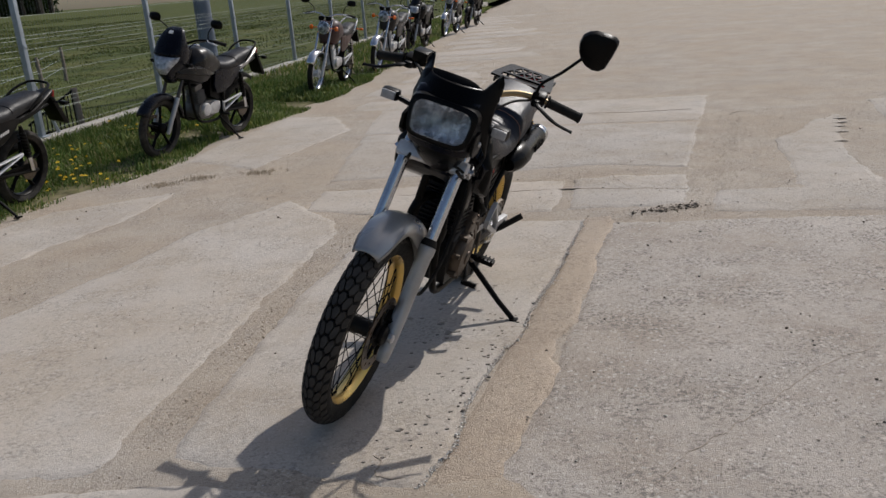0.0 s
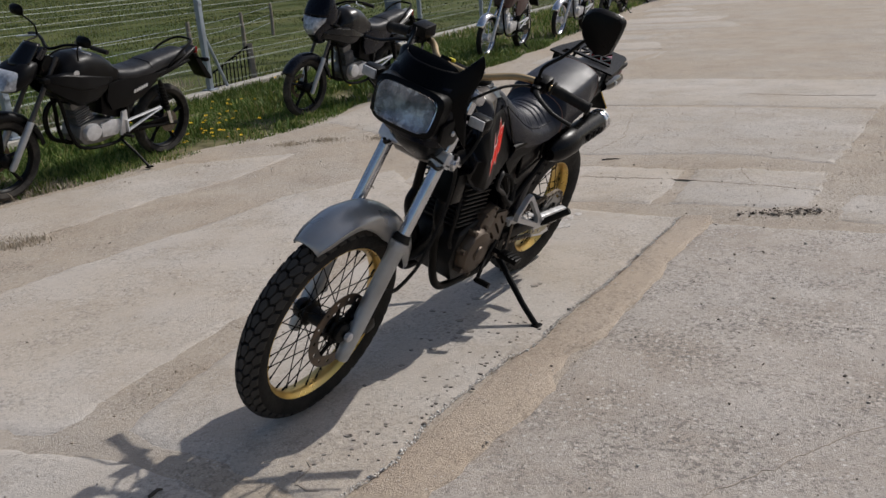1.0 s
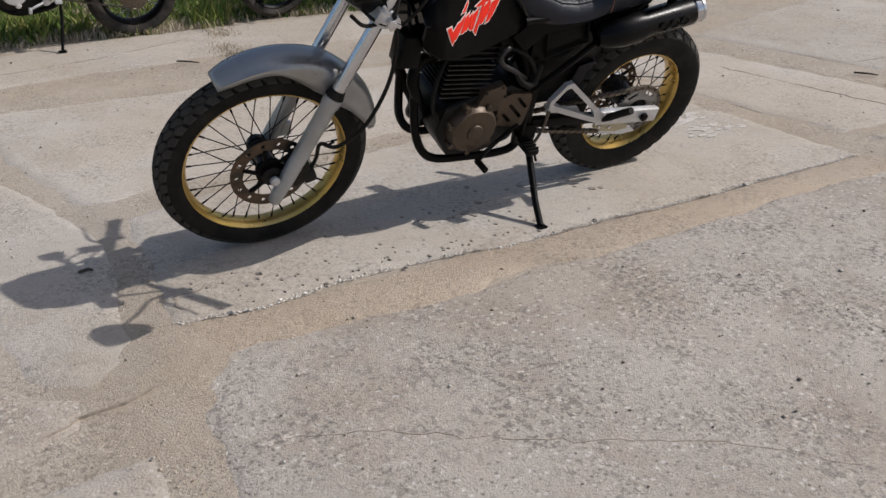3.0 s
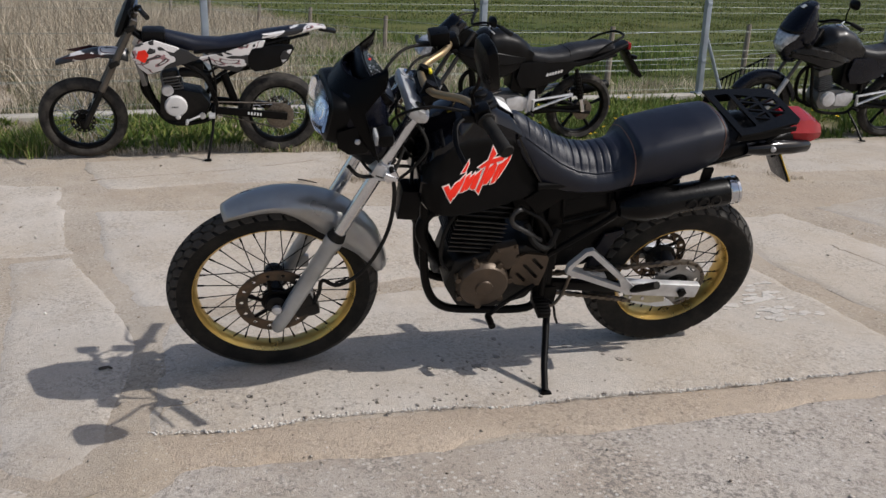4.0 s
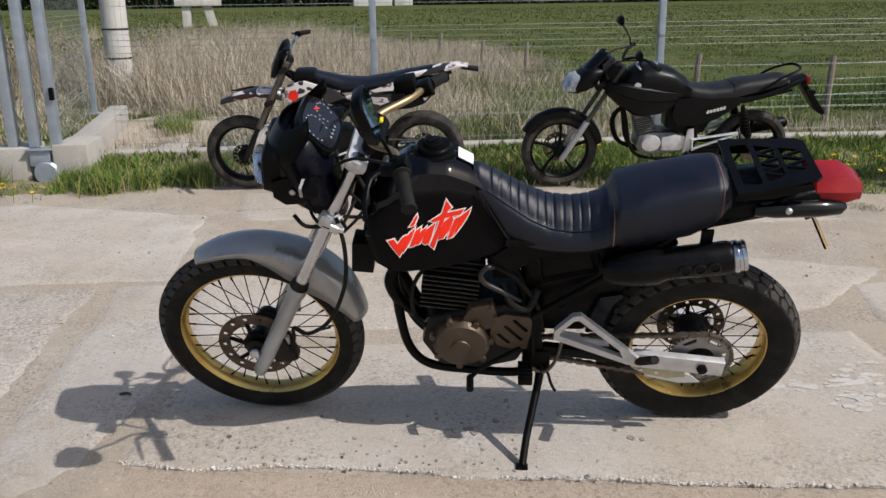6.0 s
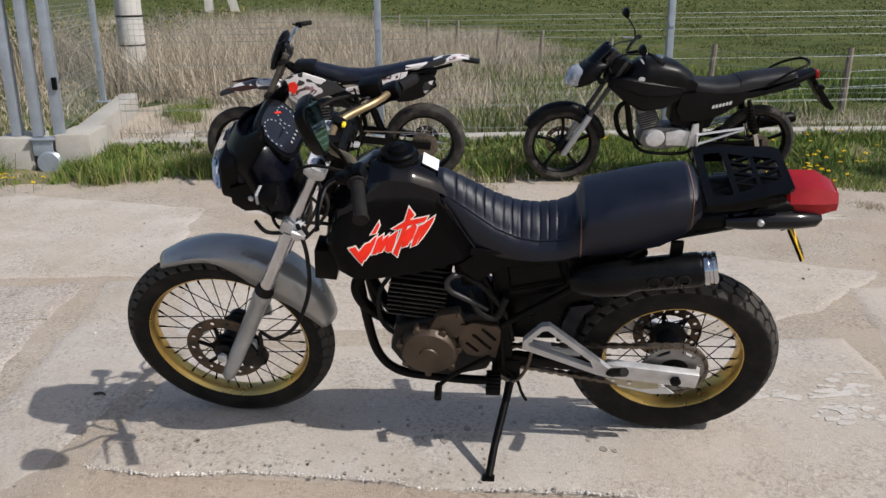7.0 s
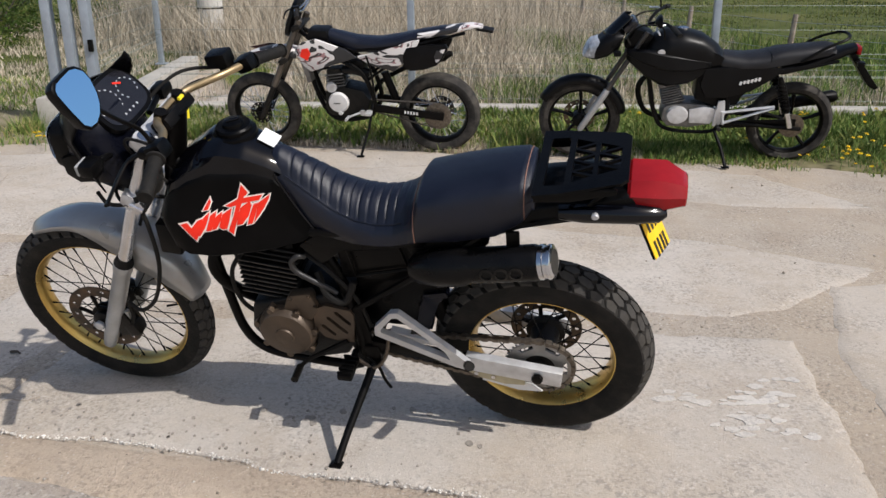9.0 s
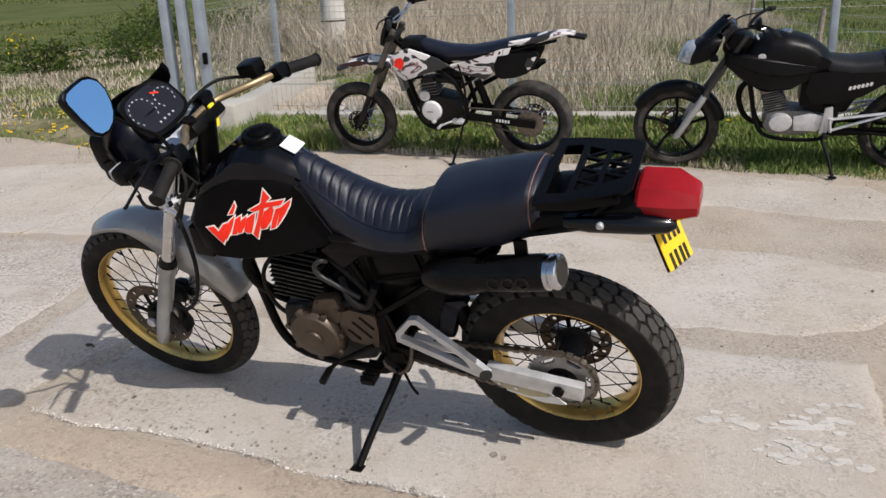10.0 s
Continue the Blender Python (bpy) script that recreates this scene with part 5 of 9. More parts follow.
    bm = B()
    slab_of(bm, [(0.36, 0.79), (0.20, 0.80), (0.12, 0.79), (0.16, 0.755), (0.33, 0.70)], 0.055, 0.100, 0.012)
    part("heat_shield", bm, M["black_plastic"], sil)
    # dark block added to fill the gaps round frame, battery and side panel
    bm = B()
    slab_of(bm, [(0.53, 0.79), (0.16, 0.81), (0.20, 0.68), (0.27, 0.60), (0.33, 0.49), (0.37, 0.42), (0.53, 0.42)], -0.055, 0.060, 0.012)
    part("inner_mudguard", bm, M["black_plastic"], t)
    for k in range(3):
        bm = B()
        c = a + e * (0.62 + 0.11 * k)
        nrm = Vector((0, 1, 0.25)).normalized()
        lathe(bm, [(0.013, -0.004), (0.018, 0.0), (0.019, 0.004), (0.014, 0.006), (0.012, -0.002)], (c.x, c.y + 0.0475, c.z + 0.006), n=16)
        part("vent_ring", bm, M["engine_dark"], sil)
    bm = B()
    box(bm, (0.055, 0.115, 0.825), (0.035, 0.012, 0.06), None, 0.004)
    part("silencer_bracket", bm, M["black_metal"], sil)
    # swing arm, footrest hanger
    for s in (1, -1):
        a, b = Vector((0.50, 0.095 * s, 0.375)), Vector((-0.07, 0.112 * s, 0.318))
        ends = []
        for p, q, hh in ((a, a.lerp(b, 0.52), 0.018), (a.lerp(b, 0.50), b, 0.029)):
            dd = (q - p)
            bm = B()
            ends.append(bm)
            join(bm, box(B(), (0, 0, 0), (dd.length, 0.028, hh * 2), None, 0.005), Matrix.Translation((p + q) / 2) @ Matrix.Rotation(math.atan2(dd.y, dd.x), 4, "Z") @ Matrix.Rotation(-math.asin(dd.z / dd.length), 4, "Y"))
        arm = part("swing_arm", ends[1], M["alloy"], t, "bare alloy box-section swing arm")
        # front half blackened to stand in for the dark behind the hanger
        part("arm_front", ends[0], M["black_metal"], arm, "front half of the arm, blackened for the dark behind the hanger")
        if s > 0:
            bm = B()
            slab_of(bm, [(0.20, 0.312), (0.10, 0.300), (0.045, 0.285), (0.040, 0.262), (0.10, 0.258), (0.17, 0.275), (0.21, 0.298)], 0.094, 0.106, 0.003)
            part("chain_guide", bm, M["yellowed_plastic"], arm, "yellowed plastic chain guide")
            for gx, gz in ((0.185, 0.298), (0.135, 0.288)):
                bm = B()
                lathe(bm, [(0.007, 0.105), (0.007, 0.111), (0.003, 0.113)], (gx, 0, gz), n=8)
                part("guide_bolt", bm, M["steel"], arm)
        bm = B()
        lathe(bm, [(0.010, 0.012), (0.017, 0.014), (0.017, 0.026), (0.009, 0.028)] if s > 0 else [(0.009, -0.028), (0.017, -0.026), (0.017, -0.014), (0.010, -0.012)], (0, 0.112 * s, 0.325), n=6)
        part("axle_nut", bm, M["black_metal"], arm)
        bm = B()
        plate_with_holes(bm, [(0.470, 0.452), (0.468, 0.484), (0.415, 0.546), (0.390, 0.550), (0.225, 0.396), (0.195, 0.366), (0.205, 0.342), (0.238, 0.350)],
                         [[(0.452, 0.467), (0.451, 0.478), (0.411, 0.527), (0.395, 0.530), (0.264, 0.408), (0.252, 0.377)]], 0.020, Matrix.Translation((0, 0.130 * s + 0.010, 0)) @ Matrix.Rotation(radians(90), 4, "X"))
        hang = part("peg_hanger", bm, M["alloy"], t, "triangular cast alloy passenger peg hanger", angle=25)
        bm = B()
        tube(bm, [(0.205, 0.135 * s, 0.358), (0.195, 0.165 * s, 0.385)], 0.011, 8)
        tube(bm, [(0.197, 0.150 * s, 0.375), (0.172, 0.225 * s, 0.455)], 0.014, 10)
        part("passenger_peg", bm, M["rubber"], hang)
    bm = B()
    slab_of(bm, [(0.44, 0.43), (0.30, 0.40), (0.29, 0.385), (0.44, 0.40)], 0.07, 0.098, 0.003)
    part("chain_guard", bm, M["white_plastic"], t, "thin pale chain guard")
    bm = B()
    slab_of(bm, [(0.16, 0.283), (0.02, 0.262), (-0.01, 0.235), (0.06, 0.232), (0.17, 0.262)], 0.094, 0.100, 0.0)
    part("chain_guard", bm, M["white_plastic"], t, "thin pale chain guard")
    for s in (1, -1):
        bm = B()
        tube(bm, [(0.555, 0.11 * s, 0.345), (0.555, 0.15 * s, 0.345)], 0.010, 8)
        box(bm, (0.556, 0.185 * s, 0.348), (0.045, 0.085, 0.022), None, 0.005)
        for k in range(5):
            box(bm, (0.556, (0.15 + 0.017 * k) * s, 0.362), (0.046, 0.006, 0.008), None, 0.001, 1)
        part("footpeg", bm, M["black_metal"], t)
    bm = B()
    tube(bm, glide([(0.57, 0.118, 0.395), (0.65, 0.135, 0.352), (0.70, 0.150, 0.326), (0.728, 0.158, 0.300)]), 0.0075, 8)
    tube(bm, [(0.730, 0.15, 0.298), (0.730, 0.158, 0.298), (0.728, 0.212, 0.300)], [0.009, 0.012, 0.012], 10)
    part("gear_lever", bm, M["black_metal"], t)
    bm = B()
    tube(bm, [(0.505, 0.115, 0.300), (0.513, 0.155, 0.275), (0.550, 0.30, 0.188), (0.564, 0.380, 0.146)], [0.015, 0.013, 0.012, 0.012], 10)
    tube(bm, [(0.512, 0.150, 0.278), (0.535, 0.24, 0.224)], 0.008, 6)
    box(bm, (0.565, 0.386, 0.1440), (0.038, 0.034, 0.012), Matrix.Rotation(radians(21), 4, "X"), 0.004)
    part("side_stand", bm, M["black_metal"], t, "worn black side stand resting on the slab")
    bm = B()
    tube(bm, glide([(0.52, 0.11, 0.33), (0.485, 0.125, 0.30), (0.47, 0.13, 0.25), (0.455, 0.13, 0.215)]), 0.005, 6)
    box(bm, (0.50, 0.09, 0.33), (0.05, 0.05, 0.09), None, 0.01)
    part("stand_bracket", bm, M["black_metal"], t)
    bm = B()
    tube(bm, [(0.34, 0.02, 0.58), (0.27, 0.02, 0.40)], 0.028, 14)
    part("shock", bm, M["black_metal"], t)
    # blue here stands in for sky mirrored in the casting
    bm = B()
    slab_of(bm, [(0.368, 0.417), (0.350, 0.50), (0.330, 0.565), (0.262, 0.580), (0.255, 0.560), (0.292, 0.545), (0.308, 0.50), (0.315, 0.425)], 0.035, 0.072, 0.008)
    part("linkage_cover", bm, M["blue_paint"], t)
    # tail
    bm = B()
    tk = [(0.12, 0.875, 0.10, 0.80), (0.0, 0.935, 0.105, 0.855), (-0.12, 0.955, 0.10, 0.885), (-0.22, 0.965, 0.082, 0.905), (-0.30, 0.958, 0.062, 0.915), (-0.325, 0.95, 0.05, 0.92)]

    def tail_ring(x):
        zt, hw, zb = table(tk, x)
        return [(x, y, z) for y, z in oval(0, (zt + zb) / 2, hw, (zt - zb) / 2, 0.55, 20)]

    loft(bm, [0.12 - 0.445 * k / 24 for k in range(25)], tail_ring)
    part("tail_fender", bm, M["black_plastic"], t)
    bm = B()
    loft(bm, [(-0.222, 0.072, 0.948, 0.030), (-0.230, 0.076, 0.949, 0.035), (-0.312, 0.075, 0.947, 0.038), (-0.350, 0.055, 0.938, 0.028), (-0.362, 0.050, 0.935, 0.025), (-0.365, 0.044, 0.935, 0.021)],
         lambda r: [(r[0], y, z) for y, z in [(r[1], r[2] - r[3] * 0.7), (r[1], r[2] + r[3] * 0.15), (r[1] * 0.62, r[2] + r[3]), (-r[1] * 0.62, r[2] + r[3]), (-r[1], r[2] + r[3] * 0.15), (-r[1], r[2] - r[3] * 0.7), (-r[1] * 0.85, r[2] - r[3]), (r[1] * 0.85, r[2] - r[3])]])
    lampbm = bm
    for s in (1, -1):
        bm = B()
        tube(bm, [(-0.06, 0.098 * s, 0.915), (-0.12, 0.094 * s, 0.915), (-0.24, 0.078 * s, 0.908), (-0.30, 0.070 * s, 0.905), (-0.318, 0.066 * s, 0.904)], [0.022, 0.031, 0.031, 0.026, 0.012], 14, 0.85)
        part("tail_cheek", bm, M["black_gloss"], t)
    bm = lampbm
    part("tail_lamp", bm, M["red_lens"], t, "large angular red tail lamp", angle=30)
    # rack
    mrack = Matrix.Translation((-0.005, 0, 0.985)) @ Matrix.Rotation(radians(7.0), 4, "Y")
    outer = [(0.005, 0.145), (-0.06, 0.140), (-0.205, 0.112), (-0.222, 0.095), (-0.222, -0.095), (-0.205, -0.112), (-0.06, -0.140), (0.005, -0.145)]
    holes = [[(-0.022, 0.105), (-0.018, 0.098), (-0.018, -0.098), (-0.022, -0.105), (-0.062, -0.105), (-0.068, -0.098), (-0.068, 0.098), (-0.062, 0.105)]]
    for k in range(4):
        y0 = -0.100 + k * 0.050
        holes.append([(-0.084, y0 + 0.004), (-0.084, y0 + 0.046), (-0.130, y0 + 0.025)])
        if k < 3:
            holes.append([(-0.134, y0 + 0.033), (-0.134, y0 + 0.067), (-0.092, y0 + 0.050)])
            holes.append([(-0.146, y0 + 0.030), (-0.146, y0 + 0.070), (-0.196, y0 + 0.050)])
        if 0 < k < 3:
            holes.append([(-0.200, y0 + 0.007), (-0.200, y0 + 0.043), (-0.156, y0 + 0.025)])
    bm = B()
    plate_with_holes(bm, outer, holes, 0.008, mrack)
    rack = part("luggage_rack", bm, M["black_plastic"], t, "black luggage rack plate with triangular cut-outs", angle=25)
    for s in (1, -1):
        bm = B()
        slab_of(bm, [(0.0, 0.984), (-0.20, 1.008), (-0.20, 0.994), (-0.09, 0.965), (0.0, 0.958)], s * 0.118, s * 0.126, 0.002)
        tube(bm, [(-0.19, 0.10 * s, 1.0), (-0.10, 0.095 * s, 0.90), (0.05, 0.10 * s, 0.86)], 0.007, 6)
        part("rack_stay", bm, M["black_metal"], rack)
    bm = B()
    lathe(bm, [(0.008, -0.008), (0.010, 0.004), (0.007, 0.008)], (-0.150, 0.118, 0.922), n=8)
    part("tail_bolt", bm, M["alloy"], t)
    # number plate with illegible bars
    mp = Matrix.Translation((-0.290, -0.030, 0.792)) @ Matrix.Rotation(radians(20), 4, "X") @ Matrix.Rotation(radians(-13), 4, "Z") @ Matrix.Rotation(radians(26), 4, "Y")
    bm = B()
    join(bm, box(B(), (0, 0, 0), (0.003, 0.155, 0.150), None, 0.001, 1), mp)
    plate = part("number_plate", bm, M["yellow_plate"], t, "yellow rear number plate with dark bars")
    for z in (0.012, -0.055):
        for y in (-0.045, -0.018, 0.014, 0.045):
            part("plate_bar", join(B(), box(B(), (-0.0025, y, z), (0.001, 0.016, 0.042), None, 0), mp), M["ink"], plate)
    bm = B()
    join(bm, box(B(), (0.006, 0, 0.0), (0.006, 0.153, 0.148), None, 0.002), mp)
    join(bm, box(B(), (0.016, 0.02, 0.06), (0.02, 0.06, 0.08), None, 0.004), mp)
    part("plate_bracket", bm, M["black_plastic"], t)
    return t


trail_bike()


# ---- the parked motorcycles along the fence ----
def cast_wheel(name, parent, c, R, w, rr, mat, hub_r=0.05):
    c = Vector(c)
    bm = B()
    lathe(bm, [(0.012, -0.07), (0.03, -0.065), (hub_r, -0.045), (hub_r, 0.045), (0.03, 0.065), (0.012, 0.07)], c, n=20)
    hub = part(name, bm, mat, parent)
    part("tyre", tyre_mesh(c, R, w, rr, 40, False, 56), M["dusty_rubber"], hub, "worn black street tyre")
    bm = B()
    prof = [(rr + 0.010, -w * 0.66), (rr + 0.010, w * 0.66), (rr - 0.010, w * 0.62), (rr - 0.022, w * 0.3), (rr - 0.022, -w * 0.3), (rr - 0.010, -w * 0.62)]
    lathe(bm, prof, c, n=56, closed=True)
    part("rim", bm, mat, hub)
    sb = B()
    tube(sb, [(hub_r * 0.8, 0, 0), (rr * 0.55, 0, rr * 0.03), (rr - 0.012, 0, 0)], [0.020, 0.013, 0.020], 8, 0.8)
    ob = finish(new("wheel_spoke", bpy.data.meshes.new("wheel_spoke")), sb, mat)
    mesh = ob.data
    bpy.data.objects.remove(ob)
    for k in range(5):
        shared("wheel_spoke", mesh, hub, Matrix.Translation(c) @ Matrix.Rotation(-2 * math.pi * (k + 0.25) / 5, 4, "Y"))
    return hub


M["alloy_dull"] = pbr("dull_engine_alloy", (0.16, 0.155, 0.15), 0.45, 0.5, 0.2, 25, 0.15, 150, (0.06, 0.055, 0.05), 0.5, 12)
M["lamp_clear"] = pbr("clear_lamp_glass", (0.30, 0.32, 0.35), 0.16, 0.3, 0.5, 30, 0.4, 40, (0.60, 0.62, 0.66), 0.6, 20)
M["dusty_vinyl"] = pbr("dusty_seat_vinyl", (0.009, 0.009, 0.011), 0.45, 0, 0.2, 14, 0.25, 300, (0.018, 0.018, 0.019), 0.5, 5, spec=0.3)
M["fork_dark"] = pbr("dusty_dark_fork", (0.055, 0.052, 0.05), 0.4, 0.6, 0.2, 20, tint=(0.12, 0.11, 0.10), tint_amount=0.4)


def bikini_fairing(t, wb, body):
    """Small cowl with a wedge-shaped lamp and a fly screen."""
    rows = [(wb - 0.03, 0.045, 0.03, 0.84), (wb - 0.06, 0.10, 0.072, 0.86), (wb - 0.11, 0.130, 0.100, 0.885), (wb - 0.17, 0.130, 0.100, 0.905), (wb - 0.225, 0.10, 0.075, 0.92)]
    bm = B()
    rings = []
    for x, hw, hh, cz in rows:
        rings.append([bm.verts.new((x - 0.30 * (z - cz), y, z)) for y, z in oval(0, cz, hw, hh, 0.68, 26)])
    skin(bm, rings)
    fr = part("fairing", bm, M[body], t, "small dark fairing round the headlamp", angle=60)
    bm = B()
    x0 = rows[1][0]
    rings = [[bm.verts.new((x - 0.42 * (z - 0.87), y, z)) for y, z in oval(0, 0.868, hw, hh, 0.45, 24)] for x, hw, hh in ((x0 - 0.075, 0.118, 0.060), (x0 - 0.01, 0.108, 0.072), (x0 + 0.034, 0.084, 0.060), (x0 + 0.048, 0.05, 0.036))]
    skin(bm, rings)
    part("headlamp", bm, M["lamp_clear"], fr, "clear wedge-shaped headlamp")
    bm = B()
    prev = []
    for k in range(7):
        u = k / 6
        row = []
        for q in range(11):
            v = q / 5 - 1
            row.append(bm.verts.new((x0 - 0.055 - 0.12 * u - 0.05 * v * v, v * (0.105 - 0.03 * u), 0.97 + 0.15 * u - 0.02 * v * v * u)))
        prev.append(row)
    for p, q in zip(prev, prev[1:]):
        for k in range(10):
            bm.faces.new((p[k], p[k + 1], q[k + 1], q[k]))
    sc = part("fly_screen", bm, M["black_gloss"], t, angle=60)
    sc.modifiers.new("thick", "SOLIDIFY").thickness = 0.004


def half_fairing(t, wb, tank):
    """Tall half fairing: dark visor above a pointed double lamp, swept side panels."""
    keys = [(0.70, 0.13, 0.045, 0.22), (0.77, 0.07, 0.085, 0.30), (0.84, 0.035, 0.120, 0.35), (0.93, 0.055, 0.150, 0.37), (1.00, 0.095, 0.152, 0.35), (1.07, 0.14, 0.140, 0.31), (1.14, 0.20, 0.115, 0.30), (1.19, 0.26, 0.085, 0.31), (1.205, 0.285, 0.05, 0.31)]

    def surf(z, a, off=0.0):
        f, hw, bk = table(keys, z)
        cx, hx = wb - (f + bk) / 2, (bk - f) / 2
        c, q = math.cos(a), math.sin(a)
        return (cx + (hx + off) * math.copysign(abs(c) ** 0.8, c), (hw + off) * math.copysign(abs(q) ** 0.8, q), z)

    bm = B()
    zs = [0.70 + 0.505 * k / 24 for k in range(25)]
    skin(bm, [[bm.verts.new(surf(z, 2 * math.pi * k / 28)) for k in range(28)] for z in zs])
    fr = part("fairing", bm, M["blue_paint"], t, "tall dark blue half fairing", angle=60)

    def shell(name, material, zs, reach, off, label):
        bm = B()
        g = [[bm.verts.new(surf(z, (v / 8 - 1) * reach(z), off - 0.012 * abs(v / 8 - 1) ** 8)) for v in range(17)] for z in zs]
        for p, q in zip(g, g[1:]):
            for k in range(16):
                bm.faces.new((p[k], p[k + 1], q[k + 1], q[k]))
        o = part(name, bm, M[material], fr, label, angle=60)
        o.modifiers.new("thick", "SOLIDIFY").thickness = 0.006
        return o

    shell("visor", "cowl_blue", [0.965 + 0.235 * k / 12 for k in range(13)], lambda z: 1.25 + 0.1 * math.sin((z - 0.965) * 12), 0.012, "dark smoked visor above the lamp")
    shell("headlamp", "lamp_clear", [0.79 + 0.165 * k / 10 for k in range(11)], lambda z: 0.42 + 0.75 * min(1.0, (z - 0.79) / 0.13), 0.008, "clear pointed double headlamp")
    part("visor_sticker", box(B(), (0, 0, 0), (0.003, 0.045, 0.035), Matrix.Translation((wb - 0.205, 0.0, 1.165)) @ Matrix.Rotation(radians(-48), 4, "Y"), 0), M["white_label"], fr, "small white sticker")
    for s in (1, -1):
        bm = B()
        g = []
        for k in range(15):
            u = k / 14
            x = wb - 0.13 - 0.56 * u
            top = float(np.interp(u, [0, 0.3, 0.6, 1], [0.84, 0.86, 0.84, 0.745]))
            low = float(np.interp(u, [0, 0.25, 0.55, 0.8, 1], [0.75, 0.72, 0.665, 0.67, 0.735]))
            y = float(np.interp(u, [0, 0.3, 0.6, 1], [0.10, 0.165, 0.175, 0.135]))
            g.append([bm.verts.new((x, s * (y + dy), top + (low - top) * q)) for q, dy in ((0, -0.03), (0.12, 0.0), (0.45, 0.008), (0.55, -0.012), (0.9, -0.02), (1, -0.045))])
        for p, q in zip(g, g[1:]):
            for k in range(5):
                bm.faces.new((p[k], p[k + 1], q[k + 1], q[k]))
        o = part("side_fairing", bm, M[tank], t, "swept gunmetal side fairing", angle=35)
        o.modifiers.new("thick", "SOLIDIFY").thickness = 0.006


def street_bike(m, label, wb=1.29, body="dusty_black", tank="dusty_black", seat_m="dusty_vinyl", tail="dusty_black", fairing="bikini", wheels="cast", engine="alloy", chrome=False, rail="black_metal",
                mark=True, foot=0.30, far=False, shroud=False, long=1.0, tall=1.0, drop=0.0):
    """A small commuter motorcycle on its side stand; local x forward, rear wheel at the origin."""
    t = thing("motorcycle", m, label, "motorcycle", "parked motorcycles")
    R = 0.292
    FW, RW = (wb, 0, R), (0, 0, R)
    rim_m = M["steel"] if chrome else M["black_metal"]
    for nm, c, w in (("front_wheel", FW, 0.040), ("rear_wheel", RW, 0.050)):
        if wheels == "cast":
            hub = cast_wheel(nm, t, c, R, w, 0.228, M["black_metal"])
        else:
            hub = spoked_wheel(nm, t, c, R, w, 0.228, 0.028, (M["rubber"], rim_m, M["steel"], M["alloy"]), 0.05, 0.05, 24 if far else 32, 40, False, 0.6)
        if nm == "front_wheel":
            brake_disc(hub, c, 0.115, -0.072, M["disc"], not far)
        else:
            bm = B()
            lathe(bm, [(0.07, 0.070), (0.085, 0.072), (0.085, 0.080), (0.05, 0.082)], c, n=24)
            part("sprocket", bm, M["chain"], hub)
    top, low = Vector((wb - 0.375, 0, 1.00)), Vector((wb - 0.01, 0, R - 0.03))
    d = (top - low).normalized()
    for s in (1, -1):
        o = Vector((0, 0.085 * s, 0))
        bm = B()
        tube(bm, [low + d * 0.3 + o, top + o], 0.016, 12)
        leg = part("fork_leg", bm, M["steel"] if chrome else M["fork_dark"], t)
        bm = B()
        tube(bm, [low - d * 0.02 + o, low + o, low + d * 0.30 + o, low + d * 0.34 + o], [0.014, 0.021, 0.023, 0.022], 12)
        part("slider", bm, M["alloy"] if chrome else M["slider_grey"], leg)
    # mudguards
    for nm, c, a0, a1, r0, w in (("front_mudguard", FW, 30, 168, R + 0.032, 0.062), ("rear_mudguard", RW, 58, 122, R + 0.075, 0.075)):
        if nm == "rear_mudguard" and long != 1.0:
            continue
        bm = B()
        rows = []
        for k in range(17):
            a = radians(a0 + (a1 - a0) * k / 16)
            rows.append([bm.verts.new((c[0] + (r0 + dr) * math.cos(a), y * w, c[2] + (r0 + dr) * math.sin(a))) for y, dr in ((-1, -0.045), (-0.92, -0.012), (-0.5, 0.006), (0, 0.012), (0.5, 0.006), (0.92, -0.012), (1, -0.045))])
        for p, q in zip(rows, rows[1:]):
            for k in range(6):
                bm.faces.new((p[k], p[k + 1], q[k + 1], q[k]))
        g = part(nm, bm, M["steel"] if chrome else M[body if nm[0] == "f" else "black_plastic"], t, angle=60)
        g.modifiers.new("thick", "SOLIDIFY").thickness = 0.004
    # frame, engine
    bm = B()
    for s in (1, -1):
        tube(bm, glide([(wb - 0.36, 0.02 * s, 0.86), (wb - 0.42, 0.04 * s, 0.60), (wb - 0.46, 0.06 * s, 0.38), (wb - 0.54, 0.08 * s, 0.27), (0.50, 0.09 * s, 0.255), (0.42, 0.10 * s, 0.32)]), 0.014, 8)
        tube(bm, glide([(wb - 0.36, 0.03 * s, 0.92), (0.66, 0.08 * s, 0.80), (0.45, 0.10 * s, 0.70), (0.40, 0.10 * s, 0.45), (0.42, 0.10 * s, 0.32)]), 0.014, 8)
        tube(bm, [(0.46, 0.10 * s, 0.70), (0.10, 0.11 * s, 0.72), (-0.20, 0.09 * s, 0.80)], 0.012, 8)
    part("frame", bm, M["black_metal"], t)
    bm = B()
    slab_of(bm, [(0.79, 0.35), (0.775, 0.44), (0.68, 0.47), (0.52, 0.46), (0.45, 0.40), (0.48, 0.31), (0.62, 0.28), (0.75, 0.29)], -0.11, 0.085, 0.018)
    eng = part("engine", bm, M[engine] if chrome else M["alloy_dull"], t, "small single-cylinder engine with pale cases")
    fin_m = M["alloy"] if chrome else M["alloy_dull"]
    up = Matrix.Translation((0.715, 0, 0.455)) @ Matrix.Rotation(radians(17), 4, "Y")
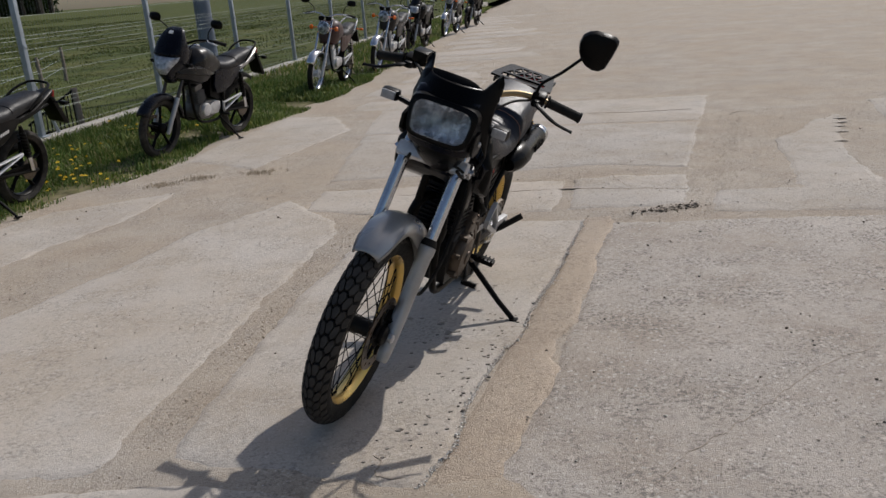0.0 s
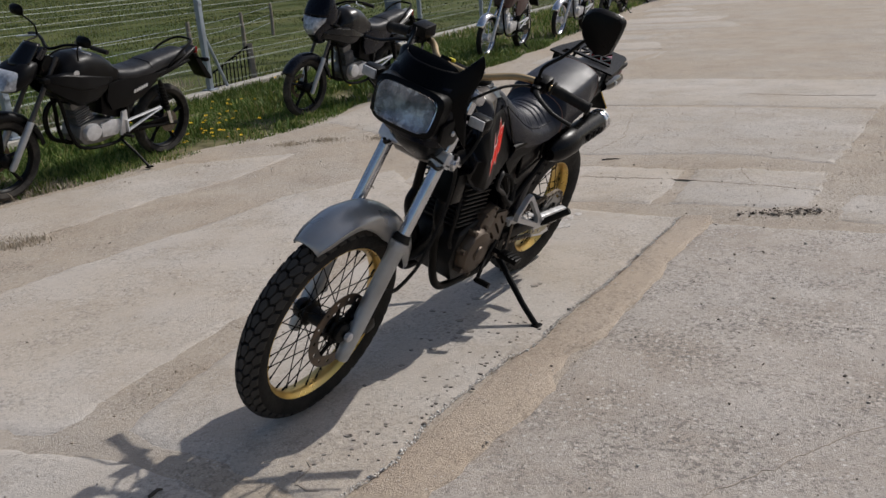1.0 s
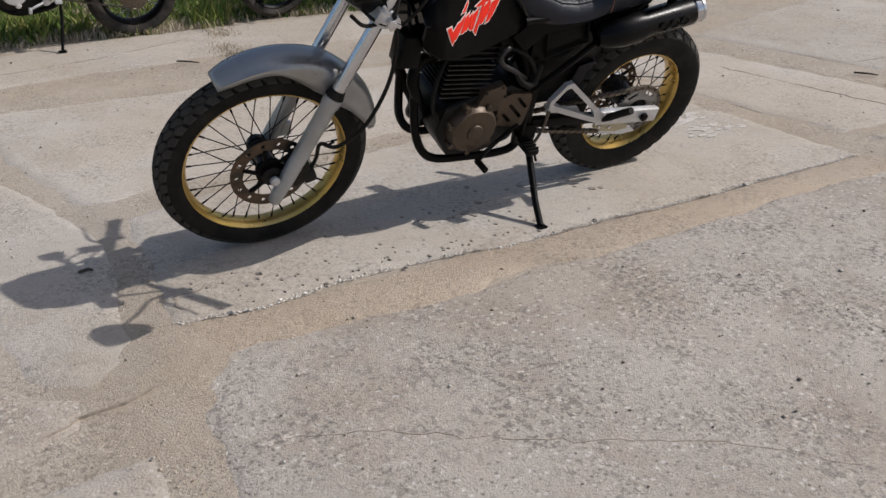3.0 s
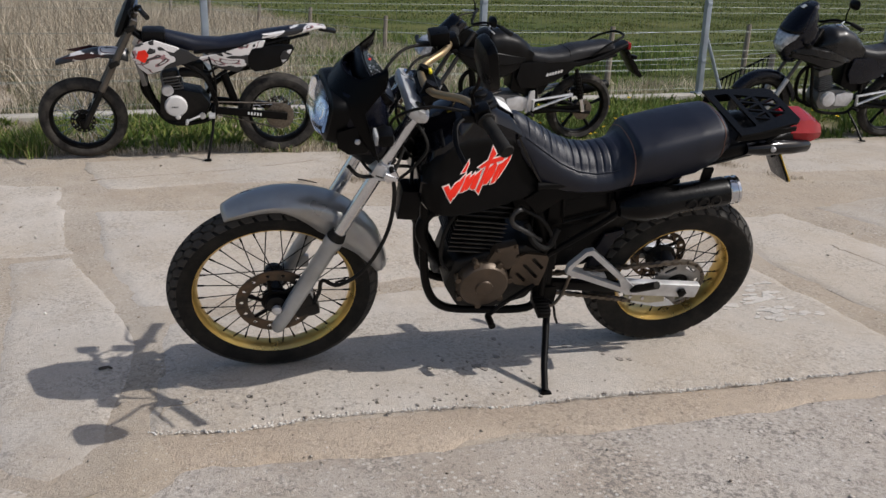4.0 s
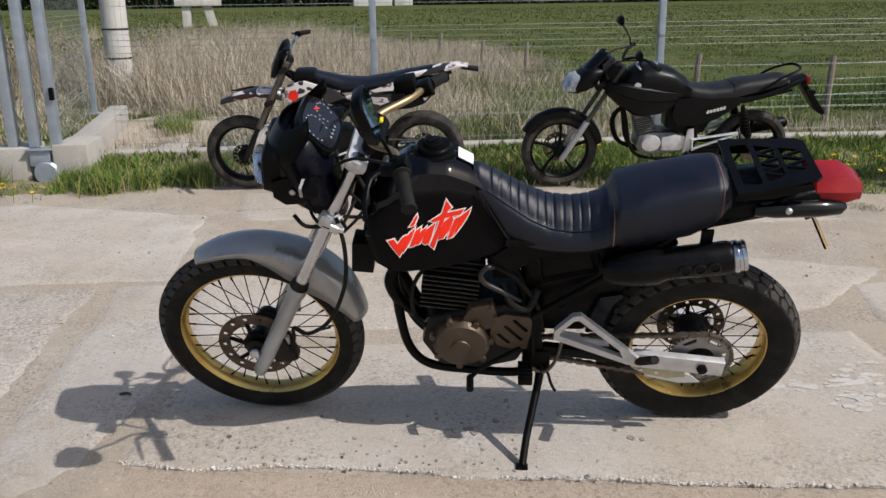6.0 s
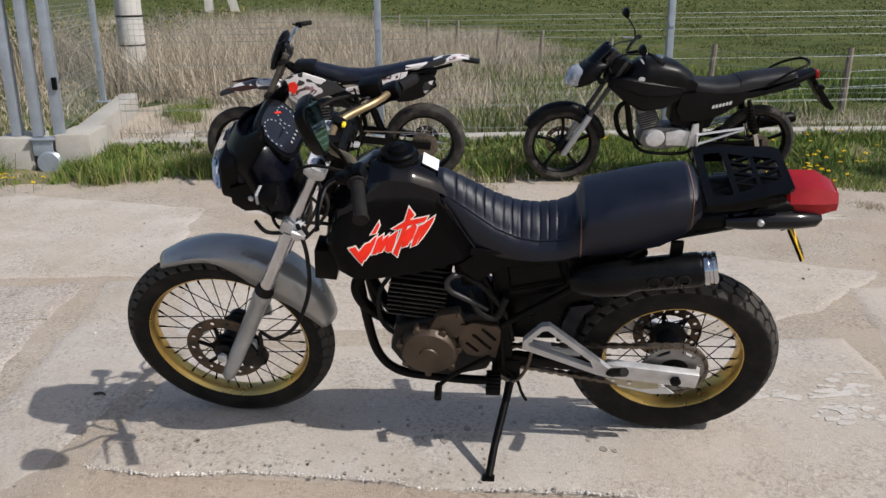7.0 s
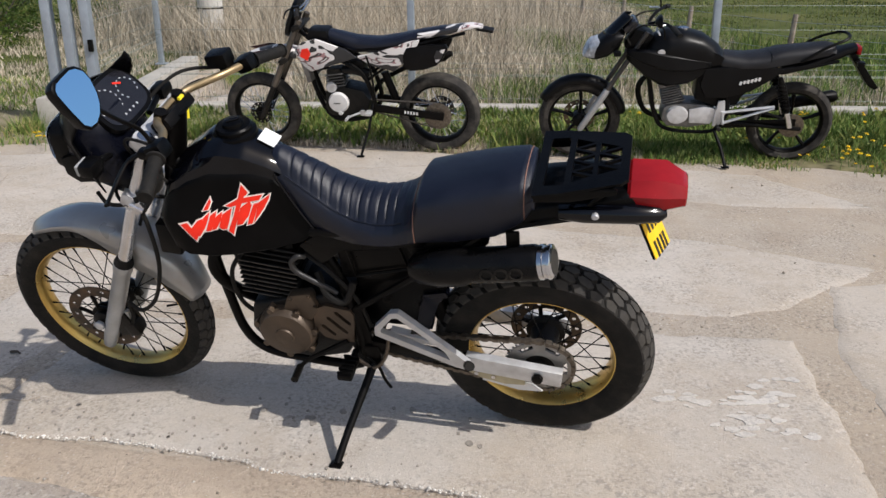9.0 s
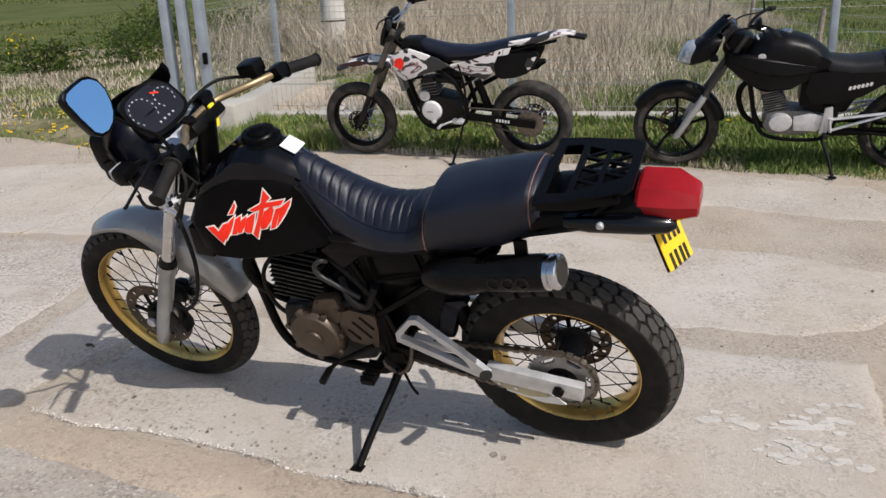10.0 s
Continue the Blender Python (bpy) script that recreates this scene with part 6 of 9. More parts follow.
    cylinder = part("cylinder", box(B(), (0, 0, 0), (0.10, 0.115, 0.14), up @ Matrix.Translation((0, 0, 0.06)), 0.012), fin_m, t, "finned cylinder")
    for k in range(6):
        part("fin", box(B(), (0, 0, 0), (0.135 - 0.003 * k, 0.155, 0.007), up @ Matrix.Translation((0, 0, 0.022 + 0.019 * k)), 0.002, 1), fin_m, cylinder)
    part("cylinder_head", box(B(), (0, 0, 0), (0.12, 0.13, 0.06), up @ Matrix.Translation((0, 0, 0.165)), 0.016), fin_m, t, "small alloy cylinder head")
    bm = B()
    lathe(bm, [(0.066, 0.080), (0.069, 0.098), (0.060, 0.120), (0.03, 0.125), (0.01, 0.125)], (0.695, 0, 0.385), n=28)
    part("engine_cover", bm, M[engine], eng, "bare alloy engine side cover")
    bm = B()
    slab_of(bm, [(0.625, 0.43), (0.54, 0.455), (0.46, 0.44), (0.45, 0.38), (0.49, 0.32), (0.62, 0.325)], 0.083, 0.106, 0.010)
    part("sprocket_cover", bm, M[engine], eng, "bare alloy sprocket cover")
    if long != 1.0:
        # pivot plate in bright alloy
        bm = B()
        slab_of(bm, [(0.46, 0.50), (0.42, 0.51), (0.41, 0.40), (0.44, 0.31), (0.48, 0.31), (0.47, 0.40)], 0.10, 0.122, 0.006)
        part("pivot_plate", bm, M["alloy"], t, "bright alloy frame plate")
    bm = B()
    tube(bm, glide([(0.78, -0.03, 0.66), (0.90, -0.04, 0.62), (0.93, -0.06, 0.50), (0.86, -0.09, 0.33), (0.66, -0.12, 0.27), (0.40, -0.14, 0.30), (0.20, -0.15, 0.34)]), 0.018, 8)
    tube(bm, [(0.24, -0.15, 0.335), (0.18, -0.155, 0.35), (-0.28, -0.165, 0.45), (-0.30, -0.165, 0.455)], [0.02, 0.042, 0.046, 0.03], 14)
    part("exhaust", bm, M["steel"] if chrome else M["black_metal"], t)
    if not chrome:
        bm = B()
        slab_of(bm, [(0.60, 0.72), (0.30, 0.75), (0.12, 0.76), (0.20, 0.66), (0.30, 0.60), (0.34, 0.46), (0.46, 0.44), (0.60, 0.50)], -0.085, 0.085, 0.02)
        part("airbox", bm, M["black_plastic"], t, "black airbox and inner guard")
        bm = B()
        box(bm, (0, 0, 0), (0.13, 0.17, 0.16), Matrix.Translation((wb - 0.33, 0, 0.93)) @ Matrix.Rotation(radians(-24), 4, "Y"), 0.03)
        part("headstock_cover", bm, M["black_plastic"], t)
        bm = B()
        box(bm, (0, 0, 0), (0.05, 0.19, 0.10), Matrix.Translation((wb - 0.275, 0, 1.035)) @ Matrix.Rotation(radians(-40), 4, "Y"), 0.02)
        part("instrument_cluster", bm, M["dial"], t, "small dark instrument cluster")
        for s in (1, -1):
            bm = B()
            tube(bm, glide([(wb - 0.45, 0.20 * s, 1.08), (wb - 0.33, 0.15 * s, 1.06), (wb - 0.26, 0.10 * s, 0.96), (wb - 0.32, 0.06 * s, 0.84)]), 0.006, 6)
            part("cable", bm, M["rubber"], t)
    # swing arm, shocks, hangers
    for s in (1, -1):
        bm = B()
        tube(bm, [(0.42, 0.10 * s, 0.34), (-0.05, 0.105 * s, R)], 0.016, 8)
        part("swing_arm", bm, M["black_metal"], t)
        bm = B()
        tube(bm, [(0.02, 0.12 * s, R + 0.03), (0.05, 0.12 * s, 0.42), (0.055, 0.12 * s, 0.44), (0.10, 0.12 * s, 0.62), (0.12, 0.12 * s, 0.69)], [0.014, 0.014, 0.024, 0.024, 0.012], 10)
        shock = part("shock", bm, M["black_metal"] if not chrome else M["steel"], t)
        bm = B()
        tube(bm, [(0.018, 0.122 * s, R + 0.02), (0.048, 0.122 * s, 0.425)], 0.019, 10)
        part("shock_body", bm, M["steel"], shock)
        bm = B()
        tube(bm, [(0.055 + 0.062 * k / 60 + 0.029 * math.sin(k * 0.75), 0.12 * s + 0.029 * math.cos(k * 0.75), 0.44 + 0.20 * k / 60) for k in range(61)], 0.005, 5)
        part("shock_spring", bm, M["black_plastic"], shock)
        bm = B()
        tube(bm, [(0.43, 0.125 * s, 0.42), (0.13, 0.135 * s, 0.475)], 0.015, 8, 0.6)
        tube(bm, [(0.42, 0.125 * s, 0.34), (0.13, 0.135 * s, 0.465)], 0.015, 8, 0.6)
        tube(bm, [(0.43, 0.125 * s, 0.43), (0.42, 0.125 * s, 0.33)], 0.015, 8, 0.6)
        part("peg_hanger", bm, M["alloy"], t, "bright alloy footrest hanger")
    bm = B()
    box(bm, (0.20, 0.088, 0.325), (0.44, 0.012, 0.055), Matrix.Rotation(radians(3), 4, "Y"), 0.004)
    part("chain_case", bm, M["black_metal"], t)
    # tank
    keys = [(0.93, 0.88, 0.05, 0.82, 0.09, 0.70), (0.88, 0.955, 0.09, 0.85, 0.135, 0.66), (0.80, 1.0, 0.12, 0.86, 0.165, 0.67), (0.70, 1.005, 0.125, 0.86, 0.155, 0.70), (0.58, 0.965, 0.11, 0.84, 0.135, 0.72), (0.48, 0.885, 0.09, 0.80, 0.115, 0.73), (0.45, 0.84, 0.07, 0.79, 0.10, 0.74)]

    def ring(x):
        zt, wt, zm, wm, zb = table(keys, x)
        half = [(0, zt), (wt * 0.6, zt - 0.004), (wt, zt - 0.03), ((wt + wm) / 2 + 0.012, (zt + zm) / 2), (wm, zm), (wm * 0.95, (zm + zb) / 2), (wm * 0.78, zb), (0, zb)]
        return [(x, y, z) for y, z in half] + [(x, -y, z) for y, z in half[-2:0:-1]]

    bm = B()
    loft(bm, [0.93 - 0.48 * k / 24 for k in range(25)], ring)
    tk = part("fuel_tank", bm, M[tank], t, angle=50)
    bm = B()
    lathe(bm, [(0.032, 0), (0.032, 0.010), (0.022, 0.016), (0.008, 0.017)], (0.70, 0, 1.000), "Z", 18)
    part("filler_cap", bm, M["steel"], tk)
    if mark:
        for s in (1, -1):
            bm = B()
            lathe(bm, [(0.022, 0), (0.022, 0.003), (0.012, 0.004)] if s > 0 else [(0.012, -0.004), (0.022, -0.003), (0.022, 0)], (0.83, 0.157 * s, 0.875), n=16)
            part("badge", bm, M["alloy"], tk)
            bm = B()
            for k in range(6):
                box(bm, (0.345 - 0.021 * k, 0.127 * s, 0.645 + 0.006 * k), (0.014, 0.003, 0.026), Matrix.Rotation(radians(-14), 4, "Y"), 0)
            part("panel_mark", bm, M["white_plastic"], t, "row of small pale marks on the side panel")
    # side panels
    for s in (1, -1):
        bm = B()
        slab_of(bm, [(0.56, 0.75), (0.24, 0.77), (0.10, 0.75), (0.16, 0.68), (0.28, 0.58), (0.42, 0.53), (0.54, 0.53), (0.58, 0.62)], s * 0.10, s * 0.124, 0.010)
        part("side_panel", bm, M[body], t)
    # seat
    sk = [(0.53, 0.865, 0.08, 0.78), (0.45, 0.835, 0.115, 0.755), (0.34, 0.822, 0.13, 0.75), (0.22, 0.835, 0.13, 0.755), (0.14, 0.865, 0.12, 0.765), (0.0, 0.885, 0.11, 0.80), (-0.14, 0.905, 0.095, 0.84), (-0.18, 0.895, 0.08, 0.86)]

    def srow(x):
        zt, hw, zb = table(sk, x)
        half = [(0, zt + 0.003), (hw * 0.6, zt - 0.002), (hw * 0.88, zt - 0.018), (hw, zt - 0.045), (hw * 0.97, zb), (0, zb)]
        return [(x, y, z) for y, z in half] + [(x, -y, z) for y, z in half[-2:0:-1]]

    bm = B()
    loft(bm, [0.53 - 0.71 * k / 36 for k in range(37)], srow)
    part("seat", bm, M[seat_m], t, "dusty black vinyl bench seat", angle=50)
    bm = B()
    tube(bm, [Vector(srow(0.185)[k]) for k in (7, 8, 9, 0, 1, 2, 3)], 0.004, 5)
    part("seat_seam", bm, M["black_plastic"], t)
    bm = B()
    tkk = [(0.12, 0.76, 0.125, 0.70), (-0.05, 0.80, 0.115, 0.74), (-0.20, 0.865, 0.085, 0.80), (-0.30, 0.90, 0.055, 0.85)]
    loft(bm, [0.12 - 0.42 * k / 14 for k in range(15)], lambda x: [(x, y, z) for y, z in (lambda q: oval(0, (q[0] + q[2]) / 2, q[1], (q[0] - q[2]) / 2, 0.6, 18))(table(tkk, x))])
    part("tail_cover", bm, M[tail], t)
    bm = B()
    box(bm, (-0.315, 0, 0.86), (0.03, 0.10, 0.06), None, 0.012)
    part("tail_lamp", bm, M["red_lens"], t)
    bm = B()
    tube(bm, glide([(0.02, 0.125, 0.80), (-0.10, 0.125, 0.90), (-0.22, 0.09, 0.955), (-0.25, 0, 0.965), (-0.22, -0.09, 0.955), (-0.10, -0.125, 0.90), (0.02, -0.125, 0.80)]), 0.010, 8)
    part("grab_rail", bm, M[rail], t)
    bm = B()
    slab_of(bm, [(-0.26, 0.84), (-0.30, 0.84), (-0.46, 0.60), (-0.44, 0.585), (-0.40, 0.61)], -0.07, 0.07, 0.004)
    part("plate_holder", bm, M["black_plastic"], t)
    for s in (1, -1):
        bm = B()
        tube(bm, [(-0.30, 0.06 * s, 0.80), (-0.31, 0.12 * s, 0.80)], 0.008, 6)
        box(bm, (-0.31, 0.145 * s, 0.80), (0.04, 0.055, 0.035), None, 0.012)
        part("rear_indicator", bm, M["orange_lens"] if chrome else M["black_plastic"], t)
    # bars
    bm = B()
    tube(bm, glide([(0.76, -0.37, 1.06), (0.80, -0.25, 1.085), (0.86, -0.12, 1.08), (0.905, 0, 1.04), (0.86, 0.12, 1.08), (0.80, 0.25, 1.085), (0.76, 0.37, 1.06)]), 0.011, 8)
    hb = part("handlebar", bm, M["steel"] if chrome else M["black_metal"], t)
    for s in (1, -1):
        bm = B()
        tube(bm, [(0.792, 0.27 * s, 1.082), (0.76, 0.38 * s, 1.06)], [0.017, 0.017], 10)
        part("grip", bm, M["rubber"], hb)
        bm = B()
        tube(bm, glide([(0.83, 0.22 * s, 1.09), (0.88, 0.27 * s, 1.08), (0.87, 0.36 * s, 1.06)]), 0.006, 6)
        part("lever", bm, M["alloy"], hb)
        bm = B()
        tube(bm, glide([(0.82, 0.22 * s, 1.09), (0.83, 0.23 * s, 1.16), (0.86, 0.29 * s, 1.22), (0.86, 0.32 * s, 1.235)]), 0.0055, 6)
        mir = part("mirror", bm, M["black_metal"], t)
        bm = B()
        loft(bm, [(0.03, 0.02, 0.015), (0.015, 0.055, 0.035), (0.0, 0.066, 0.042), (-0.006, 0.062, 0.038)], lambda r: [(0.865 + r[0], 0.345 * s + y, 1.255 + z) for y, z in oval(0, 0, r[1], r[2], 0.7, 16)])
        part("mirror_shell", bm, M["black_plastic"], mir)
        bm = B()
        bm.faces.new([bm.verts.new((0.8575, 0.345 * s + y, 1.255 + z)) for y, z in oval(0, 0, 0.058, 0.034, 0.7, 16)])
        part("mirror_glass", bm, M["mirror"], mir, smooth=False)
        if drop and s > 0:
            for ob in [mir] + list(mir.children):
                ob.data.transform(Matrix.Translation((0.0, -0.05, -drop)))
    # lamps and fairing
    if fairing == "round":
        bm = B()
        lathe(bm, [(0.03, -0.13), (0.07, -0.10), (0.09, -0.03), (0.092, 0.0), (0.086, 0.004)], (wb - 0.25, 0, 0.90), "X", 24)
        lamp = part("headlamp", bm, M["steel"], t, "round chrome headlamp")
        bm = B()
        lathe(bm, [(0.082, 0.002), (0.082, 0.008), (0.06, 0.02), (0.02, 0.026)], (wb - 0.25, 0, 0.90), "X", 24)
        part("lens", bm, M["smoke_lens"], lamp)
        for s in (1, -1):
            bm = B()
            lathe(bm, [(0.006, -0.07 * s), (0.006, 0.0), (0.03, 0.01 * s), (0.034, 0.03 * s), (0.02, 0.05 * s)], (wb - 0.27, 0.16 * s, 0.90), "Y", 14)
            part("indicator", bm, M["orange_lens"], t)
        for s in (1, -1):
            bm = B()
            lathe(bm, [(0.04, -0.03), (0.045, 0.02), (0.04, 0.03)], (wb - 0.31, 0.055 * s, 1.03), "Z", 16)
            part("speedometer" if s > 0 else "rev_counter", bm, M["black_plastic"], t)
    else:
        if fairing == "half":
            half_fairing(t, wb, tank)
        else:
            bikini_fairing(t, wb, body)
        for s in (1, -1):
            bm = B()
            tube(bm, [(wb - 0.20, 0.10 * s, 0.88), (wb - 0.20, 0.17 * s, 0.88)], 0.008, 6)
            box(bm, (wb - 0.20, 0.20 * s, 0.88), (0.045, 0.06, 0.035), None, 0.012)
            part("indicator", bm, M["black_plastic"], t)
        if shroud and fairing != "half":
            for s in (1, -1):
                bm = B()
                g = []
                for k in range(13):
                    u = k / 12
                    top = float(np.interp(u, [0, 0.25, 0.6, 1], [0.885, 0.895, 0.86, 0.80]))
                    low = float(np.interp(u, [0, 0.2, 0.45, 0.75, 1], [0.80, 0.70, 0.615, 0.63, 0.72]))
                    y = float(np.interp(u, [0, 0.2, 0.5, 1], [0.115, 0.165, 0.172, 0.125]))
                    g.append([bm.verts.new((1.03 - 0.50 * u, s * (y + dy), top + (low - top) * q)) for q, dy in ((0, -0.02), (0.1, 0.0), (0.45, 0.006), (0.52, -0.008), (0.9, -0.014), (1, -0.04))])
                for p, q in zip(g, g[1:]):
                    for k in range(5):
                        bm.faces.new((p[k], p[k + 1], q[k + 1], q[k]))
                o = part("side_fairing", bm, M[tank], t, "black tank shroud with a crease", angle=30)
                o.modifiers.new("thick", "SOLIDIFY").thickness = 0.005
    # stand, pegs
    bm = B()
    tube(bm, [(0.46, 0.10, 0.27), (0.42, 0.20, 0.17), (0.40, foot, 0.075)], 0.010, 8)
    box(bm, (0.40, foot + 0.008, 0.072), (0.045, 0.04, 0.012), Matrix.Rotation(radians(12), 4, "X"), 0.003)
    part("side_stand", bm, M["black_metal"], t)
    for s in (1, -1):
        bm = B()
        tube(bm, [(0.45, 0.12 * s, 0.31), (0.45, 0.21 * s, 0.32)], 0.014, 8)
        part("footpeg", bm, M["rubber"], t)
    # a longer, lower build of the same machine: the wheels keep their round shape
    if long != 1.0 or tall != 1.0:
        ahead = Matrix.Translation((wb * (long - 1.0), 0, 0))
        for ob in t.children:
            kids = [ob] + list(ob.children)
            if ob.name.startswith("rear_wheel"):
                continue
            if ob.name.startswith("front_wheel"):
                ob.matrix_basis = ahead
                continue
            m2 = ahead if ob.name.startswith("front_mudguard") else Matrix.Diagonal((long, 1.0, tall, 1.0))
            for k in kids:
                k.data.transform(m2)
    return t


def at_contacts(front, rear, lean, lift=0.004):
    h = math.degrees(math.atan2(front[1] - rear[1], front[0] - rear[0]))
    return pose(rear[0], rear[1], lift, -lean, 0, h)


street_bike(at_contacts((-3.57, 4.93), (-3.34, 6.385), 11, 0.01), "dusty black commuter motorcycle parked on the grass edge", shroud=True, long=1.135, tall=0.95, drop=0.12)
street_bike(at_contacts((-2.85, 7.97), (-2.48, 9.22), 10), "gunmetal motorcycle with a half fairing on its stand", body="blue_paint", tank="grey_gun", tail="silver_paint", fairing="half", mark=False, shroud=True)
street_bike(at_contacts((-2.24, 12.26), (-2.05, 13.53), 9), "old maroon motorcycle with chrome spoked wheels", body="red_plastic", tank="red_plastic", fairing="round", wheels="spoke", chrome=True, rail="steel", mark=False, tail="black_plastic", far=True)
street_bike(at_contacts((-1.72, 14.8), (-1.50, 16.07), 9), "old blue-grey motorcycle with chrome parts", body="blue_paint", tank="grey_gun", fairing="round", wheels="spoke", chrome=True, rail="steel", mark=False, far=True)
street_bike(at_contacts((-1.52, 18.4), (-1.32, 19.7), 9), "black motorcycle at the far end of the row", fairing="bikini", mark=False, far=True)
street_bike(at_contacts((-1.06, 22.5), (-0.82, 23.8), 9), "grey motorcycle with chrome wheels far along the row", tank="grey_gun", fairing="round", wheels="spoke", chrome=True, rail="steel", mark=False, far=True)
street_bike(at_contacts((-0.60, 25.6), (-0.36, 26.9), 9), "dark motorcycle far along the row", tank="blue_paint", fairing="round", wheels="cast", mark=False, far=True)

# streaked white vinyl of the off-road machine
gv = bpy.data.materials.new("streaked_graphic_vinyl")
gv.use_nodes = True
gn, gl = gv.node_tree.nodes, gv.node_tree.links
gco, gmp, gvo, grp = gn.new("ShaderNodeTexCoord"), gn.new("ShaderNodeMapping"), gn.new("ShaderNodeTexNoise"), gn.new("ShaderNodeValToRGB")
gmp.inputs["Rotation"].default_value, gmp.inputs["Scale"].default_value = (0, radians(32), 0), (5, 4, 10)
gvo.inputs["Scale"].default_value, gvo.inputs["Detail"].default_value, gvo.inputs["Distortion"].default_value = 1.0, 1.6, 0.9
grp.color_ramp.interpolation = "CONSTANT"
for pos, col in ((0.0, (0.02, 0.02, 0.022, 1)), (0.47, (0.66, 0.63, 0.62, 1)), (0.575, (0.33, 0.17, 0.18, 1)), (0.595, (0.03, 0.03, 0.03, 1)), (0.62, (0.6, 0.58, 0.57, 1))):
    e = grp.color_ramp.elements.new(pos) if pos else grp.color_ramp.elements[0]
    e.color = col
gl.new(gco.outputs["Object"], gmp.inputs[0])
gl.new(gmp.outputs[0], gvo.inputs["Vector"])
gl.new(gvo.outputs[0], grp.inputs[0])
gl.new(grp.outputs[0], gn["Principled BSDF"].inputs["Base Color"])
gn["Principled BSDF"].inputs["Roughness"].default_value = 0.35
M["graphic"] = gv


M["fork_bronze"] = pbr("dull_bronze_fork", (0.11, 0.095, 0.08), 0.4, 0.6, 0.2, 20, tint=(0.10, 0.08, 0.06), tint_amount=0.5)


def supermoto(m):
    t = thing("motorcycle", m, "white and black streaked supermoto on its tall stand", "motorcycle", "parked motorcycles")
    wb = 1.385
    FW, RW = (wb, 0, 0.300), (0, 0, 0.310)
    mats = (M["dusty_rubber"], M["black_metal"], M["steel"], M["black_metal"])
    hub = spoked_wheel("front_wheel", t, FW, 0.300, 0.052, 0.219, 0.040, mats, 0.03, 0.055, 36, 40, False, 0.7)
    brake_disc(hub, FW, 0.085, 0.068, M["engine_dark"])
    hub = spoked_wheel("rear_wheel", t, RW, 0.310, 0.066, 0.219, 0.050, mats, 0.04, 0.065, 36, 40, False, 0.7)
    brake_disc(hub, RW, 0.10, -0.08, M["disc"])
    bm = B()
    lathe(bm, [(0.05, 0.070), (0.098, 0.072), (0.104, 0.075), (0.098, 0.078), (0.05, 0.080)], RW, n=40)
    part("sprocket", bm, M["chain"], hub)
    bm = B()
    for z0, z1 in ((0.41, 0.43), (0.21, 0.34)):
        tube(bm, [(0.0, 0.075, z0), (0.50, 0.075, z1)], 0.008, 6, 0.7)
    part("chain", bm, M["chain"], t)
    top, low = Vector((0.975, 0, 1.03)), Vector((1.375, 0, 0.265))
    d = (top - low).normalized()
    for s in (1, -1):
        o = Vector((0, 0.098 * s, 0))
        bm = B()
        tube(bm, [low + o, low + d * 0.04 + o, low + d * 0.42 + o], [0.020, 0.0225, 0.0225], 12)
        leg = part("fork_leg", bm, M["engine_dark"], t)
        bm = B()
        tube(bm, [low + d * 0.30 + o, top + o], 0.0235, 14)
        part("fork_upper", bm, M["fork_bronze"], leg)
        bm = B()
        box(bm, tuple(low + o + Vector((0.0, 0, 0.02))), (0.06, 0.035, 0.07), None, 0.012)
        part("axle_clamp", bm, M["black_metal"], leg)
    for q in (0.52, 0.80):
        part("triple_clamp", box(B(), tuple(low + d * q), (0.075, 0.26, 0.04), Matrix.Rotation(radians(27), 4, "Y"), 0.012), M["engine_dark"], t)
    # high front mudguard
    bm = B()
    rows = []
    for k in range(15):
        u = k / 14
        x = 1.520 - 0.48 * u
        z = 0.725 + 0.09 * math.sin(u * 2.2)
        w = 0.035 + 0.055 * min(1, u * 2.4)
        rows.append([bm.verts.new((x, y * w, z - 0.03 * abs(y) ** 2.4 - (0.03 if abs(y) == 1 else 0) * u)) for y in (-1, -0.7, -0.3, 0, 0.3, 0.7, 1)])
    for p, q in zip(rows, rows[1:]):
        for k in range(6):
            bm.faces.new((p[k], p[k + 1], q[k + 1], q[k]))
    g = part("front_mudguard", bm, M["graphic"], t, "white and red beak mudguard", angle=60)
    g.modifiers.new("thick", "SOLIDIFY").thickness = 0.005
    bm = B()
    for s in (1, -1):
        slab_of(bm, [(1.47, 0.765), (1.30, 0.800), (1.18, 0.782), (1.34, 0.750)], s * 0.092, s * 0.096, 0)
    part("guard_stripe", bm, M["red_plastic"], g)
    # lamp mask
    bm = B()
    loft(bm, [(0.075, 0.05, 0.10), (0.05, 0.10, 0.15), (0.0, 0.115, 0.16), (-0.04, 0.09, 0.13)], lambda r: [(1.045 + r[0] * 0.6 - 0.42 * (z - 1.0), y, z) for y, z in oval(0, 1.03, r[1] * 0.95, r[2] * 0.90, 0.75, 22)])
    mask = part("lamp_mask", bm, M["dusty_black"], t)
    bm = B()
    loft(bm, [(0.078, 0.05, 0.045), (0.088, 0.035, 0.03)], lambda r: [(1.045 + r[0] * 0.6 - 0.42 * (z - 1.0), y, z) for y, z in oval(0, 1.0, r[1], r[2], 0.6, 22)])
    part("lens", bm, M["smoke_lens"], mask)
    # bar
    bm = B()
    tube(bm, glide([(0.88, -0.39, 1.13), (0.93, -0.27, 1.15), (0.97, -0.12, 1.10), (0.98, 0, 1.07), (0.97, 0.12, 1.10), (0.93, 0.27, 1.15), (0.88, 0.39, 1.13)]), 0.012, 8)
    tube(bm, [(0.955, -0.16, 1.12), (0.955, 0.16, 1.12)], 0.008, 6)
    hb = part("handlebar", bm, M["steel"], t)
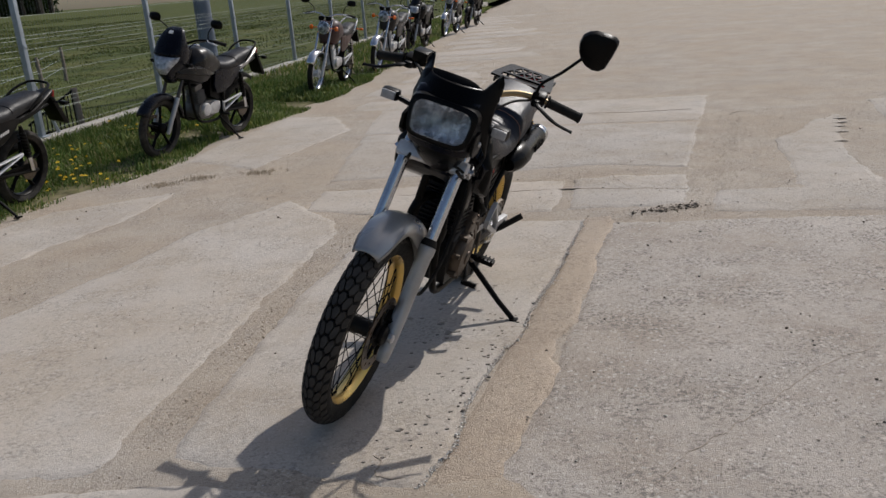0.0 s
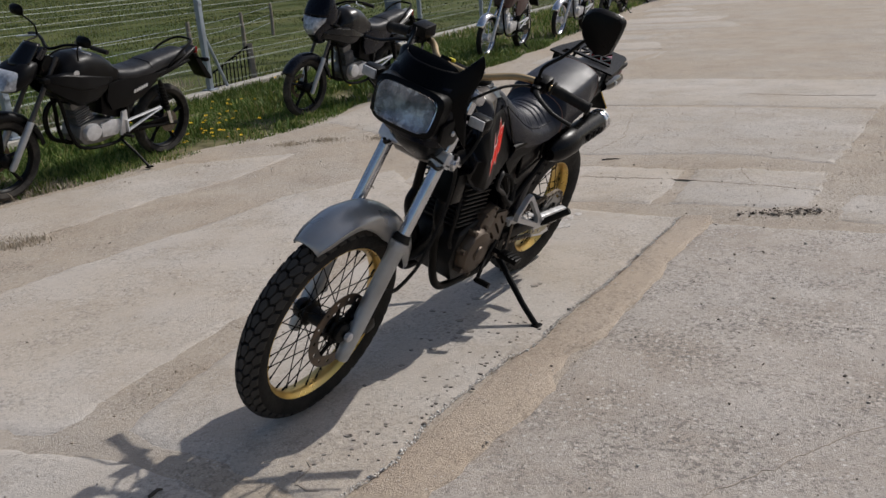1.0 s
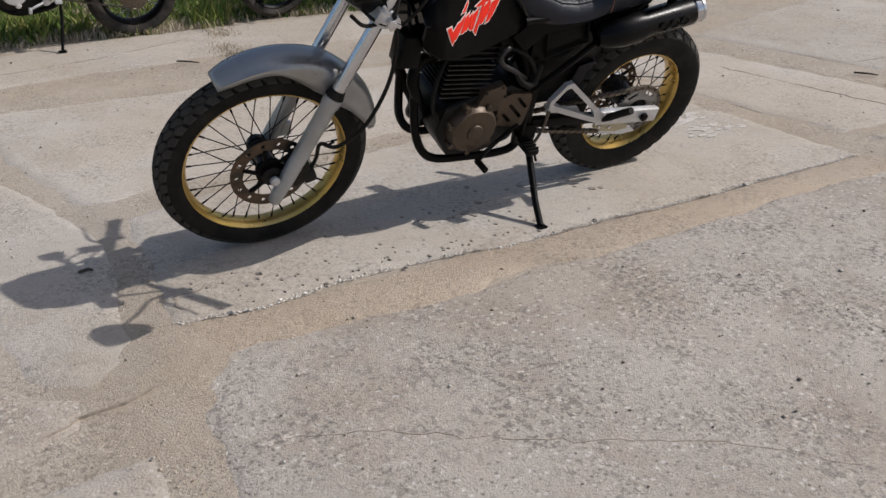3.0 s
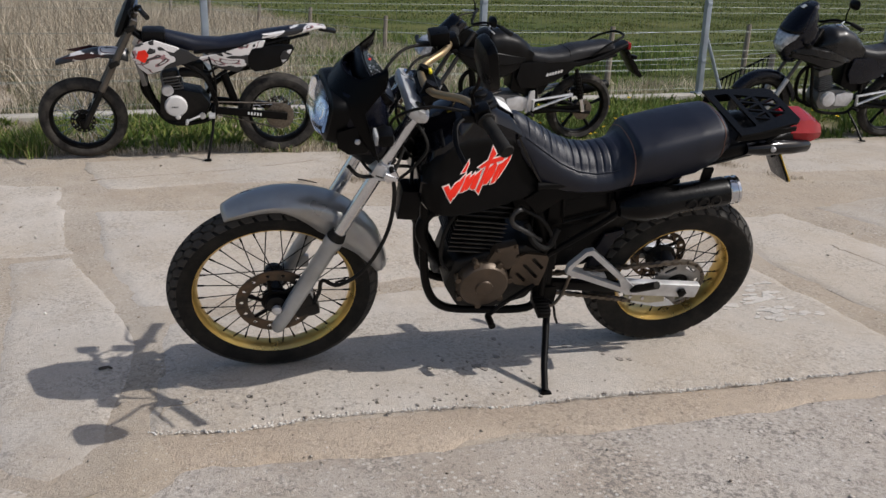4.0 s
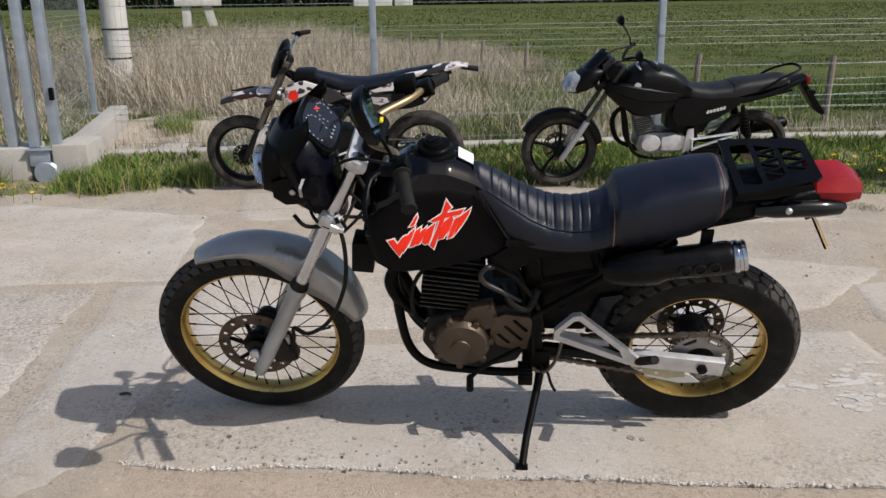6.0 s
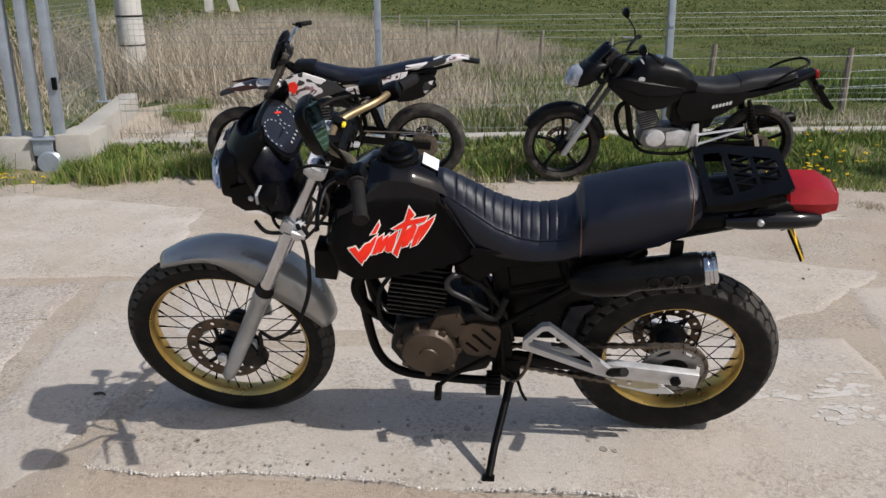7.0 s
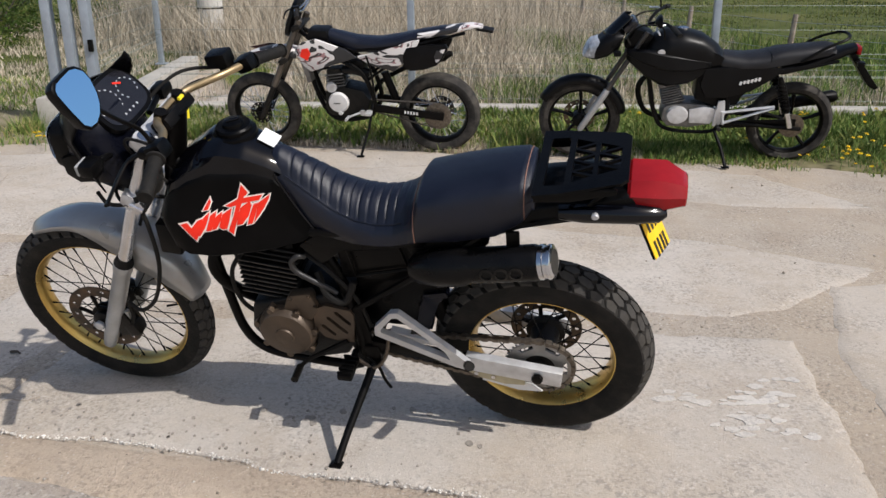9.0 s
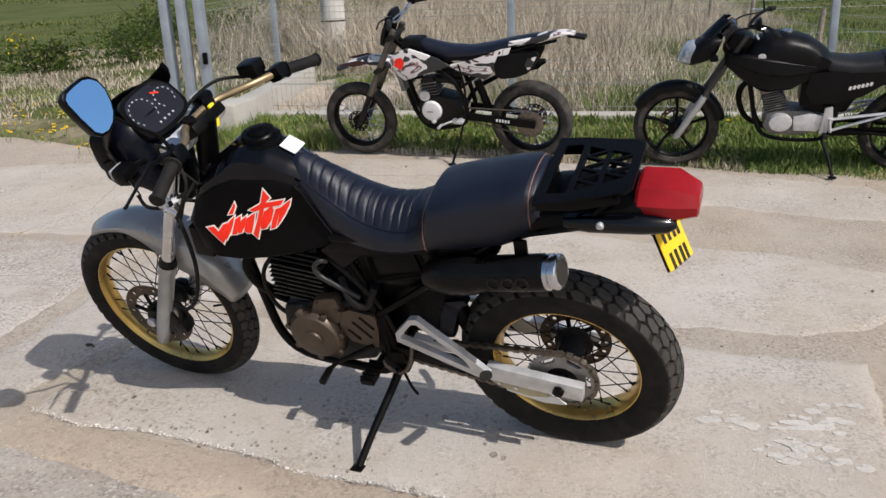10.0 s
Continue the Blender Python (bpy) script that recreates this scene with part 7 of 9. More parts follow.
    for s in (1, -1):
        bm = B()
        tube(bm, [(0.922, 0.28 * s, 1.148), (0.878, 0.40 * s, 1.129)], [0.018, 0.018], 10)
        part("grip", bm, M["rubber"], hb)
        bm = B()
        box(bm, (0.935, 0.25 * s, 1.15), (0.05, 0.05, 0.04), None, 0.01)
        tube(bm, glide([(0.96, 0.24 * s, 1.15), (0.99, 0.29 * s, 1.145), (0.98, 0.38 * s, 1.12)]), 0.006, 6)
        part("lever", bm, M["black_metal"], hb)
    # frame, engine
    bm = B()
    for s in (1, -1):
        tube(bm, glide([(1.0, 0.03 * s, 0.93), (0.80, 0.10 * s, 0.80), (0.56, 0.115 * s, 0.66), (0.48, 0.11 * s, 0.50), (0.47, 0.10 * s, 0.36), (0.56, 0.09 * s, 0.29), (0.78, 0.08 * s, 0.28), (0.90, 0.05 * s, 0.42), (0.98, 0.03 * s, 0.72)]), 0.018, 8)
        tube(bm, [(0.60, 0.09 * s, 0.80), (0.10, 0.09 * s, 0.86), (-0.22, 0.05 * s, 0.93)], 0.012, 8)
        tube(bm, [(0.52, 0.10 * s, 0.58), (0.20, 0.09 * s, 0.80)], 0.011, 8)
    part("frame", bm, M["black_metal"], t)
    bm = B()
    slab_of(bm, [(0.86, 0.36), (0.84, 0.50), (0.70, 0.53), (0.56, 0.50), (0.50, 0.42), (0.54, 0.31), (0.70, 0.275), (0.82, 0.29)], -0.10, 0.09, 0.018)
    eng = part("engine", bm, M["engine_dark"], t)
    cyl = part("cylinder", box(B(), (0.765, 0, 0.575), (0.11, 0.12, 0.15), Matrix.Rotation(radians(8), 4, "Y"), 0.012), M["engine_dark"], eng)
    for k in range(5):
        part("fin", box(B(), (0.757 + 0.003 * k, 0, 0.525 + 0.022 * k), (0.145, 0.150, 0.007), Matrix.Rotation(radians(8), 4, "Y"), 0.002, 1), M["alloy_dull"], eng)
    bm = B()
    lathe(bm, [(0.040, 0.070), (0.042, 0.086), (0.034, 0.096), (0.010, 0.098)], (0.795, 0, 0.520), n=22)
    part("cam_cover", bm, M["alloy"], eng, "small round alloy cover")
    bm = B()
    lathe(bm, [(0.018, 0.085), (0.019, 0.112), (0.014, 0.120), (0.004, 0.121)], (0.735, 0, 0.330), n=14)
    part("drain_cap", bm, M["white_plastic"], eng)
    bm = B()
    tube(bm, glide([(0.57, 0.10, 0.335), (0.62, 0.125, 0.325), (0.675, 0.135, 0.305)]), 0.008, 8)
    tube(bm, [(0.672, 0.12, 0.306), (0.678, 0.185, 0.304)], 0.011, 8)
    lathe(bm, [(0.022, 0.095), (0.024, 0.112), (0.012, 0.116)], (0.565, 0, 0.335), n=14)
    part("gear_lever", bm, M["alloy"], eng, "bright alloy gear lever")
    bm = B()
    box(bm, (0.60, 0, 0.665), (0.13, 0.13, 0.11), None, 0.02)
    tube(bm, [(0.70, 0.03, 0.64), (0.62, 0.05, 0.65), (0.50, 0.05, 0.62)], 0.035, 12)
    part("carburettor", bm, M["engine_dark"], eng)
    for s in (1, -1):
        bm = B()
        box(bm, (0.965, 0.085 * s, 0.68), (0.035, 0.085, 0.22), Matrix.Rotation(radians(12), 4, "Y"), 0.006)
        part("radiator", bm, M["alloy_dull"], t)
    bm = B()
    lathe(bm, [(0.078, 0.085), (0.080, 0.100), (0.070, 0.118), (0.03, 0.122), (0.01, 0.122)], (0.745, 0, 0.41), n=30)
    part("engine_cover", bm, M["white_plastic"], eng, "round silver engine cover")
    bm = B()
    for k in range(4):
        box(bm, (0.77 - 0.012 * k, 0.1232, 0.41), (0.008, 0.001, 0.008), None, 0)
    part("cover_mark", bm, M["ink"], eng)
    bm = B()
    tube(bm, glide([(0.84, -0.03, 0.64), (0.95, -0.05, 0.60), (0.96, -0.07, 0.46), (0.82, -0.11, 0.29), (0.60, -0.13, 0.32), (0.46, -0.13, 0.50), (0.25, -0.13, 0.62)]), 0.018, 8)
    tube(bm, [(0.28, -0.13, 0.61), (0.22, -0.135, 0.64), (-0.03, -0.14, 0.705), (-0.06, -0.14, 0.712), (-0.09, -0.14, 0.72)], [0.02, 0.044, 0.044, 0.026, 0.018], 14)
    part("exhaust", bm, M["black_metal"], t)
    for s in (1, -1):
        bm = B()
        a, b = Vector((0.50, 0.10 * s, 0.38)), Vector((-0.05, 0.11 * s, 0.315))
        join(bm, box(B(), (0, 0, 0), ((b - a).length, 0.026, 0.055), None, 0.006), Matrix.Translation((a + b) / 2) @ Matrix.Rotation(math.atan2(-(a - b).z, (a - b).x), 4, "Y"))
        arm = part("swing_arm", bm, M["black_metal"], t)
        for k in range(5):
            bm = B()
            join(bm, box(B(), (0, 0, 0), (0.013, 0.002, 0.022), None, 0), Matrix.Translation((0.235 - 0.022 * k, 0.1215 * s, 0.352 - 0.0026 * k)) @ Matrix.Rotation(radians(-7), 4, "Y"))
            part("arm_mark", bm, M["white_plastic"], arm, "pale mark on the swing arm")
    bm = B()
    tube(bm, [(0.40, 0.0, 0.62), (0.33, 0.0, 0.42)], 0.03, 12)
    part("shock", bm, M["black_metal"], t)
    # shrouds, side panels, tail, seat
    for s in (1, -1):
        bm = B()
        slab_of(bm, [(1.02, 0.80), (0.98, 0.87), (0.86, 0.905), (0.64, 0.83), (0.56, 0.77), (0.66, 0.74), (0.80, 0.70), (0.92, 0.66), (0.97, 0.71)], s * 0.125, s * 0.15, 0.008)
        sh = part("shroud", bm, M["graphic"], t, "white shroud with dark streaks")
        bm = B()
        slab_of(bm, [(0.985, 0.78), (0.965, 0.83), (0.92, 0.84), (0.90, 0.80), (0.93, 0.745)], s * 0.151, s * 0.154, 0)
        part("shroud_mark", bm, M["red_decal"], sh, "orange mark")
        bm = B()
        slab_of(bm, [(0.58, 0.77), (0.40, 0.80), (0.18, 0.88), (0.10, 0.895), (0.14, 0.80), (0.30, 0.66), (0.46, 0.70)], s * 0.085, s * 0.115, 0.008)
        part("side_panel", bm, M["graphic"], t)
        bm = B()
        slab_of(bm, [(0.20, 0.84), (0.05, 0.86), (-0.09, 0.865), (-0.105, 0.835), (-0.06, 0.75), (-0.01, 0.705), (0.08, 0.675), (0.18, 0.665), (0.23, 0.70), (0.23, 0.78)], s * 0.08, s * 0.12, 0.016)
        panel = part("number_panel", bm, M["dusty_black"], t, "rounded black number panel")
        bm = B()
        slab_of(bm, [(-0.085, 0.835), (-0.02, 0.82), (0.0, 0.775), (-0.02, 0.735), (-0.055, 0.765)], s * 0.1205, s * 0.1235, 0.001)
        part("panel_graphic", bm, M["graphic"], panel, "white and dark streaks")
    bm = B()
    tkk = [(0.12, 0.93, 0.085, 0.88), (-0.10, 0.965, 0.075, 0.915), (-0.26, 0.985, 0.055, 0.955), (-0.34, 0.975, 0.04, 0.955)]
    loft(bm, [0.12 - 0.46 * k / 12 for k in range(13)], lambda x: [(x, y, z) for y, z in (lambda q: oval(0, (q[0] + q[2]) / 2, q[1], (q[0] - q[2]) / 2, 0.6, 16))(table(tkk, x))])
    part("tail_fender", bm, M["graphic"], t)
    bm = B()
    slab_of(bm, [(-0.30, 0.965), (-0.42, 0.945), (-0.415, 0.925), (-0.29, 0.945)], -0.04, 0.04, 0.004)
    part("tail_tip", bm, M["engine_dark"], t)
    bm = B()
    sk = [(0.84, 0.945, 0.05, 0.89), (0.74, 0.925, 0.07, 0.85), (0.58, 0.885, 0.085, 0.80), (0.42, 0.875, 0.095, 0.79), (0.26, 0.90, 0.095, 0.83), (0.10, 0.935, 0.085, 0.89), (-0.08, 0.965, 0.07, 0.935)]

    def srow(x):
        zt, hw, zb = table(sk, x)
        half = [(0, zt + 0.003), (hw * 0.6, zt), (hw * 0.9, zt - 0.015), (hw, zt - 0.035), (hw * 0.95, zb), (0, zb)]
        return [(x, y, z) for y, z in half] + [(x, -y, z) for y, z in half[-2:0:-1]]

    loft(bm, [0.84 - 0.92 * k / 30 for k in range(31)], srow)
    part("seat", bm, M["vinyl"], t, "flat black off-road seat", angle=50)
    bm = B()
    box(bm, (0.86, 0, 0.90), (0.16, 0.17, 0.10), None, 0.03)
    part("fuel_tank", bm, M["dusty_black"], t)
    bm = B()
    tube(bm, glide([(0.50, 0.11, 0.78), (0.475, 0.12, 0.68), (0.46, 0.13, 0.56), (0.465, 0.14, 0.45)]), 0.008, 6)
    tube(bm, [(0.475, 0.11, 0.42), (0.50, 0.20, 0.25), (0.545, 0.315, 0.085)], 0.010, 8)
    box(bm, (0.548, 0.322, 0.078), (0.05, 0.04, 0.012), Matrix.Rotation(radians(13), 4, "X"), 0.003)
    part("side_stand", bm, M["black_metal"], t)
    for s in (1, -1):
        bm = B()
        box(bm, (0.50, 0.17 * s, 0.36), (0.045, 0.08, 0.02), None, 0.004)
        part("footpeg", bm, M["alloy"], t)
    return t


supermoto(at_contacts((-4.085, 2.575), (-3.81, 3.93), 12, 0.006))


# ---- fence, gate, poles ----
POSTS = [3.70, 6.31, 8.92, 11.55, 14.25, 16.85, 19.45, 22.05, 24.65, 27.25]


def fence_post(x, y, z, h, turn, braces=True):
    t = thing("fence_post", pose(x, y, z, 0, 0, turn), "galvanised square steel fence post", "fence post", "fence posts")
    bm = B()
    box(bm, (0, 0, h / 2), (0.06, 0.06, h), None, 0.006)
    part("post", bm, M["galv"], t)
    bm = B()
    box(bm, (0, 0, 0.006), (0.13, 0.13, 0.012), None, 0.003)
    part("base_plate", bm, M["galv"], t)
    for q in (0.35, 0.95, 1.55):
        part("clip", box(B(), (0.034, 0, q), (0.010, 0.05, 0.03), None, 0.002), M["galv"], t)
    return t


for y in POSTS:
    fence_post(kerb_x(y) - 0.085, y, 0.145, 2.0, -6.5)
bm = B()
tube(bm, [(kerb_x(8.92) - 0.085, 8.95, 0.75), (kerb_x(9.2) - 0.085, 9.22, 0.15)], 0.018, 8)
tagged(part("brace", bm, M["galv"]), "slanting galvanised brace beside a fence post", "brace")


def mesh_panel(a, b, z0, h, folds=(0.30, 0.95, 1.6), gap=0.05):
    """One welded wire panel: close uprights and pairs of cross wires."""
    a, b = Vector((*a, 0)), Vector((*b, 0))
    L = (b - a).length
    t = thing("mesh_panel", Matrix.Translation((a.x, a.y, z0)) @ Matrix.Rotation(math.atan2((b - a).y, (b - a).x), 4, "Z"), "welded grey-green wire mesh fence panel", "fence panel", "mesh panels")
    verts, faces = [], []

    def rod(p, q, r):
        i = len(verts)
        dx = Vector((0, 1, 0))
        e = (Vector(q) - Vector(p)).normalized()
        u = e.cross(dx).normalized()
        for c in (p, q):
            for k in range(3):
                ang = 2 * math.pi * k / 3
                verts.append(tuple(Vector(c) + r * (math.cos(ang) * u + math.sin(ang) * dx)))
        faces.extend([(i + k, i + (k + 1) % 3, i + 3 + (k + 1) % 3, i + 3 + k) for k in range(3)])

    n = int(L / gap)
    for k in range(n + 1):
        x = L * k / n
        rod((x, 0, 0.02), (x, 0, h), 0.0011)
    me = bpy.data.meshes.new("upright_wire")
    me.from_pydata(verts, [], faces)
    me.materials.append(M["wire"])
    o = shared("upright_wire", me, t)
    tagged(o, kind="stuff")
    me.validate()
    verts, faces = [], []
    for z in [0.04 + 0.20 * k for k in range(int(h / 0.2))]:
        rod((0, 0.003, z), (L, 0.003, z), 0.0024)
    for f in folds:
        for dz, off in ((-0.05, 0.003), (0.0, 0.03), (0.05, 0.003)):
            rod((0, off, f + dz), (L, off, f + dz), 0.0024)
    me = bpy.data.meshes.new("cross_wire")
    me.from_pydata(verts, [], faces)
    me.materials.append(M["wire"])
    me.validate()
    tagged(shared("cross_wire", me, t), kind="stuff")
    return t


for ya, yb in zip([1.35] + POSTS, POSTS):
    mesh_panel((kerb_x(ya) - 0.085, ya + 0.03), (kerb_x(yb) - 0.085, yb - 0.03), 0.16, 1.9)


def gate_end():
    t = thing("gate_footing", pose(-4.86, 0.87, 0, 0, 0, -4), "pale concrete gate footing with a steel roller", "footing")
    bm = B()
    box(bm, (-0.02, -0.20, 0.13), (0.42, 0.30, 0.34), None, 0.015)
    box(bm, (-0.06, 0.27, 0.14), (0.50, 0.28, 0.36), None, 0.015)
    box(bm, (-0.12, 0.02, 0.11), (0.26, 0.22, 0.28), None, 0.012)
    part("block", bm, M["kerb"], t)
    bm = B()
    box(bm, (0.17, 0.04, 0.29), (0.14, 0.20, 0.012), None, 0.003)
    box(bm, (0.21, 0.04, 0.22), (0.012, 0.16, 0.13), None, 0.003)
    part("bracket", bm, M["galv"], t)
    bm = B()
    lathe(bm, [(0.02, -0.03), (0.085, -0.03), (0.095, -0.02), (0.075, 0.0), (0.095, 0.02), (0.085, 0.03), (0.02, 0.03)], (0.22, 0.08, 0.10), "X", 28)
    part("roller", bm, M["galv"], t)
    return t


gate_end()
for x, y in ((-4.82, 0.665), (-4.76, 0.845), (-4.74, 1.015)):
    t = thing("gate_post", pose(x, y, 0.30, 0, 0, -4), "tall galvanised gate guide post", "gate post", "gate posts")
    bm = B()
    box(bm, (0, 0, 1.15), (0.09, 0.075, 2.3), None, 0.008)
    part("post", bm, M["galv"], t)
    if y > 1.0:
        bm = B()
        box(bm, (0.055, 0.03, 0.43), (0.04, 0.035, 0.10), None, 0.006)
        part("lock", bm, M["black_plastic"], t, "black gate lock")
fence_post(-7.45, 0.79, 0.25, 2.2, 0)
mesh_panel((-7.42, 0.79), (-4.80, 1.0), 0.28, 2.1)
bm = B()
box(bm, (-6.65, 0.98, 0.09), (3.2, 0.20, 0.32), Matrix.Rotation(radians(2.5), 4, "Z"), 0.012)
tagged(part("side_wall", bm, M["kerb"]), "low white concrete footing under the gate-side fence", "wall", kind="structure")
t = thing("utility_pole", pose(-12.0, 0.33, -0.15), "weathered concrete utility pole with dark bands", "pole")
bm = B()
tube(bm, [(0, 0, 0), (0, 0, 9)], [0.21, 0.15], 20)
part("shaft", bm, M["pole"], t)
for z in (0.75, 1.2, 2.1):
    bm = B()
    lathe(bm, [(0.211, z), (0.214, z + 0.004), (0.212, z + 0.022), (0.208, z + 0.026)], (0, 0, 0), "Z", 20)
    part("band", bm, M["engine_dark"], t)
t = thing("lamp_pole", pose(-4.50, 14.6, -0.05), "thick slate-grey steel lamp pole behind the fence", "pole")
bm = B()
tube(bm, [(0, 0, 0), (0, 0, 7)], [0.145, 0.10], 20)
part("shaft", bm, M["pole_steel"], t)

# wooden posts and wires of the pasture fence
WP = [(-21.0, 6.4), (-17.9, 6.67), (-15.2, 7.06), (-13.0, 7.38), (-10.7, 7.88), (-8.4, 8.5), (-6.6, 9.3), (-7.0, 12.2), (-8.0, 15.4), (-9.4, 19.0), (-24.5, 6.0), (-28.5, 5.5)]
for i, (x, y) in enumerate(WP):
    bm = B()
    z = field_z(x, y)
    k = noise.noise(Vector((x, y, 0)))
    tube(bm, [(x, y, z - 0.1), (x + 0.02, y, z + 0.4), (x + 0.05 * k, y + 0.03, z + 0.74 + 0.1 * k)], [0.042, 0.040, 0.034], 8)
    tagged(part("wooden_post", bm, M["old_wood"]), "weathered grey wooden fence post in the grass", "post", "pasture posts")
order = [11, 10, 0, 1, 2, 3, 4, 5, 6, 7, 8, 9]
for h in (0.30, 0.48, 0.66):
    bm = B()
    tube(bm, [(WP[i][0], WP[i][1], field_z(*WP[i]) + h) for i in order], 0.003, 4)
    tagged(part("pasture_wire", bm, M["galv"]), "rusty strand of pasture fence wire", "wire", "pasture wires")


# ---- plants, stones, distance ----
def foliage(name, stops, rough=0.6, translucent=0.18):
    m = bpy.data.materials.new(name)
    m.use_nodes = True
    nd, lk = m.node_tree.nodes, m.node_tree.links
    b = nd["Principled BSDF"]
    b.inputs["Roughness"].default_value, b.inputs["Specular IOR Level"].default_value = rough, 0.2
    g = nd.new("ShaderNodeNewGeometry")
    r = nd.new("ShaderNodeValToRGB")
    el = r.color_ramp.elements
    for k, (p, c) in enumerate(stops):
        e = el[k] if k < 2 else el.new(p)
        e.position, e.color = p, (*c, 1)
    lk.new(g.outputs["Random Per Island"], r.inputs[0])
    n = nd.new("ShaderNodeTexNoise")
    n.inputs["Scale"].default_value, n.inputs["Detail"].default_value = 1.1, 5
    lk.new(g.outputs["Position"], n.inputs["Vector"])
    q = nd.new("ShaderNodeMapRange")
    for i, v in enumerate((0.3, 0.7, 0.72, 1.28)):
        q.inputs[i + 1].default_value = v
    lk.new(n.outputs[0], q.inputs[0])
    s = nd.new("ShaderNodeVectorMath")
    s.operation = "SCALE"
    lk.new(r.outputs[0], s.inputs[0])
    lk.new(q.outputs[0], s.inputs["Scale"])
    lk.new(s.outputs[0], b.inputs["Base Color"])
    t = nd.new("ShaderNodeBsdfTranslucent")
    lk.new(s.outputs[0], t.inputs[0])
    x = nd.new("ShaderNodeMixShader")
    x.inputs[0].default_value = translucent
    lk.new(b.outputs[0], x.inputs[1])
    lk.new(t.outputs[0], x.inputs[2])
    lk.new(x.outputs[0], nd["Material Output"].inputs[0])
    return m


M["grass"] = foliage("verge_grass", ((0.0, (0.055, 0.101, 0.023)), (1.0, (0.485, 0.352, 0.189)), (0.35, (0.121, 0.193, 0.041)), (0.70, (0.223, 0.278, 0.066)), (0.86, (0.299, 0.302, 0.095))))
M["weed"] = foliage("weed_leaves", ((0.0, (0.056, 0.091, 0.023)), (1.0, (0.260, 0.274, 0.077)), (0.5, (0.120, 0.182, 0.042))))
M["pasture"] = foliage("pasture_grass", ((0.0, (0.040, 0.060, 0.014)), (1.0, (0.235, 0.205, 0.084)), (0.4, (0.078, 0.108, 0.025)), (0.8, (0.132, 0.150, 0.041))))
M["reed"] = foliage("dry_reeds", ((0.0, (0.232, 0.190, 0.138)), (1.0, (0.650, 0.570, 0.455)), (0.4, (0.415, 0.350, 0.265)), (0.75, (0.520, 0.450, 0.350))), 0.7, 0.25)
M["lush"] = foliage("lush_grass", ((0.0, (0.048, 0.080, 0.019)), (1.0, (0.281, 0.290, 0.098)), (0.5, (0.112, 0.189, 0.039))))
M["tree_leaf"] = foliage("tree_leaves", ((0.0, (0.016, 0.031, 0.010)), (1.0, (0.058, 0.085, 0.026)), (0.5, (0.033, 0.055, 0.016))))
M["bark"] = pbr("dark_bark", (0.045, 0.036, 0.028), 0.9, 0, 0.3, 8, 0.6, 30, (0.09, 0.08, 0.07), 0.5, 4)
M["petal"] = pbr("yellow_petals", (0.82, 0.60, 0.015), 0.55, 0, 0.12, 60)
M["stem"] = pbr("flower_stem", (0.10, 0.16, 0.04), 0.6)
M["pebble"] = foliage("pebbles", ((0.0, (0.16, 0.135, 0.11)), (1.0, (0.60, 0.57, 0.52)), (0.35, (0.26, 0.22, 0.18)), (0.7, (0.42, 0.38, 0.33))), 0.9, 0.0)
M["sand_grit"] = foliage("sandy_grit", ((0.0, (0.28, 0.22, 0.165)), (1.0, (0.52, 0.45, 0.36)), (0.5, (0.40, 0.33, 0.25))), 0.95, 0.0)
M["crack"] = pbr("dirt_filled_crack", (0.30, 0.255, 0.205), 0.95, 0, 0.4, 60, 0.6, 120, (0.28, 0.23, 0.18), 0.6, 20)
M["chips"] = foliage("broken_edge_chips", ((0.0, (0.40, 0.36, 0.32)), (1.0, (0.74, 0.71, 0.67)), (0.5, (0.60, 0.57, 0.53))), 0.9, 0.0)
M["crumb"] = foliage("dark_crumbs", ((0.0, (0.07, 0.058, 0.048)), (1.0, (0.44, 0.38, 0.31)), (0.5, (0.20, 0.165, 0.135))), 0.9, 0.0)


def blades(name, x, y, z, h, w, lean, material, label, category, seed, curl=0.5):
    """Many single blades in one mesh: five points, two faces each."""
    g = np.random.default_rng(seed)
    n = len(x)
    a, d = g.uniform(0, 2 * np.pi, n), g.uniform(0, 2 * np.pi, n)
    l = lean * g.uniform(0.2, 1.0, n)
    wx, wy = np.cos(a) * w / 2, np.sin(a) * w / 2
    dx, dy = np.cos(d) * l * h, np.sin(d) * l * h
    up = h * np.sqrt(np.clip(1 - l * l * 0.8, 0.08, 1))
    v = np.empty((n, 5, 3))
    v[:, 0] = np.stack([x - wx, y - wy, z - 0.01], 1)
    v[:, 1] = np.stack([x + wx, y + wy, z - 0.01], 1)
    mx, my = x + dx * (0.5 - 0.5 * curl * 0.6), y + dy * (0.5 - 0.5 * curl * 0.6)
    v[:, 2] = np.stack([mx + wx * 0.8, my + wy * 0.8, z + up * 0.58], 1)
    v[:, 3] = np.stack([mx - wx * 0.8, my - wy * 0.8, z + up * 0.58], 1)
    v[:, 4] = np.stack([x + dx, y + dy, z + up], 1)
    me = bpy.data.meshes.new(name)
    me.vertices.add(n * 5)
    me.vertices.foreach_set("co", v.reshape(-1))
    base = np.arange(n)[:, None] * 5
    loops = np.concatenate([base + np.array([[0, 1, 2, 3]]), base + np.array([[3, 2, 4]])], 1).reshape(-1)
    me.loops.add(n * 7)
    me.loops.foreach_set("vertex_index", loops.astype(np.int32))
    me.polygons.add(n * 2)
    st = (np.arange(n)[:, None] * 7 + np.array([[0, 4]])).reshape(-1)
    me.polygons.foreach_set("loop_start", st.astype(np.int32))
    me.polygons.foreach_set("loop_total", np.tile([4, 3], n).astype(np.int32))
    me.update(calc_edges=True)
    me.materials.append(material)
    return tagged(new(name, me), label, category, kind="stuff")


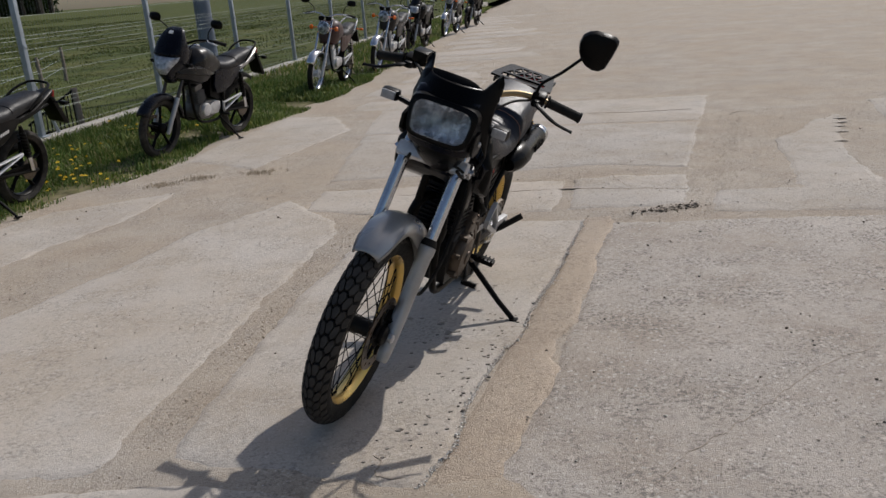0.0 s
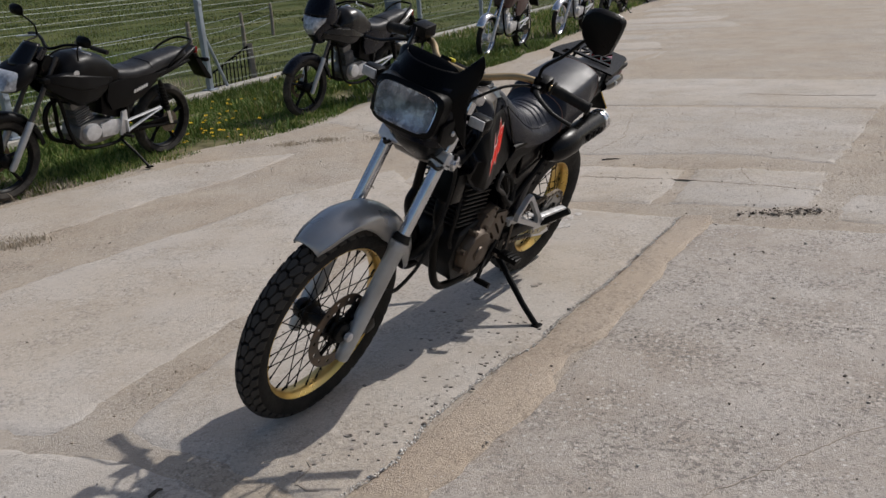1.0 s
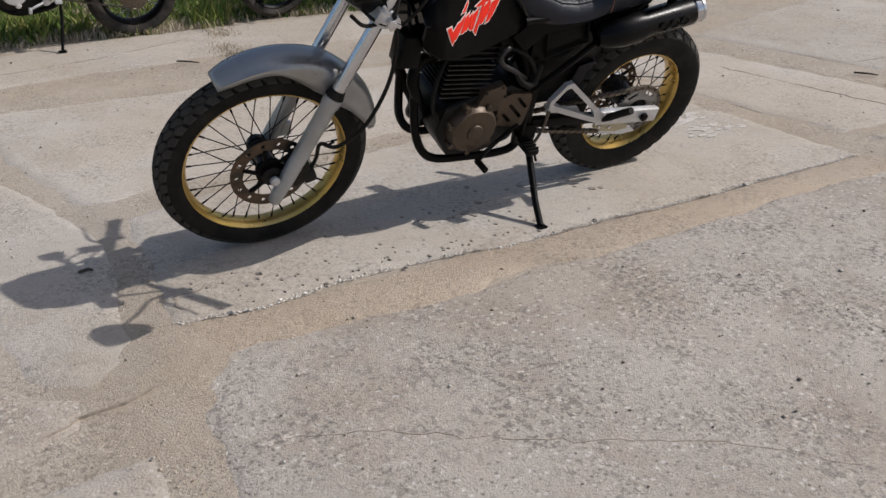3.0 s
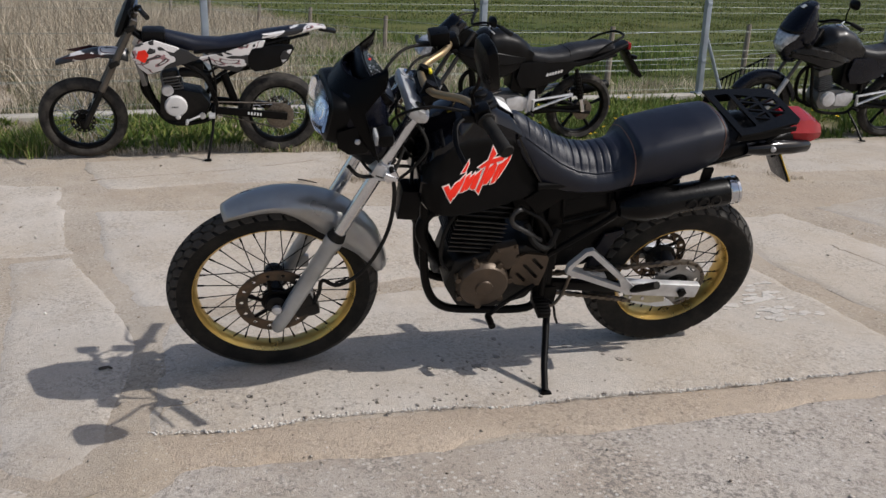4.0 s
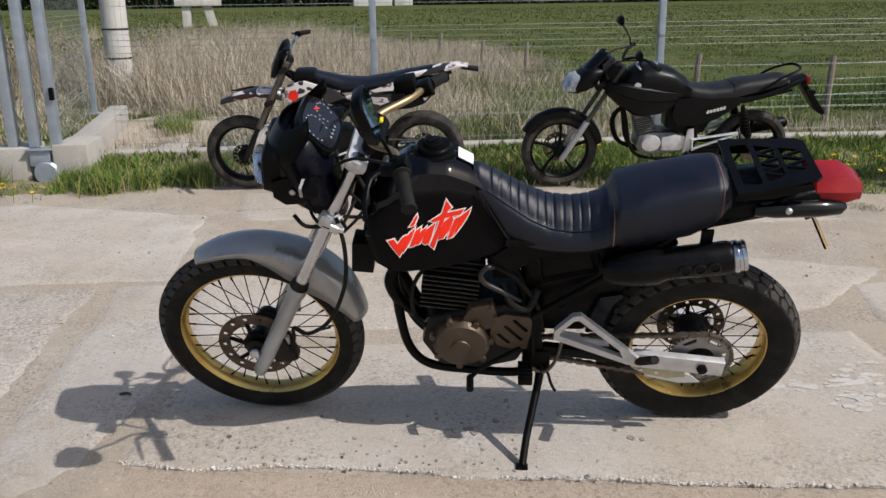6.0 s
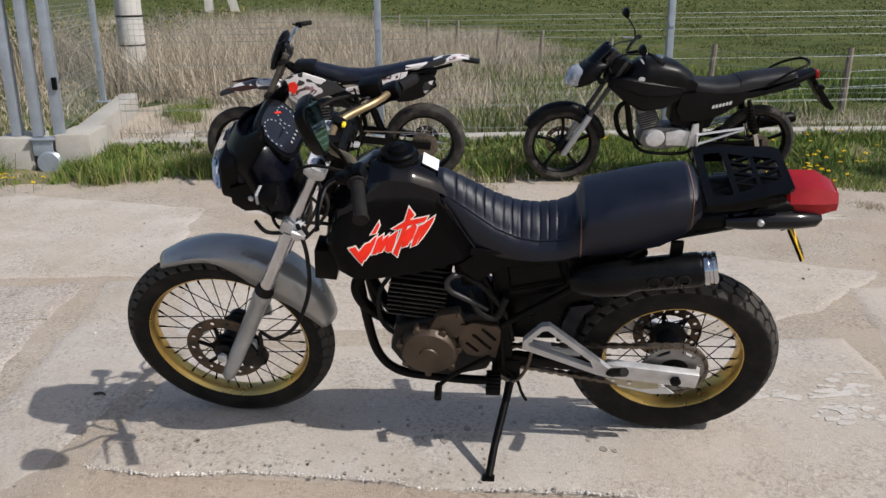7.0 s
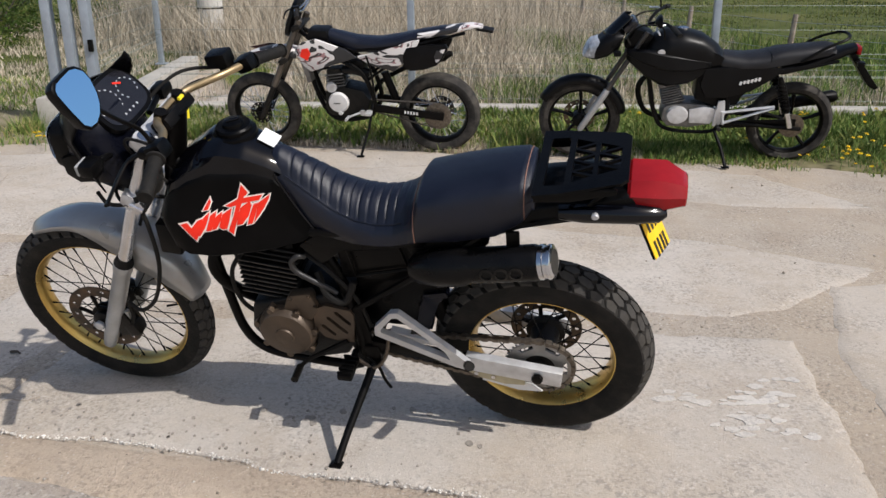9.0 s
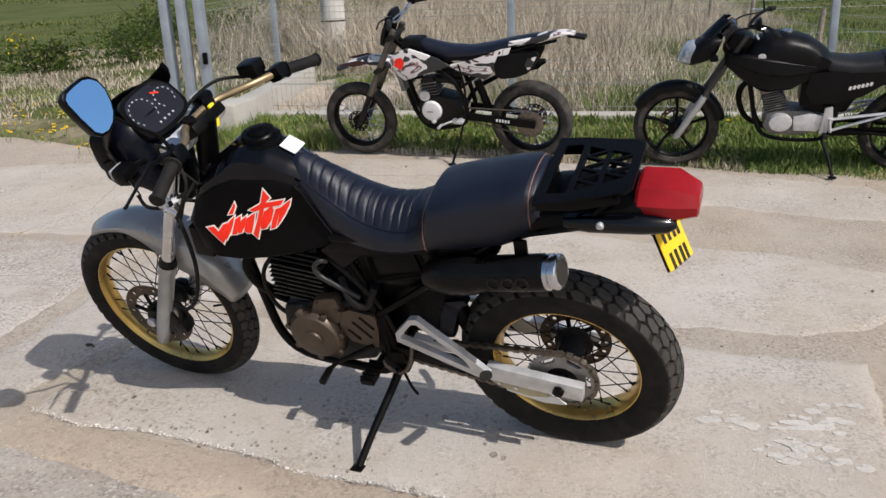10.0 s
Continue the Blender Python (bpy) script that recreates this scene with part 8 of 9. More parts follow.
def clump_mask(x, y, f, seed):
    return np.array([noise.noise(Vector((float(p) * f, float(q) * f, seed))) for p, q in zip(x, y)])


def scatter(n, x0, x1, y0, y1, seed):
    g = np.random.default_rng(seed)
    return g.uniform(x0, x1, n), g.uniform(y0, y1, n), g


def on_verge(n, y0, y1, seed, f=1.6, cut=-0.25, edge=0.05):
    g = np.random.default_rng(seed)
    y = g.uniform(y0, y1, n)
    a = np.array([kerb_x(q) for q in y]) + 0.01
    b = np.array([verge_x(q) + 0.10 * noise.noise(Vector((0, q * 1.3, 0))) for q in y]) + edge
    t = g.uniform(0, 1, n)
    x = a + (b - a) * t
    m = clump_mask(x, y, f, 5.0) + 0.35 * (0.5 - t) + g.normal(0, 0.12, n)
    k = (m > cut)
    return x[k], y[k], t[k], g, m[k]


def verge_plants():
    x, y, t, g, m = on_verge(90000, 1.0, 14.5, 1, f=2.2, cut=0.02)
    k = m > 0.02 + 0.11 * np.clip((5.2 - y) / 0.6, 0, 1)
    x, y, t, m = x[k], y[k], t[k], m[k]
    z = np.array([verge_z(p, q) for p, q in zip(x, y)])
    n = len(x)
    h = (0.012 + 0.150 * np.clip(m, 0, 1) ** 1.2 + 0.018 * (1 - t)) * g.uniform(0.35, 1.6, n)
    blades("verge_grass", x, y, z, h, g.uniform(0.004, 0.009, n), 0.95, M["grass"], "short uneven green grass along the kerb", "grass", 11)
    x, y, t, g, m = on_verge(26000, 1.2, 5.4, 8, f=1.3, cut=-0.45)
    k = m < 0.30
    x, y = x[k], y[k]
    z = np.array([verge_z(p, q) for p, q in zip(x, y)])
    n = len(x)
    blades("verge_straw", x, y, z, g.uniform(0.02, 0.075, n), g.uniform(0.004, 0.010, n), 1.05, M["reed"], "trodden dry straw on the bare soil of the verge", "straw", 18)
    # a denser green sward farther along the kerb
    x, y, t, g, m = on_verge(85000, 4.9, 14.5, 7, f=1.5, cut=-0.30)
    k = m > -0.30 + 0.45 * np.clip((6.2 - y) / 1.3, 0, 1)
    x, y, t, m = x[k], y[k], t[k], m[k]
    z = np.array([verge_z(p, q) for p, q in zip(x, y)])
    n = len(x)
    h = (0.022 + 0.075 * np.clip(m + 0.25, 0, 1)) * g.uniform(0.4, 1.6, n)
    blades("verge_grass", x, y, z, h, g.uniform(0.005, 0.011, n), 0.95, M["lush"], "dense fresh green grass between the parked motorcycles", "grass", 17)
    x, y, t, g, m = on_verge(16000, 14.5, 40, 2, cut=-0.4)
    z = np.array([verge_z(p, q) for p, q in zip(x, y)])
    blades("verge_grass", x, y, z, g.uniform(0.06, 0.16, len(x)), g.uniform(0.012, 0.022, len(x)), 0.9, M["grass"], "far green grass along the kerb", "grass", 12)
    # broad-leaved weeds in rosettes
    x, y, t, g, m = on_verge(2600, 1.0, 13, 3, f=1.1, cut=-0.02, edge=-0.04)
    k = 12
    x, y = np.repeat(x, k), np.repeat(y, k)
    n = len(x)
    x, y = x + g.normal(0, 0.03, n), y + g.normal(0, 0.03, n)
    z = np.array([verge_z(p, q) for p, q in zip(x, y)])
    blades("verge_weeds", x, y, z, g.uniform(0.05, 0.13, n), g.uniform(0.016, 0.030, n), 1.05, M["weed"], "broad-leaved dandelion weeds among the grass", "weeds", 13)
    # rough grass by the gate
    x, y, g = scatter(26000, -8.2, -3.9, -4.5, 1.5, 4)
    edge = np.array([verge_x(q) for q in y]) + 0.1 * clump_mask(x, y, 1.5, 2.0)
    m = clump_mask(x, y, 1.2, 8.0) + g.normal(0, 0.12, len(x))
    k = (x < edge) & (m > -0.04) & (np.hypot((x + 7.0) / 2.2, (y - 1.2) / 0.75) > 1)
    k &= ~((np.abs(x + 4.86) < 0.28) & (np.abs(y - 0.87) < 0.36))
    x, y, m = x[k], y[k], m[k]
    n = len(x)
    blades("gate_grass", x, y, np.full(n, 0.005), (0.03 + 0.075 * np.clip(m + 0.1, 0, 1)) * g.uniform(0.5, 1.5, n), g.uniform(0.005, 0.011, n), 0.95, M["grass"], "uneven grass round the gate footing", "grass", 14)
    # dry pale sward beyond the gate
    x, y, g = scatter(30000, -17.0, -5.0, -6.0, 1.0, 9)
    edge = np.array([verge_x(q) for q in y]) - 0.3
    k = (x < edge) & (clump_mask(x, y, 0.7, 18.0) + g.normal(0, 0.15, len(x)) > -0.12)
    x, y = x[k], y[k]
    n = len(x)
    z = np.array([max(0.005, field_z(p, q)) if p < field_x(q) else 0.005 for p, q in zip(x, y)])
    blades("dry_sward", x, y, z, g.uniform(0.03, 0.11, n), g.uniform(0.008, 0.020, n), 1.0, M["reed"], "pale dry trodden grass beyond the gate", "grass", 19)
    # tall tufts against the footing
    cx = [(-4.35, 1.25), (-4.55, 1.32), (-4.2, 1.45), (-4.75, 1.55), (-4.3, 1.75), (-4.45, 2.0), (-5.0, 1.4), (-4.6, 2.35), (-4.3, 2.2), (-4.6, 0.48), (-5.3, 0.35),
          (-3.72, 4.45), (-3.85, 4.6), (-4.2, 4.2), (-4.4, 3.3), (-4.6, 2.9), (-7.6, 1.65), (-7.9, 1.5), (-8.3, 1.75), (-7.2, 1.75)]
    g = np.random.default_rng(6)
    i = g.integers(0, len(cx), 6500)
    x, y = np.array([cx[k][0] for k in i]) + g.normal(0, 0.075, 6500), np.array([cx[k][1] for k in i]) + g.normal(0, 0.075, 6500)
    blades("tall_grass", x, y, np.full(6500, 0.01), g.uniform(0.07, 0.24, 6500), g.uniform(0.004, 0.009, 6500), 0.95, M["grass"], "taller fresh green grass tufts beside the kerb", "grass", 15)
    # small dry tufts on the yard
    cx = [(-2.76, 4.1), (-2.70, 4.2), (-3.42, 4.38), (-3.30, 4.32), (-2.95, 4.15), (-2.35, 6.75), (-2.1, 6.9), (-1.6, 7.0)]
    i = g.integers(0, len(cx), 2600)
    x, y = np.array([cx[k][0] for k in i]) + g.normal(0, 0.08, 2600), np.array([cx[k][1] for k in i]) + g.normal(0, 0.05, 2600)
    blades("dry_tufts", x, y, np.full(2600, 0.0), g.uniform(0.008, 0.032, 2600), g.uniform(0.003, 0.006, 2600), 1.0, M["reed"], "small dry trodden grass tufts on the sandy ground", "grass", 16)


verge_plants()


def far_plants():
    # pasture beyond the fence, blades growing coarser with distance
    for x0, x1, y0, y1, n, h, w, s in ((-11, -3.5, -7, 24, 56000, 0.085, 0.010, 21), (-24, -11, -12, 45, 90000, 0.11, 0.020, 22), (-50, -24, -16, 80, 80000, 0.15, 0.045, 23), (-120, -50, -40, 130, 60000, 0.22, 0.12, 24), (-24, -0.5, 24, 90, 40000, 0.12, 0.035, 25)):
        x, y, g = scatter(n, x0, x1, y0, y1, s)
        lim = np.array([field_x(q) for q in y]) - 0.05
        m = clump_mask(x, y, 0.55, 4.0) + 0.6 * clump_mask(x, y, 2.1, 9.0) + g.normal(0, 0.15, n)
        k = (x < lim) & (m > np.where((y < 1.0) & (x > -13), 0.02, -0.28))
        x, y, m = x[k], y[k], m[k]
        z = np.array([field_z(p, q) for p, q in zip(x, y)])
        blades("pasture_grass", x, y, z, h * 0.62 * (0.4 + np.clip(m + 0.2, 0, 1.2) ** 1.5) * g.uniform(0.6, 1.3, len(x)), g.uniform(0.7, 1.3, len(x)) * w, 0.9, M["pasture"],
               "short grazed pasture grass behind the fence", "grass", s + 100)
    # dry reeds
    x, y, g = scatter(105000, -24, -5.55, -4.5, 10.5, 31)
    back = np.interp(x, [-24, -16, -9, -7.4, -6.2, -5.7], [9.0, 8.6, 8.2, 8.3, 8.7, 9.4])
    front = np.interp(x, [-24, -13, -11, -9.4, -8.2, -6.9, -6.1, -5.7], [-4.5, -2.6, -0.4, 1.25, 2.2, 2.55, 2.5, 3.0])
    m = clump_mask(x, y, 0.8, 12.0)
    lim = np.array([field_x(q) for q in y]) - 0.06
    k = (y < back + 0.5 * m) & (y > front + 0.35 * m) & (x < lim) & (m + g.normal(0, 0.15, len(x)) > np.where(y < 0.8, 0.02, -0.42 + 0.09 * np.clip(y - 5.0, 0, 5)))
    x, y, m = x[k], y[k], m[k]
    n = len(x)
    z = np.array([field_z(p, q) for p, q in zip(x, y)])
    tall = np.interp(x + 0.8 * m, [-24, -12, -7.4, -6.3, -5.6], [1.1, 1.05, 0.80, 0.42, 0.16]) * np.interp(y, [3.8, 5.5, 8], [1.0, 0.60, 0.42])
    blades("dry_reeds", x, y, z, tall * g.uniform(0.45, 1.15, n), g.uniform(0.006, 0.013, n), 0.92, M["reed"], "tall dry straw-coloured reeds behind the fence", "reeds", 32)
    # fresh green shoots coming up between the reeds
    x, y, g = scatter(16000, -9.0, -5.5, 2.6, 9.0, 37)
    k = (x < np.array([field_x(q) for q in y]) - 0.04) & (clump_mask(x, y, 0.9, 30.0) + g.normal(0, 0.1, len(x)) > 0.12)
    x, y = x[k], y[k]
    z = np.array([field_z(p, q) for p, q in zip(x, y)])
    blades("green_shoots", x, y, z, g.uniform(0.08, 0.32, len(x)), g.uniform(0.006, 0.012, len(x)), 0.85, M["lush"], "fresh green shoots between the dry reeds", "grass", 38)
    # straw litter between
    x, y, g = scatter(16000, -9.5, -5.5, 1.2, 10.5, 33)
    lim = np.array([field_x(q) for q in y]) - 0.04
    k = (x < lim) & (clump_mask(x, y, 1.0, 15.0) + g.normal(0, 0.15, len(x)) > -0.1) & (x > np.interp(y, [1, 6, 10.5], [-9.5, -8.0, -6.2]))
    x, y = x[k], y[k]
    n = len(x)
    z = np.array([field_z(p, q) for p, q in zip(x, y)])
    blades("straw_litter", x, y, z, g.uniform(0.05, 0.22, n), g.uniform(0.005, 0.010, n), 1.0, M["reed"], "flattened pale straw at the foot of the fence", "straw", 34)
    # lush clumps along the pasture ditch
    g = np.random.default_rng(35)
    cx = [(-7.2 - 0.9 * k * g.uniform(0.6, 1.2), 5.6 + 0.75 * k * g.uniform(0.3, 1.2)) for k in range(8)] + [(g.uniform(-13, -8), g.uniform(5.2, 8.8)) for k in range(22)] + [(g.uniform(-10.5, -7.6), g.uniform(8.6, 13)) for k in range(16)]
    i = g.integers(0, len(cx), 17000)
    x, y = np.array([cx[k][0] for k in i]) + g.normal(0, 0.28, 17000), np.array([cx[k][1] for k in i]) + g.normal(0, 0.28, 17000)
    z = np.array([field_z(p, q) for p, q in zip(x, y)])
    blades("lush_grass", x, y, z, g.uniform(0.12, 0.42, 17000), g.uniform(0.008, 0.016, 17000), 0.7, M["lush"], "long lush green grass clumps along the pasture ditch", "grass", 36)


far_plants()


def leaf_cloud(bm, centres, n, size, rs):
    for c, r in centres:
        for k in range(n):
            d = Vector((rs.gauss(0, 1), rs.gauss(0, 1), rs.gauss(0, 1))).normalized() * r * rs.uniform(0.55, 1.05)
            p = Vector(c) + d
            a = Vector((rs.uniform(-1, 1), rs.uniform(-1, 1), rs.uniform(-1, 1))).normalized()
            b = a.orthogonal().normalized()
            s = size * rs.uniform(0.6, 1.3)
            vs = [bm.verts.new(p + s * (a * u + b * v)) for u, v in ((-1, 0), (0, -0.5), (1, 0), (0, 0.5))]
            bm.faces.new(vs)


def make_tree(seed, height):
    rs = random.Random(seed)
    t = thing("tree", pose(0, 0, 0), "tall dark tree in the far line of trees beyond the pasture", "tree", "tree line")
    bm = B()
    top = height * 0.62
    tube(bm, [(0, 0, -0.2), (0.05, 0.02, height * 0.2), (rs.uniform(-0.3, 0.3), rs.uniform(-0.3, 0.3), top)], [0.24, 0.19, 0.09], 8)
    part("trunk", bm, M["bark"], t)
    cs = []
    for k in range(9):
        a = k * 2.4 + rs.uniform(-0.3, 0.3)
        z0 = height * rs.uniform(0.16, 0.55)
        ln = height * rs.uniform(0.16, 0.30)
        e = Vector((math.cos(a) * ln, math.sin(a) * ln, z0 + ln * rs.uniform(0.3, 1.0)))
        bm = B()
        tube(bm, [(0, 0, z0), (e.x * 0.5, e.y * 0.5, (z0 + e.z) / 2 - 0.1), e], [0.08, 0.055, 0.025], 6)
        part("limb", bm, M["bark"], t)
        cs += [(e, rs.uniform(0.7, 1.3)), (e * 0.75 + Vector((0, 0, height * 0.12)), rs.uniform(0.6, 1.1))]
    cs += [((rs.uniform(-1, 1), rs.uniform(-1, 1), height * rs.uniform(0.6, 0.95)), rs.uniform(0.8, 1.4)) for k in range(9)]
    bm = B()
    leaf_cloud(bm, cs, 60, 0.20, rs)
    part("crown", bm, M["tree_leaf"], t, smooth=False)
    return t


def tree_line():
    rs = random.Random(8)
    kinds = [make_tree(s, h) for s, h in ((1, 7.5), (2, 9.0), (3, 8.2))]
    for k, t in enumerate(kinds):
        t.matrix_world = pose(-185, -30 + 9.0 * k, field_z(-185, 0) - 0.1) @ Matrix.Scale(1.9, 4)
    y = 0.0
    while y < 290:
        y += rs.uniform(4.5, 9.0)
        s = rs.uniform(1.6, 2.3)
        copy_thing(rs.choice(kinds), pose(-185 + 0.12 * y + rs.uniform(-3, 3), y, field_z(-185 + 0.12 * y, y) - 0.1, 0, 0, rs.uniform(0, 360)) @ Matrix.Scale(s, 4))
    # undergrowth under the trees
    g = np.random.default_rng(41)
    n = 40000
    yy = g.uniform(-60, 300, n)
    xx = -192 + 0.12 * yy + g.normal(0, 1.5, n)
    zz = g.uniform(0.4, 8.0, n)
    blades("hedge", xx, yy, zz, g.uniform(0.8, 1.6, n), g.uniform(0.4, 0.9, n), 1.0, M["tree_leaf"], "dense dark undergrowth beneath the far trees", "hedge", 42)


tree_line()


def shrub(x, y, z, r, seed, blossom):
    rs = random.Random(seed)
    t = thing("shrub", pose(x, y, z), "loose green shrub with yellow blossom behind the gate" if blossom else "loose green shrub behind the gate", "shrub", "shrubs behind the gate")
    for k in range(6):
        a = k * 1.05 + rs.uniform(-0.3, 0.3)
        bm = B()
        tube(bm, [(0, 0, -0.05), (math.cos(a) * r * 0.3, math.sin(a) * r * 0.3, r * 0.6), (math.cos(a) * r * 0.75, math.sin(a) * r * 0.75, r * rs.uniform(0.8, 1.2))], [0.02, 0.013, 0.006], 5)
        part("stem", bm, M["bark"], t)
    bm = B()
    leaf_cloud(bm, [((rs.uniform(-r, r) * 0.8, rs.uniform(-r, r) * 0.8, r * rs.uniform(0.1, 0.95)), r * rs.uniform(0.25, 0.45)) for k in range(24)], 90, 0.04, rs)
    part("leaves", bm, M["lush"], t, smooth=False)
    if blossom:
        bm = B()
        leaf_cloud(bm, [((rs.uniform(-r, r) * 0.8, rs.uniform(-r, r) * 0.8, r * rs.uniform(0.6, 1.25)), r * 0.22) for k in range(9)], 8, 0.03, rs)
        part("blossom", bm, M["petal"], t, smooth=False)


for k, (x, y, r, bl) in enumerate(((-12.5, -3.6, 0.75, False), (-14.0, -2.4, 0.7, True), (-16.5, -1.2, 0.75, True), (-18.5, -2.6, 0.9, True), (-15.5, -4.6, 0.9, False), (-20.5, -0.4, 0.8, True),
                                  (-23.0, 1.2, 0.9, True), (-26.0, -1.0, 1.0, False), (-10.5, -4.2, 0.6, True), (-27.5, 2.6, 0.8, False))):
    shrub(x, y, field_z(x, y) - 0.02, r, 50 + k, bl)


def culvert():
    t = thing("culvert", pose(-57.0, -2.1, field_z(-57, -2.1) - 0.25, 0, 0, 4), "pale concrete slab deck on two slanting piers in the meadow", "bridge")
    bm = B()
    box(bm, (0, 0, 1.75), (2.6, 2.9, 0.42), bevel=0.03)
    part("deck", bm, M["pole"], t)
    for y, lean in ((-0.75, 0), (0.75, 14)):
        bm = B()
        box(bm, (0, y, 0.78), (2.2, 0.55, 1.62), Matrix.Rotation(radians(lean), 4, "X"), 0.03)
        part("pier", bm, M["pole"], t)


culvert()


def white_container(y):
    x = -178.0
    t = thing("container", pose(x, y, field_z(x, y) - 0.05), "white ribbed container standing far off before the trees", "container", "white containers")
    part("body", box(B(), (0, 0, 1.3), (2.4, 3.6, 2.6), None, 0.05), M["white_plastic"], t)
    for k in range(6):
        part("rib", box(B(), (1.22, -1.5 + 0.6 * k, 1.3), (0.06, 0.12, 2.4), None, 0.01), M["white_plastic"], t)


for y in (20.2, 24.4, 28.6):
    white_container(y)


def dandelion():
    t = thing("dandelion", pose(0, 0, 0), "yellow dandelion in bloom on a thin green stem", "flower", "dandelions")
    bm = B()
    tube(bm, [(0, 0, -0.01), (0.004, 0.002, 0.05), (0.002, 0.006, 0.095)], [0.0022, 0.002, 0.0018], 5)
    part("stem", bm, M["stem"], t)
    bm = B()
    for ring, (r, z, n) in enumerate(((0.019, 0.002, 14), (0.013, 0.006, 11), (0.006, 0.009, 7))):
        for k in range(n):
            a = 2 * math.pi * k / n + ring * 0.2
            c, s = math.cos(a), math.sin(a)
            o = Vector((0.002, 0.006, 0.094))
            bm.faces.new([bm.verts.new(o + Vector(p)) for p in ((0, 0, 0), (c * r * 0.7 - s * 0.003, s * r * 0.7 + c * 0.003, z), (c * r, s * r, z + 0.002), (c * r * 0.7 + s * 0.003, s * r * 0.7 - c * 0.003, z))])
    part("flower_head", bm, M["petal"], t, smooth=False)
    return t


def flowers():
    rs = random.Random(17)
    first = dandelion()
    spots = [(-5.1, -1.2, 0.30, 16), (-4.8, -0.56, 0.22, 16), (-4.1, 0.25, 0.12, 14), (-5.5, -0.75, 0.4, 18), (-4.15, 0.72, 0.10, 5), (-3.25, 6.6, 0.25, 8), (-3.35, 7.2, 0.35, 14), (-3.7, 8.1, 0.35, 12),
             (-2.95, 6.75, 0.15, 7), (-3.6, 9.3, 0.5, 14), (-4.3, 6.9, 0.25, 8), (-4.55, 5.6, 0.15, 6), (-6.4, -2.2, 0.5, 14), (-3.9, 1.0, 0.1, 3), (-4.35, 7.6, 0.3, 7)]
    k = 0
    for x, y, r, n in spots:
        for i in range(n):
            px, py = x + rs.gauss(0, r * 0.6), y + rs.gauss(0, r * 0.6)
            z = verge_z(px, py) if kerb_x(py) < px < verge_x(py) else 0.0
            m = pose(px, py, z, rs.uniform(-18, 18), rs.uniform(-18, 18), rs.uniform(0, 360)) @ Matrix.Scale(rs.uniform(0.75, 1.15), 4)
            if k == 0:
                first.matrix_world = m
            else:
                copy_thing(first, m)
            k += 1


flowers()


def stones(name, x, y, z, r, material, label, category, seed, parent=None, kind="stuff"):
    """Small angular stones: squashed, twisted octahedra with a random corner shift."""
    g = np.random.default_rng(seed)
    n = len(x)
    unit = np.array([(1, 0, 0), (0, 1, 0), (-1, 0, 0), (0, -1, 0), (0, 0, 1), (0, 0, -1)], float)
    v = unit[None] * (1 + g.uniform(-0.35, 0.35, (n, 6, 3)))
    v[:, :, 2] *= 0.62
    v += g.uniform(-0.22, 0.22, (n, 6, 3))
    a = g.uniform(0, 6.28, n)
    c, s = np.cos(a)[:, None], np.sin(a)[:, None]
    vx, vy = v[:, :, 0] * c - v[:, :, 1] * s, v[:, :, 0] * s + v[:, :, 1] * c
    v = np.stack([x[:, None] + vx * r[:, None], y[:, None] + vy * r[:, None], z[:, None] + (v[:, :, 2] + 0.25) * r[:, None]], 2)
    f = np.array([(0, 1, 4), (1, 2, 4), (2, 3, 4), (3, 0, 4), (1, 0, 5), (2, 1, 5), (3, 2, 5), (0, 3, 5)])
    me = bpy.data.meshes.new(name)
    me.vertices.add(n * 6)
    me.vertices.foreach_set("co", v.reshape(-1))
    me.loops.add(n * 24)
    me.loops.foreach_set("vertex_index", (np.arange(n)[:, None, None] * 6 + f[None]).reshape(-1).astype(np.int32))
    me.polygons.add(n * 8)
    me.polygons.foreach_set("loop_start", (np.arange(n * 8) * 3).astype(np.int32))
    me.polygons.foreach_set("loop_total", np.full(n * 8, 3, np.int32))
    me.update(calc_edges=True)
    me.materials.append(material)
    return tagged(new(name, me), label, category, kind=kind)


